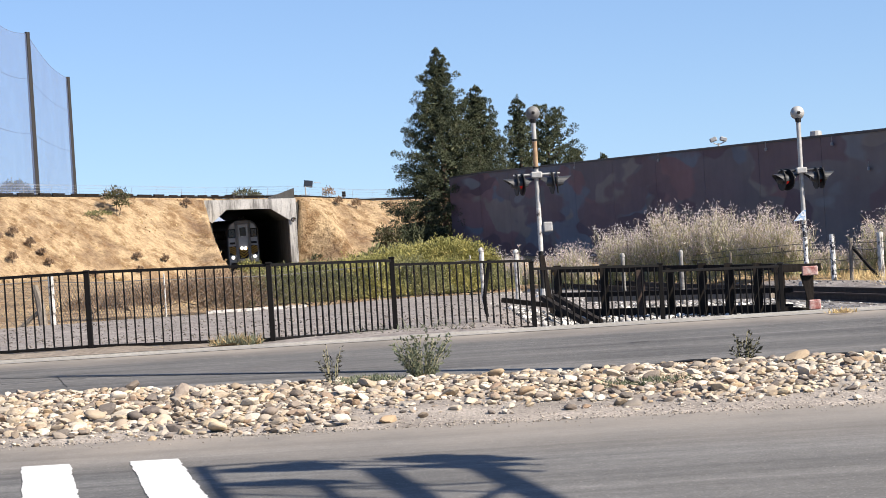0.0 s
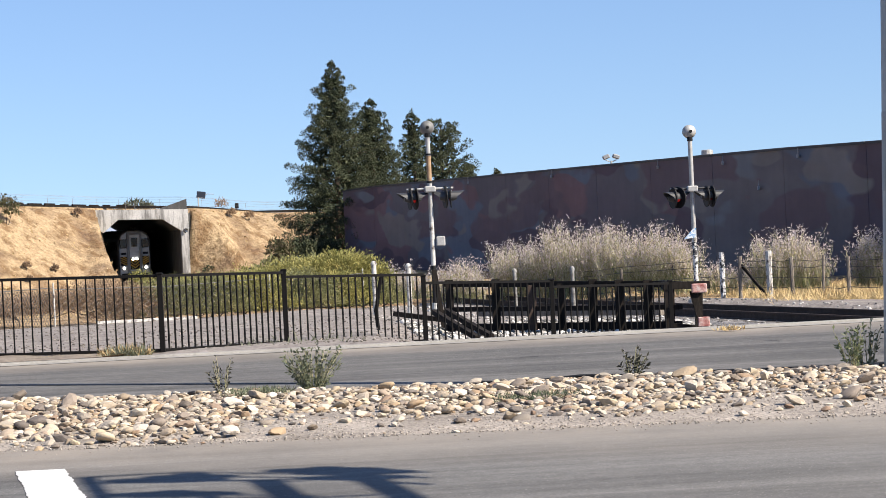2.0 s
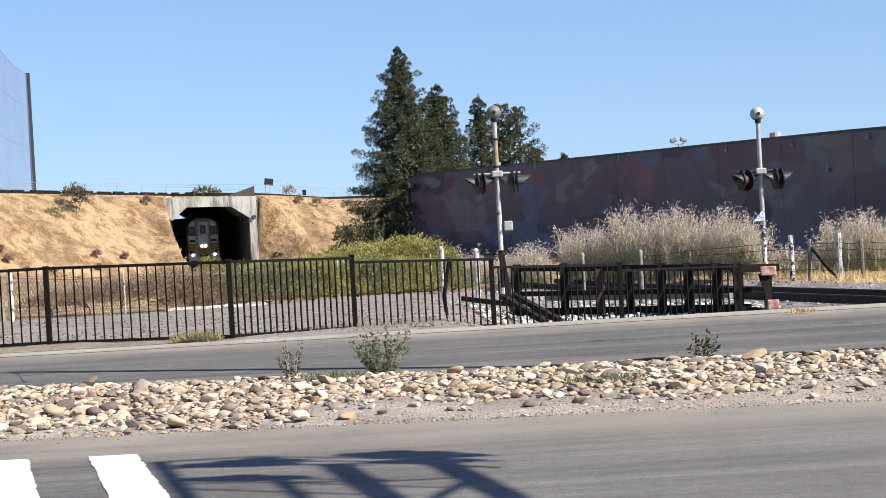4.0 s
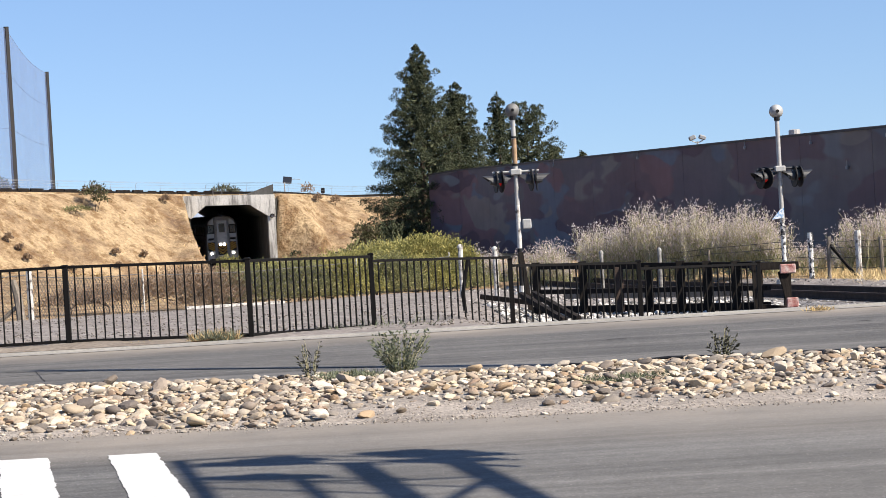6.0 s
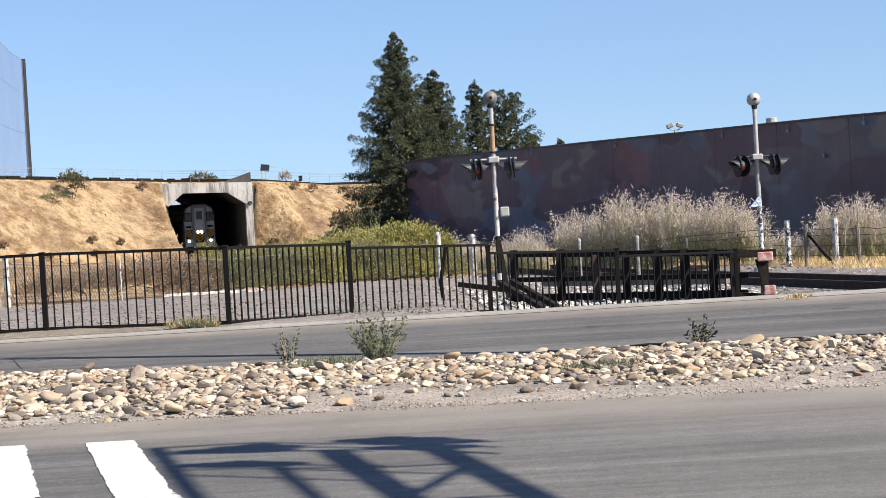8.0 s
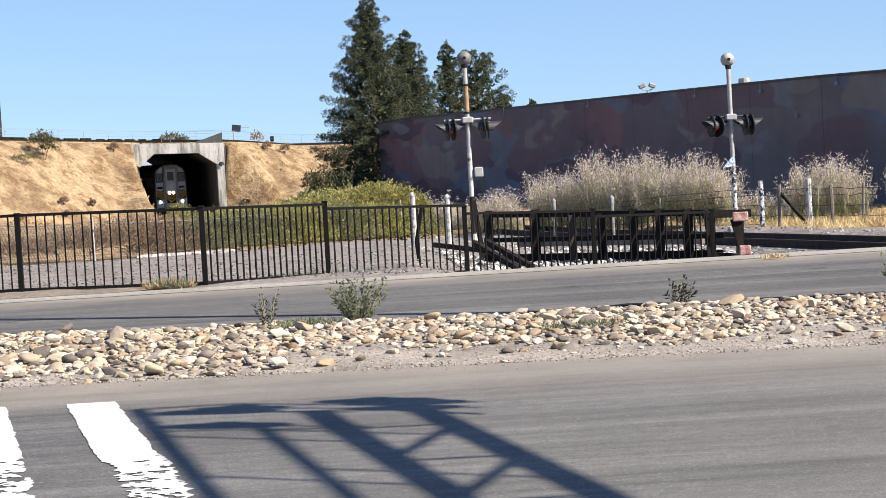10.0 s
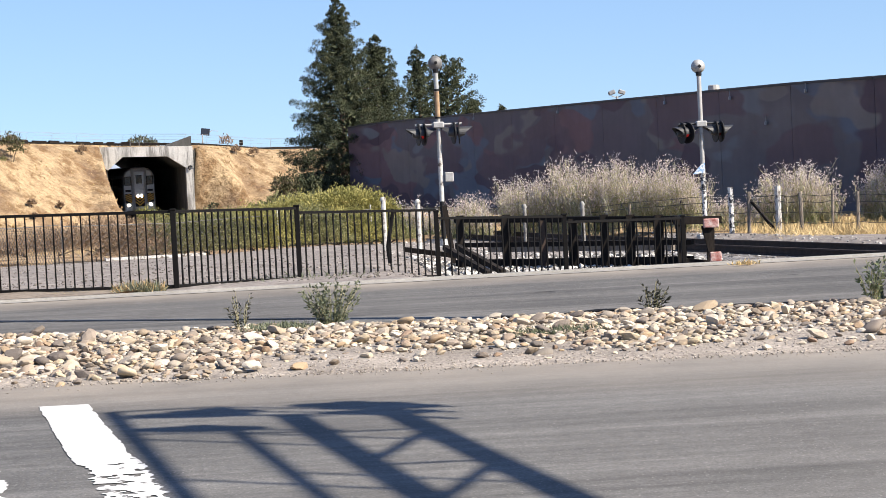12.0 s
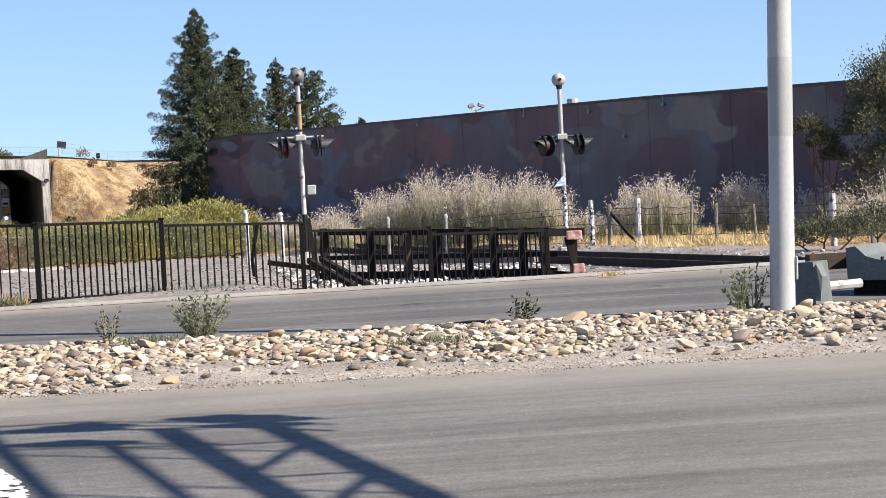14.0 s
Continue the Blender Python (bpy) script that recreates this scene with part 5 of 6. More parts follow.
def roof_vent(x, y, z, r, label):
    v = thing("roof_vent", label, "roof vent", "roof vents", pose(x, y, -1))
    part("stack", Mesh().tube([(0, 0, 0), (0, 0, z + 0.85)], r * 0.6, 10), M_ALU, v)
    part("hood", Mesh().tube([(0, 0, z + 0.8), (0, 0, z + 0.92), (0, 0, z + 1.12), (0, 0, z + 1.15)], (r, r * 1.05, r, r * 0.7), 12), M_ALU, v)


roof_vent(18.65, 100, 4.15, 0.28, "grey metal roof vent behind the wall")
roof_vent(28.0, 86, 3.75, 0.5, "flat grey roof vent behind the wall")
roof_vent(30.0, 80, 3.75, 0.45, "flat grey roof vent behind the wall")
roof_vent(13.6, 152, 4.3, 0.6, "pale roof vent far behind the wall")


# ---------------------------------------------------------------- cantilever signal over the road, behind and above the view
def cantilever():
    """Two chords with zigzag bracing, hand rails and flasher discs at the tip; its shadow lies on the road."""
    c = thing("cantilever_signal", "galvanised cantilever signal arm over the road with flasher discs", "cantilever signal")
    Z = 6.6
    k = Z / to_sun.z
    lift = Vector((to_sun.x * k, to_sun.y * k, Z))
    hr = 1.07
    kk = hr / to_sun.z
    rail_lift = Vector((to_sun.x * (k + kk), to_sun.y * (k + kk), Z + hr))

    def chord(x, y, up=lift):
        return Vector((x, y, 0)) + up

    near = -9.0
    SL = 0.21

    def on(x0, y0, y, up=lift):
        return chord(x0 - SL * (y - y0), y, up)

    A, B = (0.24, 11.86), (-0.36, 11.86)        # thick chords, where their shadows lie
    R1, R2 = (-0.79, 11.86), (-1.66, 13.15)     # hand rails
    for (x0, y0), end in ((A, 12.6), (B, 12.5)):
        part("chord", Mesh().tube([on(x0, y0, end), on(x0, y0, near)], 0.078, 12), M_GALV, c)
    for (x0, y0), end, r in ((R1, 11.9, 0.042), (R2, 13.15, 0.048)):
        part("hand_rail", Mesh().tube([on(x0, y0, end, rail_lift), on(x0, y0, near, rail_lift)], r, 8), M_GALV, c)
    y = 11.55
    while y > near + 1.5:
        part("rung", Mesh().tube([on(*A, y), on(*B, y + 0.05)], 0.022, 6), M_GALV, c)
        part("brace", Mesh().tube([on(*A, y - 0.05), on(*B, y - 1.2)], 0.032, 6), M_GALV, c)
        y -= 1.32
    y = 11.79
    while y > near + 2:
        part("stanchion", Mesh().tube([on(*B, y - 0.76), on(*R2, y, rail_lift)], 0.020, 6), M_GALV, c)
        part("stanchion", Mesh().tube([on(*A, y - 0.78), on(*R1, y, rail_lift)], 0.020, 6), M_GALV, c)
        y -= 1.59
    tip = [(-1.66, 13.17), (-1.01, 13.15), (0.24, 12.42)]
    part("tip_rail", Mesh().tube([chord(*q, rail_lift) for q in tip], 0.024, 6), M_GALV, c)
    part("tip_rail", Mesh().tube([chord(-1.56, 12.80, rail_lift), chord(-0.3, 12.48)], 0.024, 6), M_GALV, c)
    part("tip_rail", Mesh().tube([chord(-1.42, 12.02, rail_lift), chord(-0.2, 11.62)], 0.020, 6), M_GALV, c)
    part("tip_bar", Mesh().tube([chord(-0.25, 12.52), chord(0.49, 11.9)], 0.032, 6), M_GALV, c)
    # flasher discs on the tip
    for gx, gy, s in ((-1.12, 12.78, 0.29), (-1.02, 12.08, 0.29), (-0.12, 12.86, 0.28), (0.06, 12.66, 0.28), (0.06, 12.40, 0.26), (-0.98, 12.90, 0.22)):
        z = Z + (0.55 if gx < -0.5 else 0.15)
        kq = z / to_sun.z
        p = Vector((gx + to_sun.x * kq, gy + to_sun.y * kq, z))
        disc = part("backing_disc", Mesh().tube([p + Vector((0, -0.02, 0)), p + Vector((0, 0.02, 0))], s, 20), M_BLACK, c, "black round signal backing")
        part("hood", Mesh().tube([p + Vector((0, 0.02, 0.0)), p + Vector((0, 0.16, 0.0))], (0.13, 0.08), 14), M_BLACK, disc)
        part("hanger", Mesh().tube([p, Vector((p.x + 0.3, p.y - 0.1, Z))], 0.022, 6), M_GALV, c)
    base = on(0.0, 12.2, near)
    part("mast", Mesh().tube([(base.x, base.y, 0), (base.x, base.y, Z + 1.4)], (0.2, 0.15), 14), M_GALV, c)
    part("stay", Mesh().tube([(base.x, base.y, Z + 1.4), on(*A, 3.0)], 0.03, 6), M_GALV, c)


cantilever()


# ---------------------------------------------------------------- plants
def blades(name, places, dirs, length, width, mat, rng, tip=0.15):
    """Many small leaves in one mesh: each a bent kite from its place along its direction."""
    places, dirs = np.asarray(places, float), np.asarray(dirs, float)
    n = len(places)
    dirs /= np.linalg.norm(dirs, axis=1, keepdims=True) + 1e-9
    rand = rng.normal(size=(n, 3))
    side = np.cross(dirs, rand)
    side /= np.linalg.norm(side, axis=1, keepdims=True) + 1e-9
    nor = np.cross(side, dirs)
    length, width = np.broadcast_to(length, n)[:, None], np.broadcast_to(width, n)[:, None]
    a = places
    b = places + dirs * length * 0.5 + side * width * 0.5 + nor * length * 0.06
    c = places + dirs * length + nor * length * tip * rng.uniform(-1, 1, (n, 1))
    d = places + dirs * length * 0.5 - side * width * 0.5 + nor * length * 0.06
    v = np.stack([a, b, c, d], 1).reshape(-1, 3)
    f = np.arange(4 * n).reshape(n, 4)
    me = bpy.data.meshes.new(name)
    me.vertices.add(4 * n)
    me.vertices.foreach_set("co", v.astype(np.float32).ravel())
    me.loops.add(4 * n)
    me.loops.foreach_set("vertex_index", f.astype(np.int32).ravel())
    me.polygons.add(n)
    me.polygons.foreach_set("loop_start", (np.arange(n) * 4).astype(np.int32))
    me.update(calc_edges=True)
    me.materials.append(mat)
    return me


def conifer(x, y, top, radius, seed, label, low=0.1, taper=0.95, dense=1.0, ragged=0.12):
    """A cone of branches round a tapered trunk, each carrying upturned pads of needles."""
    g = ground_z(x, y)
    H = top - g
    rng = np.random.default_rng(seed)
    t = thing("conifer_tree", label, "tree", "conifers behind the wall", pose(x, y, g))
    part("trunk", Mesh().tube([(0, 0, -0.5), (0.05, 0, H * 0.4), (0, 0, H * 0.98)], (0.022 * H, 0.014 * H, 0.02), 9), M_BARK, t, "", True)
    pts, dr, limbs = [], [], Mesh()

    def pad(centre, size, n):
        d = rng.normal(size=(n, 3))
        d /= np.linalg.norm(d, axis=1, keepdims=True)
        pts.append(np.array(centre) + d * size * rng.uniform(0.3, 1.0, (n, 1)) * (0.92, 0.92, 0.70))
        dr.append(d + rng.normal(size=d.shape) * 0.3 + (0, 0, 0.6))

    z, k = low, 0
    while z < H * 0.975:
        q = z / H
        rad = max(radius * (1 - q) ** taper, 0.16)
        nb = max(4, int((4 + 1.9 * rad) * dense))
        turn = rng.uniform(0, 6.28)
        for b in range(nb):
            az = turn + 2 * math.pi * (b + rng.uniform(-0.4, 0.4)) / nb
            L = rad * (1.0 + ragged * rng.normal()) * rng.uniform(0.84, 1.06)
            rise = 0.30 - 0.55 * (1 - q) + rng.normal() * 0.08
            zz = z + rng.normal() * 0.12
            ends = []
            s = 1.0
            while s > 0.28:
                c = (math.cos(az) * L * s + rng.normal() * 0.08, math.sin(az) * L * s + rng.normal() * 0.08, zz + L * rise * s + min(L, 2.0) * 0.25 * s ** 3)
                ends.append(c)
                size = (0.17 + 0.085 * min(L, 3.0)) * rng.uniform(0.7, 1.3)
                pad(c, size, int(150 if s > 0.6 else 70))
                s -= max(0.48 / max(L, 0.3), 0.12) * rng.uniform(0.8, 1.3)
            if k % 3 == 0 and L > 0.8:
                limbs.tube([(0, 0, zz), ends[len(ends) // 2], ends[0]], (0.05, 0.03, 0.01), 4, False)
            k += 1
        z += (0.40 + 0.36 * (1 - q)) / max(dense, 0.6)
    for j in range(4):
        pad((0, 0, H * (0.965 + 0.01 * j)), 0.20 - 0.03 * j, 24)
    n_pad = sum(len(p) for p in pts)
    # older needles close to the trunk shut the view through the crown
    n = int(700 * radius * dense)
    zc = H * (rng.random(n) ** 1.3) * 0.9 + low
    rc = radius * np.clip(1 - zc / H, 0, 1) ** taper * 0.62 * np.sqrt(rng.random(n))
    ac = rng.uniform(0, 6.28, n)
    pts.append(np.stack([np.cos(ac) * rc, np.sin(ac) * rc, zc], 1))
    dr.append(rng.normal(size=(n, 3)))
    pts, dr = np.concatenate(pts), np.concatenate(dr)
    m = len(pts)
    big = np.where(np.arange(m) < n_pad, 1.0, 3.4)
    if len(limbs.v):
        part("branchwork", limbs, M_BARK, t)
    part("crown", blades("crown", pts, dr, rng.uniform(0.10, 0.21, m) * big, rng.uniform(0.036, 0.064, m) * big, M_NEEDLE, rng), M_NEEDLE, t, "dark green upturned needle pads")


conifer(0.40, 157, 14.05, 5.7, 1, "tall dark green conifer with a broad pointed crown", taper=0.95)
conifer(3.3, 160, 11.1, 5.3, 2, "dark green conifer with a slender pointed crown", taper=0.88)
conifer(6.65, 163, 10.3, 3.6, 3, "slim dark green conifer with ragged branches", taper=0.9, dense=0.8, ragged=0.2)
conifer(9.0, 165, 9.5, 4.2, 4, "dark green conifer with a blunt ragged top", taper=0.52, dense=0.75, ragged=0.22)
conifer(11.3, 168, 5.9, 2.3, 6, "small dark green conifer showing over the wall", taper=0.6)
conifer(13.9, 172, 5.45, 1.1, 7, "thin small tree showing over the wall", taper=0.6, dense=0.5, ragged=0.3)


def leaf_mass(rng, n, centre, size, flat=1.0, shell=0.55):
    """Places in an uneven blob, denser near its skin."""
    d = rng.normal(size=(n, 3))
    d /= np.linalg.norm(d, axis=1, keepdims=True)
    d[:, 2] = np.abs(d[:, 2]) * flat
    r = shell + (1 - shell) * rng.random((n, 1)) ** 0.6
    lump = 1 + 0.22 * np.sin(d[:, :1] * 7 + centre[0]) * np.sin(d[:, 1:2] * 6 + centre[1]) + 0.10 * rng.normal(size=(n, 1))
    return np.array(centre) + d * r * lump * np.array(size), d


def bush(name, x, y, lumps, n, leaf, mat, label, category="bush", seed=0, group="", stems=M_BARK, z=None, up=0.3):
    """A shrub of several leafy lumps on forked stems. lumps: (dx, dy, dz, rx, ry, rz)."""
    rng = np.random.default_rng(seed + 50)
    g = ground_z(x, y) if z is None else z
    t = thing(name, label, category, group, pose(x, y, g))
    st = Mesh()
    P, D = [], []
    tot = sum(l[3] * l[5] for l in lumps)
    for (dx, dy, dz, rx, ry, rz) in lumps:
        k = max(30, int(n * rx * rz / tot))
        p, d = leaf_mass(rng, k, (dx, dy, dz), (rx, ry, rz))
        P.append(p)
        D.append(d + rng.normal(size=d.shape) * 0.7 + (0, 0, up))
        for j in range(4):
            e = p[rng.integers(len(p))]
            st.tube([(dx * 0.4, dy * 0.4, -0.05), (dx * 0.8, dy * 0.8, dz * 0.6), tuple(e)], (0.03, 0.02, 0.006), 4, False)
    P, D = np.concatenate(P), np.concatenate(D)
    keep = P[:, 2] > 0.0
    P, D = P[keep], D[keep]
    part("branchwork", st, stems, t)
    part("foliage", blades("foliage", P, D, rng.uniform(0.6, 1.3, len(P)) * leaf, rng.uniform(0.3, 0.55, len(P)) * leaf, mat, rng), mat, t)
    return t


# fennel bushes behind the chain-link fence
bush("fennel_bush", 0.15, 65.0, [(0, 0, 0.95, 1.3, 0.9, 0.80), (-0.9, 0, 0.85, 0.9, 0.8, 0.70), (0.9, 0.1, 0.7, 0.8, 0.7, 0.75), (0.2, -0.2, 1.25, 0.8, 0.6, 0.40)], 13000, 0.095, M_FENNEL, "bright yellow-green fennel bush behind the wire fence", seed=1, up=0.7)
bush("fennel_bush", -2.6, 66.0, [(0, 0, 0.6, 1.3, 0.8, 0.75), (-1.2, 0, 0.5, 1.1, 0.8, 0.65), (1.1, 0, 0.7, 1.0, 0.8, 0.85)], 13000, 0.095, M_FENNEL, "yellow-green fennel bush behind the wire fence", seed=2, up=0.7)
bush("fennel_bush", -5.4, 67.0, [(0, 0, 0.4, 1.2, 0.8, 0.7), (1.2, 0.2, 0.4, 1.0, 0.7, 0.65), (-1.0, 0, 0.65, 0.5, 0.7, 0.75)], 9000, 0.095, M_FENNEL, "low yellow-green fennel bush", seed=3, up=0.7)
for i, (x, y, w, h) in enumerate(((-6.1, 59.0, 1.0, 1.15), (-5.0, 59.3, 1.1, 1.25), (-3.7, 59.7, 1.1, 1.3), (-2.4, 60.2, 1.1, 1.3), (-1.1, 60.8, 1.1, 1.3), (0.1, 61.6, 1.0, 1.2), (1.1, 62.0, 0.8, 0.9))):
    bush("hedge_bush", x, y, [(0, 0, h * 0.42, w, 0.7, h * 0.55), (0.4, -0.3, h * 0.16, w * 0.9, 0.6, h * 0.36), (-0.4, -0.2, h * 0.12, w * 0.8, 0.6, h * 0.3)], 8500, 0.078, M_BRUSH if i < 1 else (M_FENNEL if i in (3, 5) else M_HEDGE), "brown dry scrub grown through the wire fence" if i < 1 else "grey-green scrub grown through the wire fence", "bush", 20 + i, "scrub along the wire fence", up=0.5)
for i, (x, y, w, h) in enumerate(((-12.0, 49.5, 0.7, 0.5), (-8.2, 58.5, 1.2, 1.0), (-7.2, 59.0, 1.3, 1.15), (-9.4, 60.5, 1.1, 0.85), (-10.7, 61.5, 1.0, 0.7), (-6.9, 60.2, 1.0, 1.25))):
    bush("brush", x, y, [(0, 0, h * 0.4, w, 0.7, h * 0.6)], 4200, 0.075, M_HEDGE if i == 0 else M_BRUSH, "dusty green low scrub by the old post" if i == 0 else "brown dry brush behind the wire fence", "brush", 40 + i, "dry brush", up=0.6)
for i, (x, y, w, h) in enumerate(((-6.2, 112, 1.3, 0.8), (-4.4, 106, 1.6, 1.3), (-2.8, 100, 1.6, 1.8), (-9.9, 134, 0.6, 1.0), (-1.4, 92, 1.4, 1.9))):
    bush("field_bush", x, y, [(0, 0, h * 0.45, w, 1.0, h * 0.55), (0.5, 0, h * 0.35, w * 0.8, 1.0, h * 0.45)], 1500, 0.24, M_FENNEL if i % 2 else M_HEDGE, "yellow-green scrub bush in the dry field", "bush", 140 + i, "field bushes", up=0.6)
def slope_y(x, y):
    """Draws a place on the embankment nearer to its crest."""
    cy = lerp(x, CX, CY)
    return cy - (cy - y) * 0.45


# hillside shrubs
bush("hill_shrub", -27.2, 171.0, [(0, 0, 1.4, 1.1, 1.0, 0.9), (0.4, 0, 0.8, 0.7, 0.7, 0.7)], 700, 0.26, M_SHRUB, "sparse grey-brown shrub on the dry slope", "shrub", 60, "hill shrubs")
bush("hill_shrub", -28.5, 168.8, [(0, 0, 0.25, 1.3, 0.6, 0.35)], 420, 0.2, M_HEDGE, "low spreading shrub on the dry slope", "shrub", 61, "hill shrubs")
for i, (x, y, r) in enumerate(((-33.5, 148, 0.5), (-32.2, 146, 0.45), (-31.3, 144, 0.35), (-30.6, 141, 0.4), (-25.0, 150, 0.4), (-23.0, 152, 0.35), (-9.42, 189.4, 0.5), (-10.3, 189.0, 0.75), (-7.9, 191.1, 0.55), (-22.4, 176, 0.5), (-33, 140, 0.5), (-34.4, 146, 0.4), (-27.5, 140, 0.35), (-24.6, 146, 0.3), (-29.0, 136, 0.35))):
    bush("hill_weed", x, slope_y(x, y) if y < 180 else y, [(0, 0, r * 0.6, r * 0.8, r * 0.7, r)], 220, 0.2, M_BRUSH, "small dry weed tuft on the slope", "weed", 70 + i, "hill weeds", up=1.6)
bush("dark_shrub", -11.3, 183.6, [(0, 0, 0.15, 0.6, 0.5, 0.35)], 260, 0.18, M_NEEDLE, "small dark bush on the slope", "shrub", 90)
bush("leafy_shrub", -3.9, 152.0, [(-0.5, 0, 1.5, 0.75, 0.7, 1.0), (0.3, 0, 1.1, 0.9, 0.8, 1.2), (-0.7, 0, 0.7, 0.6, 0.6, 0.7)], 1100, 0.26, M_SHRUB, "brownish green leafy shrub beside the conifers", "shrub", 91)
bush("leafy_shrub", -2.4, 152.5, [(0, 0, 1.1, 1.2, 1.0, 1.3), (0.9, 0, 1.0, 1.2, 1.0, 1.2)], 1800, 0.28, M_NEEDLE, "dark green shrub at the foot of the conifers", "shrub", 92)
bush("far_tree", -25.2, 262.0, [(0, 0, 1.9, 1.7, 2, 1.2), (1.3, 0, 1.6, 1.2, 1.5, 0.9), (-1.3, 0, 1.5, 1.3, 1.5, 0.9)], 900, 0.4, M_OLIVE, "olive-green tree crown showing over the underpass", "tree", 93, z=2.6)
bush("far_tree", -60.5, 290.0, [(0, 0, 2.6, 2.2, 2.0, 1.5), (2.0, 0, 1.6, 1.7, 1.6, 1.2), (3.8, 0, 0.9, 1.6, 1.4, 0.9)], 1600, 0.42, M_HEDGE, "grey-green tree beyond the embankment", "tree", 94, z=5.2)
bush("far_tree", -28.8, 262.0, [(0, 0, 1.2, 1.6, 1.2, 1.5), (1.2, 0, 0.8, 1.2, 1.2, 1.1)], 500, 0.4, M_NEEDLE, "dark bush at the far end of the cutting", "tree", 95)


def tall_dry_weeds(x0, x1, y0, y1, h, n, seed, label, lean=0.15, greens=0.45):
    """A stand of dry fennel: many forked stems with pale seed heads."""
    rng = np.random.default_rng(seed)
    P, D, L, W = [], [], [], []
    Q, E, S, G = [], [], [], []
    for i in range(n):
        q = rng.random()
        x = x0 + (x1 - x0) * q
        y = y0 + (y1 - y0) * q + rng.normal() * 0.5
        g = ground_z(x, y)
        hh = h(q) * rng.uniform(0.62, 1.08)
        d = np.array([rng.normal() * lean, rng.normal() * lean, 1.0])
        d /= np.linalg.norm(d)
        base = np.array([x, y, g])
        for k in range(5):
            P.append(base + d * hh * k * 0.18)
            D.append(d + rng.normal(size=3) * 0.05)
            L.append(hh * 0.24)
            W.append(0.02)
        for k in range(15):
            s = rng.uniform(0.05, 0.75)
            out = np.array([rng.normal() * 0.35, rng.normal() * 0.35, 1.0])
            size = rng.uniform(0.16, 0.4) * (1.1 - s * 0.5)
            if rng.random() < greens * (1.5 - 2.4 * s):
                G.append((*(base + d * hh * s), *out, size))
                continue
            P.append(base + d * hh * s)
            D.append(out)
            L.append(size)
            W.append(0.02)
        for k in range(16):
            s = rng.uniform(0.45, 1.0)
            Q.append(base + d * hh * s + rng.normal(size=3) * (0.07, 0.07, 0.05))
            E.append(np.array([rng.normal() * 0.45, rng.normal() * 0.45, 1.0]))
            S.append(rng.uniform(0.06, 0.19) * (1.15 - 0.4 * s))
        for k in range(4):
            s = rng.uniform(0.5, 0.92)
            fork = base + d * hh * s
            end = fork + np.array([rng.normal() * 0.09, rng.normal() * 0.09, rng.uniform(0.08, 0.26)]) * min(hh, 1.4)
            P.append(fork)
            D.append(end - fork)
            L.append(float(np.linalg.norm(end - fork)))
            W.append(0.014)
            for j in range(4):
                Q.append(end)
                E.append(np.array([rng.normal() * 0.8, rng.normal() * 0.8, 0.55]))
                S.append(rng.uniform(0.05, 0.12))
    t = thing("dry_fennel", label, "weeds", "stands of dry fennel", kind="stuff")
    part("branchwork", blades("stems", P, D, np.array(L), np.array(W), M_DRYSTEM, rng), M_DRYSTEM, t)
    if G:
        G = np.array(G)
        part("green_leaves", blades("green_leaves", G[:, :3], G[:, 3:6], G[:, 6], 0.024, M_FENNEL_FOOT, rng), M_FENNEL_FOOT, t, "olive-green lower leaves")
    part("seed_fluff", blades("seed_heads", Q, E, np.array(S), 0.012 + np.array(S) * 0.06, M_DRYTOP, rng), M_DRYTOP, t)


def arch(a, b, c):
    return lambda q: a + (b - a) * math.sin(math.pi * min(max(q, 0), 1)) + c * math.sin(q * 23)


tall_dry_weeds(5.35, 10.7, 68.0, 60.5, lambda q: arch(1.75, 2.25, 0.2)(q) + 0.30 * math.exp(-((q - 0.36) / 0.1) ** 2), 760, 1, "stand of tall dry fennel with pale seed heads")
tall_dry_weeds(3.55, 4.75, 69.0, 66.0, arch(1.0, 1.6, 0.1), 130, 2, "small stand of dry fennel with pale seed heads")
tall_dry_weeds(1.3, 3.6, 76.0, 70.0, arch(0.9, 1.3, 0.15), 170, 3, "thin stand of dry fennel by the track")
tall_dry_weeds(11.0, 12.3, 62.0, 60.5, arch(0.6, 1.0, 0.1), 50, 4, "thin low stand of dry fennel")
tall_dry_weeds(12.55, 14.35, 61.0, 59.2, arch(1.35, 1.9, 0.14), 230, 5, "stand of dry fennel with mauve seed heads")
tall_dry_weeds(15.45, 16.3, 59.5, 58.5, arch(1.45, 1.85, 0.06), 130, 6, "leaning bunch of bare dry stalks", 0.13)
tall_dry_weeds(17.3, 18.4, 58.5, 57.5, arch(0.8, 1.4, 0.1), 70, 7, "thin stand of dry stalks by the tree")
tall_dry_weeds(17.6, 21.0, 55.0, 53.0, arch(0.9, 1.7, 0.2), 160, 8, "tangle of dry stalks under the tree", 0.35)

# olive-green tree beyond the wire fence
rt = bush("olive_tree", 20.1, 57.0, [(0.2, 0, 4.0, 1.6, 1.3, 1.4), (-0.5, 0, 2.9, 1.3, 1.2, 1.3), (1.0, 0, 3.0, 1.6, 1.3, 1.5), (-0.2, 0, 1.8, 1.2, 1.1, 1.1), (1.4, 0, 1.6, 1.4, 1.2, 1.2)], 42000, 0.095, M_OLIVE, "olive-green leafy tree beyond the wire fence", "tree", 101)
bush("olive_bush", 17.75, 57.2, [(-0.25, 0, 3.1, 0.42, 0.4, 0.42), (0.1, 0, 2.65, 0.5, 0.4, 0.5), (0.45, 0, 2.2, 0.42, 0.4, 0.42)], 3600, 0.10, M_OLIVE, "slender leaning olive-green sapling", "tree", 102)
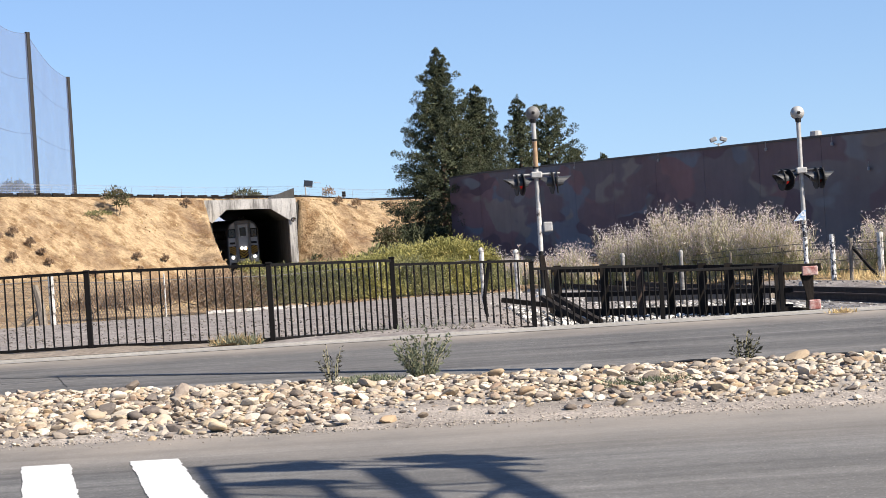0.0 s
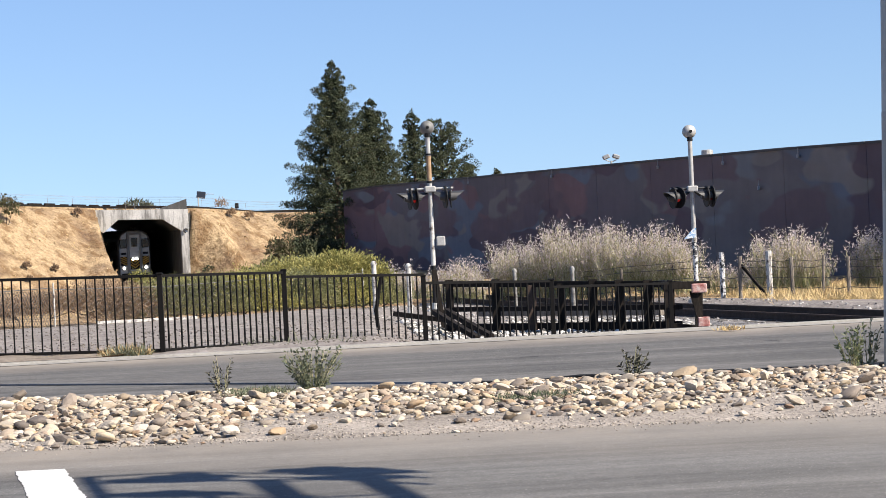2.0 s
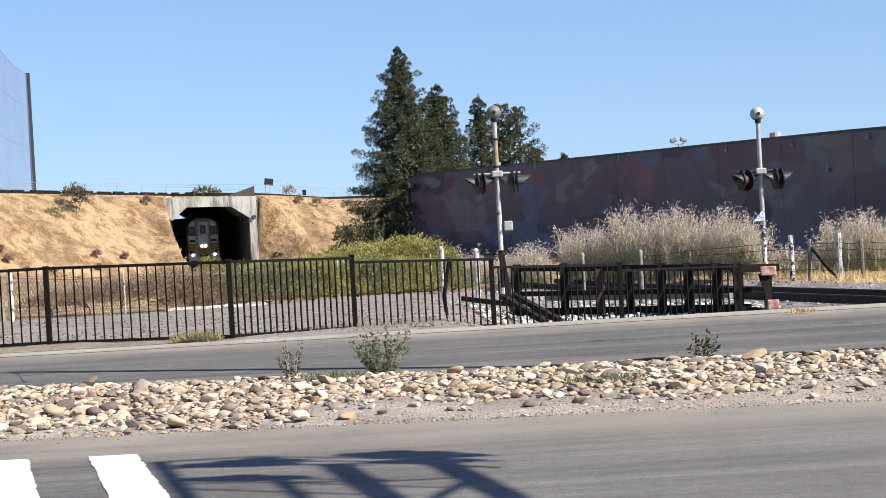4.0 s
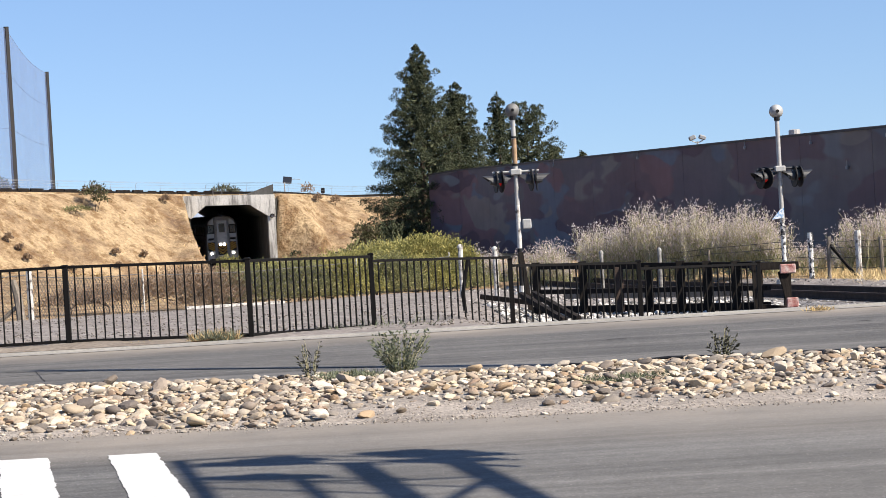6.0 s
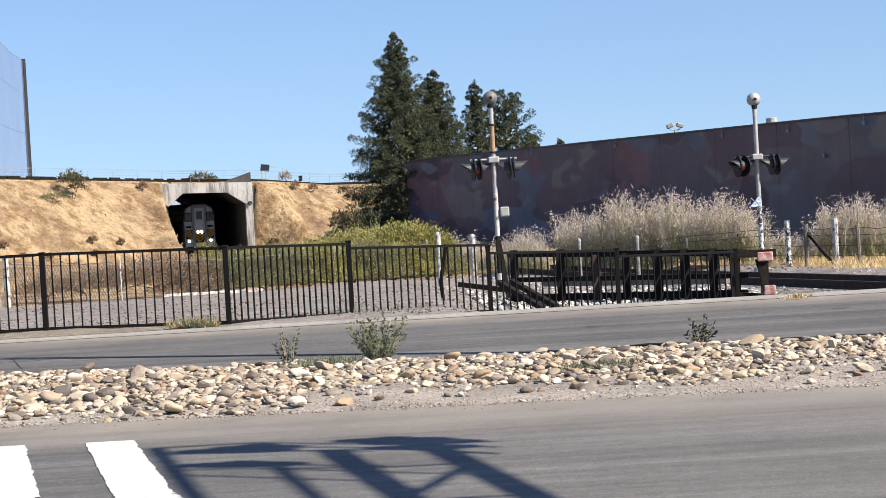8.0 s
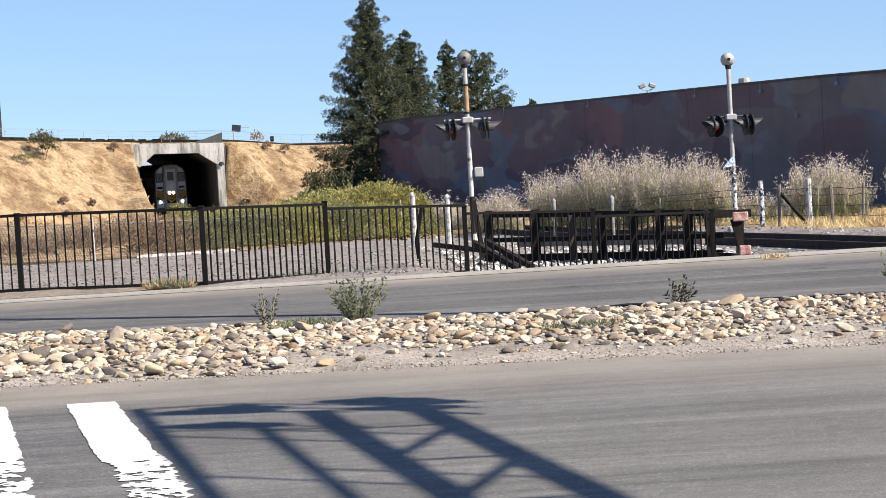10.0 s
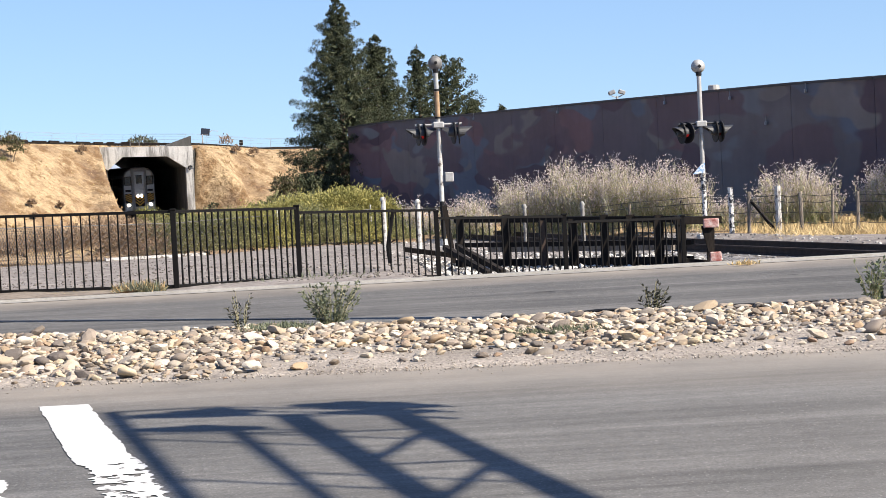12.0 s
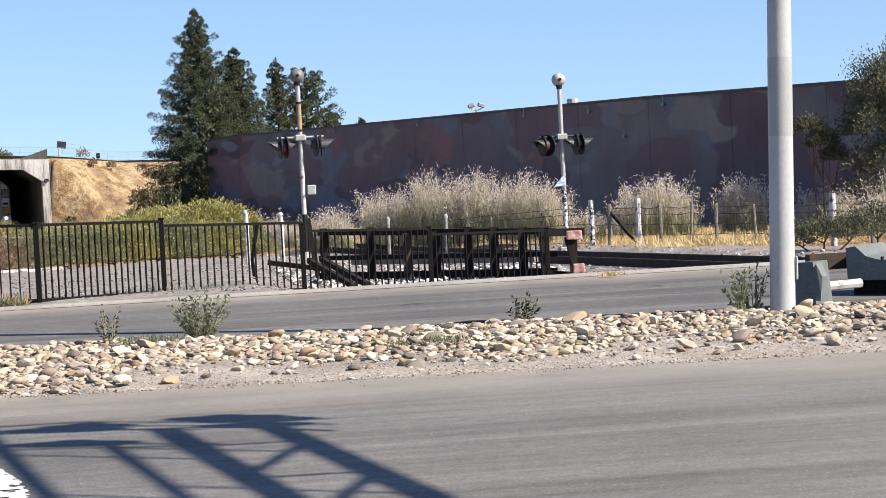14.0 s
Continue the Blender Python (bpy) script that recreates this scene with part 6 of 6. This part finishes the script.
bush("olive_bush", 18.6, 56.5, [(0, 0, 1.9, 0.35, 0.35, 0.5), (0.2, 0, 1.0, 0.8, 0.6, 0.8)], 600, 0.15, M_OLIVE, "olive-green sapling by the fence", "tree", 103)
bush("green_weed", 15.2, 45.0, [(0, 0, 0.4, 0.9, 0.6, 0.6), (0.9, 0, 0.5, 0.8, 0.6, 0.7)], 4200, 0.08, M_OLIVE, "dusty olive scrub beside the track", "weed", 105)
bush("green_weed", 13.3, 43.0, [(0, 0, 0.3, 0.7, 0.5, 0.45), (0.7, 0, 0.3, 0.6, 0.5, 0.5), (-0.6, 0, 0.2, 0.4, 0.4, 0.4)], 4200, 0.075, M_OLIVE, "dusty green weeds beside the track", "weed", 104)


# ---------------------------------------------------------------- roadside weeds on the median
def median_plant(x, y, h, w, stalks, leaf, mat, label, seed):
    rng = np.random.default_rng(seed)
    z = median_z(x, y)
    t = thing("roadside_weed", label, "weed", "weeds on the median", pose(x, y, z))
    st = Mesh()
    P, D = [], []
    for i in range(stalks):
        a = rng.uniform(0, 6.28)
        r = w * rng.uniform(0.1, 0.5)
        hh = h * rng.uniform(0.55, 1.0) * (1 - 0.35 * (r / w))
        p0 = np.array([math.cos(a) * 0.03, math.sin(a) * 0.03, -0.02])
        p1 = np.array([math.cos(a) * r * 0.55, math.sin(a) * r * 0.55, hh * 0.55])
        p2 = np.array([math.cos(a) * r, math.sin(a) * r, hh])
        st.tube([p0, p1, p2], (0.0045, 0.0035, 0.0015), 4, False)
        for k in range(int(26 * leaf[1])):
            s = rng.uniform(0.12, 1.0)
            c = (1 - s) ** 2 * p0 + 2 * s * (1 - s) * p1 + s * s * p2
            P.append(c)
            D.append((math.cos(a) * 0.4 + rng.normal() * 0.7, math.sin(a) * 0.4 + rng.normal() * 0.7, 0.55 + rng.normal() * 0.4))
    part("branchwork", st, M_DRYSTEM, t)
    n = len(P)
    part("foliage", blades("leaves", P, D, rng.uniform(0.6, 1.4, n) * leaf[0], rng.uniform(0.3, 0.5, n) * leaf[0], mat, rng), mat, t)


median_plant(-1.02, 17.55, 0.40, 0.24, 9, (0.035, 0.7), M_WEED_DARK, "thin dark spindly weed among the river stones", 1)
median_plant(-0.24, 17.75, 0.50, 0.58, 44, (0.042, 1.0), M_WEED, "bushy dusty grey-green weed among the river stones", 2)
median_plant(2.52, 17.45, 0.36, 0.30, 13, (0.045, 0.6), M_WEED_DARK, "dark spiky weed among the river stones", 3)
median_plant(4.34, 17.0, 0.42, 0.34, 14, (0.045, 0.7), M_FRESH, "fresh green weed beside the street pole", 4)
median_plant(4.50, 17.1, 0.5, 0.3, 12, (0.04, 0.7), M_WEED, "dusty green weed beside the street pole", 5)
median_plant(-3.62, 15.9, 0.12, 0.2, 10, (0.035, 1.0), M_BRUSH, "small reddish dried weed among the stones", 6)


def low_grass(name, x0, x1, y0, y1, n, h, mat, label, z_of, seed, group=""):
    rng = np.random.default_rng(seed)
    P = np.stack([rng.uniform(x0, x1, n), rng.uniform(y0, y1, n), np.zeros(n)], 1)
    cx, cy = (x0 + x1) / 2, (y0 + y1) / 2
    P[:, 0] = cx + (P[:, 0] - cx) * rng.random(n) ** 0.4
    P[:, 2] = [z_of(a, b) for a, b in P[:, :2]]
    D = rng.normal(size=(n, 3)) * (0.6, 0.6, 0.3) + (0, 0, 0.8)
    tagged(new(name, blades(name, P, D, rng.uniform(0.5, 1.3, n) * h, rng.uniform(0.006, 0.014, n) * (h / 0.08) ** 0.3, mat, rng)), label, "grass", group, "stuff")


low_grass("green_ground_cover", -1.05, -0.35, 17.3, 17.7, 900, 0.07, M_WEED, "low green ground cover between the stones", median_z, 1)
low_grass("green_ground_cover", 1.05, 2.0, 15.95, 16.3, 700, 0.06, M_WEED, "low green ground cover between the stones", median_z, 2)
low_grass("fence_grass", -3.1, -2.35, 25.9, 26.3, 420, 0.17, M_TUFT, "yellowed grass tuft at the foot of the fence", ground_z, 3)
low_grass("fence_grass", -3.0, -2.4, 25.85, 26.2, 620, 0.17, M_WEED, "green grass tuft at the foot of the fence", ground_z, 4)
low_grass("fence_grass", -6.5, -2.4, 25.75, 26.4, 1600, 0.07, M_STRAWBLADE, "thin straw along the foot of the fence", ground_z, 5)
low_grass("fence_grass", -1.6, 0.4, 26.6, 28.6, 110, 0.16, M_WEED, "sparse dusty weeds behind the fence", ground_z, 6)
low_grass("straw_clump", 4.6, 5.0, 24.6, 24.75, 160, 0.08, M_STRAWBLADE, "clump of dry straw on the gutter", lambda x, y: 0.01, 7)
low_grass("dry_turf", 5.4, 7.2, 16.0, 17.6, 1500, 0.05, M_STRAWBLADE, "yellowed turf on the median end", median_z, 8)
for i, (a, b, c, d, n) in enumerate(((10.5, 24, 57.5, 66, 8000), (3, 12, 66, 78, 2200), (-18, -4, 66, 90, 1200), (17, 27, 48, 58, 3600), (10.8, 17.5, 50.5, 57.5, 7000))):
    low_grass("dry_grass", a, b, c, d, n, 0.34, M_STRAWBLADE, "tall golden dry grass in the field", ground_z, 20 + i, "dry grass in the fields")

rng = np.random.default_rng(31)
P = []
for k in range(6000):
    x, y = rng.uniform(-46, 6), rng.uniform(138, 196)
    if noise.noise(Vector((x * 0.22, y * 0.22, 1.0))) + 0.3 * rng.normal() > 0.05:
        z = ground_z(x, y)
        if z > track_z(y) + 0.3:
            P.append((x, y, z - 0.03))
P = np.array(P)
tagged(new("slope_tufts", blades("slope_tufts", P, rng.normal(size=P.shape) * (0.7, 0.7, 0.2) + (0, 0, 0.6), rng.uniform(0.12, 0.3, len(P)), rng.uniform(0.10, 0.22, len(P)), M_TUFT, rng)), "scattered dry grass tufts on the embankment slope", "grass", kind="stuff")

# far hazy hills
for i, (d, h0, h1, x0, x1, sd) in enumerate(((3000, 12, 20, -1500, 1800, 1.0), (4000, 20, 34, -2200, 2400, 7.0))):
    vs, fs = [], []
    xs = steps(x0, x1, 30) + [x1]
    for x in xs:
        z = h0 + (h1 - h0) * (0.5 + 0.5 * noise.noise(Vector((x * 0.0021, sd, 0.2)))) + 4 * noise.noise(Vector((x * 0.011, sd, 2)))
        vs += [(x, d, -60), (x, d + 20, z), (x, d + 300, -60)]
    n = len(xs)
    fs = [f for k in range(n - 1) for f in ((3 * k, 3 * k + 3, 3 * k + 4, 3 * k + 1), (3 * k + 1, 3 * k + 4, 3 * k + 5, 3 * k + 2))]
    tagged(new("backdrop", raw_data("backdrop", vs, fs, M_HAZE, True)), "distant blue hazy hills on the horizon", "hills", kind="structure")


# ---------------------------------------------------------------- the train at the underpass mouth
TRAIN_Y = 191.0


def car_outline():
    """Across a double-deck car: straight sides and a rounded roof."""
    half = [(1.50, 0.55), (1.525, 0.75), (1.525, 3.75), (1.46, 4.15), (1.26, 4.52), (0.90, 4.76), (0.45, 4.89), (0.0, 4.93)]
    return half + [(-x, z) for x, z in reversed(half[:-1])]


def rail_car(label, cab, m):
    c = thing("rail_car", label, "train car", "cars of the train", m)
    L = 25.7
    out = car_outline()
    n = len(out)
    ms = Mesh()
    rings = [(0.0, 0.90 if cab else 0.97), (0.12, 0.965 if cab else 0.99), (0.4, 1.0), (L - 0.4, 1.0), (L, 0.97)]
    vs = []
    for y, s in rings:
        vs += [(x * s, y, 0.55 + (z - 0.55) * (1 - (1 - s) * 0.35)) for x, z in out]
    fs = [(r * n + i, r * n + (i + 1) % n, (r + 1) * n + (i + 1) % n, (r + 1) * n + i) for r in range(len(rings) - 1) for i in range(n)]
    fs += [tuple(range(n - 1, -1, -1)), tuple(range((len(rings) - 1) * n, len(rings) * n))]
    part("body", ms.add(vs, fs), M_SILVER, c, "ribbed stainless steel double-deck body")
    part("roof", Mesh().add([(x * 1.004, y, z + 0.012) for y in (0.5, L - 0.5) for x, z in out[3:-3]], [(i, i + 1, n - 6 + i + 1, n - 6 + i) for i in range(n - 7)]), M_ROOF_GREY, c, "grey rounded roof")
    for sx in (-1, 1):
        X = sx * 1.532
        for z0, h in ((0.98, 0.05), (2.62, 0.05), (3.02, 0.04), (3.96, 0.05)):
            part("trim", Mesh().box(X, L / 2, z0, 0.02, L - 1.2, h), M_TRAIN_GREY, c)
        part("side_panel", Mesh().box(X - sx * 0.004, L / 2, 1.8, 0.012, L - 1.0, 1.5), M_SILVER_FLAT, c, "corrugated steel lower side")
        y = 1.3
        k = 0
        while y < L - 1.6:
            w = part("window", Mesh().box(X, y + 0.45, 3.48, 0.03, 0.95, 0.72, 0.03), M_GLASS_DARK, c, "dark tinted window")
            part("frame", Mesh().box(X - sx * 0.004, y + 0.45, 3.48, 0.026, 1.05, 0.82, 0.03), M_BLACK, w)
            y += 1.22 if k % 7 else 1.7
            k += 1
        for y in (4.2, 5.4, 9.2, 10.3, 11.4, 14.8, 16.0, 19.4, 20.6):
            part("window", Mesh().box(X, y, 1.75, 0.03, 0.85, 0.78, 0.03), M_GLASS_DARK, c, "dark tinted window")
        for y in (7.4, 17.7):
            d = part("door", Mesh().box(X, y, 1.62, 0.035, 1.35, 1.98, 0.03), M_TRAIN_GREY, c, "grey double door")
            for o in (-0.33, 0.33):
                part("pane", Mesh().box(X + sx * 0.012, y + o, 1.95, 0.02, 0.34, 0.9, 0.02), M_GLASS_DARK, d)
    for y in (3.2, L - 3.2):
        b = part("bogie", Mesh().box(0, y, 0.42, 2.4, 2.9, 0.34, 0.05), M_BLACK, c, "black wheel truck")
        for o in (-1.1, 1.1):
            for sx in (-1, 1):
                part("wheel", Mesh().tube([(sx * 0.68, y + o, 0.46), (sx * 0.82, y + o, 0.46)], 0.455, 18), M_RUST, b)
    part("underframe", Mesh().box(0, L / 2, 0.5, 2.5, L - 8.5, 0.5, 0.04), M_BLACK, c)
    part("coupler", Mesh().box(0, -0.18, 0.72, 0.3, 0.5, 0.3, 0.05), M_BLACK, c)
    if not cab:
        part("gangway", Mesh().box(0, -0.1, 2.2, 1.2, 0.3, 2.3, 0.05), M_BLACK, c)
        return c
    F = -0.02
    part("apron", Mesh().box(0, F - 0.02, 0.62, 2.5, 0.14, 0.5, 0.04), M_BLACK, c, "black plough under the nose")
    part("nose_frame", Mesh().box(0, F - 0.06, 2.85, 1.42, 0.20, 3.95, 0.05), M_TRAIN_GREY, c, "raised grey door surround")
    d = part("door", Mesh().box(0, F - 0.17, 2.75, 0.98, 0.06, 3.45, 0.03), M_SILVER, c, "silver end door")
    part("pane", Mesh().box(0, F - 0.205, 3.75, 0.58, 0.03, 0.82, 0.05), M_GLASS_DARK, d, "dark door window")
    part("handle", Mesh().tube([(0.36, F - 0.24, 2.5), (0.36, F - 0.24, 2.9)], 0.02, 6), M_ALU, d)
    for sx in (-1, 1):
        w = part("windscreen", Mesh().box(sx * 1.02, F + 0.005, 3.64, 0.56, 0.06, 0.74, 0.06), M_GLASS_DARK, c, "dark windscreen")
        part("frame", Mesh().box(sx * 1.02, F + 0.02, 3.64, 0.66, 0.06, 0.84, 0.06), M_BLACK, w)
        part("wiper", Mesh().tube([(sx * 1.15, F - 0.05, 4.05), (sx * 0.95, F - 0.05, 3.5)], 0.014, 5), M_BLACK, w)
        p = part("hazard_panel", Mesh().box(sx * 1.02, F + 0.0, 2.02, 0.62, 0.07, 0.84, 0.01), M_BLACK, c, "black panel with yellow stripes")
        for k in range(4):
            z0 = 1.64 + 0.2 * k
            a, b = (sx * 0.73, z0), (sx * 1.31, z0 + 0.30)
            zt = 2.42
            q = 1.0 if b[1] <= zt else (zt - a[1]) / (b[1] - a[1])
            b = (a[0] + (b[0] - a[0]) * q, a[1] + (b[1] - a[1]) * q)
            part("stripe", Mesh().bar((a[0], F - 0.045, a[1]), (b[0], F - 0.045, b[1]), 0.02, 0.095), M_YELLOW, p)
        part("ditch_light", Mesh().tube([(sx * 1.02, F - 0.02, 1.38), (sx * 1.02, F - 0.09, 1.38)], 0.12, 14), M_HEADLIGHT, c, "round lit lamp")
        part("lamp_box", Mesh().box(sx * 1.02, F + 0.02, 1.38, 0.56, 0.08, 0.3, 0.03), M_ALU, c)
        part("number_plate", Mesh().box(sx * 1.02, F + 0.01, 2.72, 0.52, 0.05, 0.2, 0.01), M_BLACK, c)
        part("grab_iron", Mesh().tube([(sx * 1.38, F - 0.08, 1.2), (sx * 1.40, F - 0.1, 1.9), (sx * 1.38, F - 0.08, 2.6)], 0.02, 6), M_ALU, c)
    p = part("nose_chevron", Mesh().box(0, F - 0.215, 1.75, 0.86, 0.03, 1.05, 0.01), M_BLACK, c, "black panel with yellow chevrons")
    for z0 in (1.35, 1.62, 1.89):
        for sx in (-1, 1):
            part("stripe", Mesh().bar((0, F - 0.238, z0), (sx * 0.40, F - 0.238, z0 + 0.34), 0.02, 0.11), M_YELLOW, p)
    for sx in (-1, 1):
        part("headlight", Mesh().tube([(sx * 0.17, F - 0.22, 2.2), (sx * 0.17, F - 0.28, 2.2)], 0.13, 14), M_HEADLIGHT, c, "round lit headlight")
    part("horn", Mesh().box(0, 0.6, 5.0, 0.7, 0.5, 0.14, 0.04).tube([(-0.2, 0.3, 5.1), (-0.2, 0.75, 5.1)], (0.09, 0.03), 8).tube([(0.2, 0.3, 5.1), (0.2, 0.75, 5.1)], (0.09, 0.03), 8), M_BLACK, c, "black roof horns")
    return c


def on_track(y):
    q = y + 25.7
    dz = (track_z(q) - track_z(y)) / 26.0
    return Matrix.Translation((track_x(y), y, track_z(y))) @ Matrix.Rotation(math.atan(0.19), 4, "Z") @ Matrix.Rotation(math.atan(dz), 4, "X")


rail_car("stainless steel double-deck cab car with yellow-striped nose and lit headlights", True, on_track(TRAIN_Y))
coach = rail_car("stainless steel double-deck coach behind the cab car", False, on_track(TRAIN_Y + 25.6))
copy_thing(coach, on_track(TRAIN_Y + 51.2))


# ---------------------------------------------------------------- river stones of the median, last
def stone_spots():
    rnd = random.Random(21)
    grid, out = {}, []
    tries = 0
    while len(out) < 10500 and tries < 80000:
        tries += 1
        x = rnd.uniform(-6.6, 7.2)
        a, b = median_low(x), median_high(x)
        k = rnd.random()
        y = a + (b - a) * k
        clump = noise.noise(Vector((x * 0.7, y * 0.9, 4.0)))
        thin = 0.06 if k < 0.12 else (0.45 if k < 0.28 else 1.0)
        if x > -0.8:
            thin *= min(1, max(0.05, (k - 0.27) * 2.6 + clump * 0.9))
        else:
            thin *= min(1, 0.9 + clump * 0.9)
        thin *= lerp(x, (2.2, 4.4, 5.4), (1.0, 0.5, 0.16))
        if abs(x - 4.71) < 0.17 and abs(y - 16.95) < 0.17 or rnd.random() > thin or k > 0.985:
            continue
        r = min(0.088, max(0.014, rnd.lognormvariate(-3.55, 0.45)))
        key = (int(x / 0.25), int(y / 0.25))
        near = [s for i in (-1, 0, 1) for j in (-1, 0, 1) for s in grid.get((key[0] + i, key[1] + j), ())]
        if any(math.hypot(x - s[0], y - s[1]) < 0.64 * (r + s[3]) for s in near):
            continue
        s = (x, y, median_z(x, y) + r * rnd.uniform(0.05, 0.65), r)
        grid.setdefault(key, []).append(s)
        out.append(s)
    return out


def stone_mesh(seed):
    rng = np.random.default_rng(seed)
    bm = bmesh.new()
    bmesh.ops.create_icosphere(bm, subdivisions=2, radius=1.0)
    for v in bm.verts:
        w = Vector((v.co.x, v.co.y, v.co.z))
        v.co *= 1.06 + 0.34 * noise.noise(w * 0.9 + Vector((seed * 3.7, 0, 0))) + 0.10 * noise.noise(w * 2.2 + Vector((0, seed, 0)))
    for k in range(7):
        d = Vector(rng.normal(size=3).tolist()).normalized()
        lim = rng.uniform(0.55, 0.85)
        for v in bm.verts:
            over = v.co.dot(d) - lim
            if over > 0:
                v.co -= d * over * 0.92
    bmesh.ops.scale(bm, vec=(rng.uniform(1.0, 1.5), rng.uniform(0.8, 1.05), rng.uniform(0.38, 0.66)), verts=bm.verts)
    me = bpy.data.meshes.new("stone")
    bm.to_mesh(me)
    bm.free()
    me.polygons.foreach_set("use_smooth", [seed % 3 == 0] * len(me.polygons))
    me.materials.append(M_STONE)
    return me


spots = stone_spots()
front = sorted(spots, key=lambda s: -s[3] + 0.03 * abs(s[0] - 0.5) * 0.2)[:300]
chosen = set(front)
kinds = [stone_mesh(i) for i in range(9)]
rnd = random.Random(77)
for x, y, z, r in front:
    o = part("stone", kinds[rnd.randrange(9)], M_STONE, median)
    o.matrix_basis = pose(x, y, z, rnd.uniform(-24, 24), rnd.uniform(-24, 24), rnd.uniform(0, 360)) @ Matrix.Diagonal((r, r, r, 1))
# the many others, one mesh
vs, fs, n = [], [], 0
base = []
for me in kinds:
    co = np.empty(len(me.vertices) * 3, np.float32)
    me.vertices.foreach_get("co", co)
    base.append((co.reshape(-1, 3).astype(float), np.array([list(p.vertices) for p in me.polygons])))
for s in spots:
    if s in chosen:
        continue
    x, y, z, r = s
    v, f = base[rnd.randrange(9)]
    m = np.array(pose(0, 0, 0, rnd.uniform(-24, 24), rnd.uniform(-24, 24), rnd.uniform(0, 360)).to_3x3()) * r
    vs.append(v @ m.T + (x, y, z))
    fs.append(f + n)
    n += len(v)
ob = part("stone_bed", raw_data("stone_bed", np.concatenate(vs).tolist(), np.concatenate(fs).tolist(), M_STONE_BED, False), M_STONE_BED, median, "many rounded cream, tan and grey river stones")
ob["kind"] = "stuff"
# grit between the stones
rnd = random.Random(9)
grit = []
for i in range(5200):
    x = rnd.uniform(-6.5, 6.5)
    a, b = median_low(x), median_high(x)
    y = a + (b - a) * (rnd.random() ** 1.6) - 0.03
    grit.append((x, y, median_z(x, y) + 0.006, rnd.uniform(0.004, 0.011)))
for i in range(900):
    x = rnd.uniform(-6.5, 6.5)
    y = median_low(x) + rnd.gauss(0.0, 0.16)
    grit.append((x, y, median_z(x, y) + 0.003, rnd.uniform(0.003, 0.007)))
M_GRIT = varied("dirt_grit", [(0.0, (0.20, 0.172, 0.146)), (0.5, (0.28, 0.245, 0.208)), (1.0, (0.40, 0.36, 0.315))], True)
ob = part("grit", stone_batch("grit", grit, M_GRIT, 12, 0.7), M_GRIT, median, "small loose grit between the stones")
ob["kind"] = "stuff"
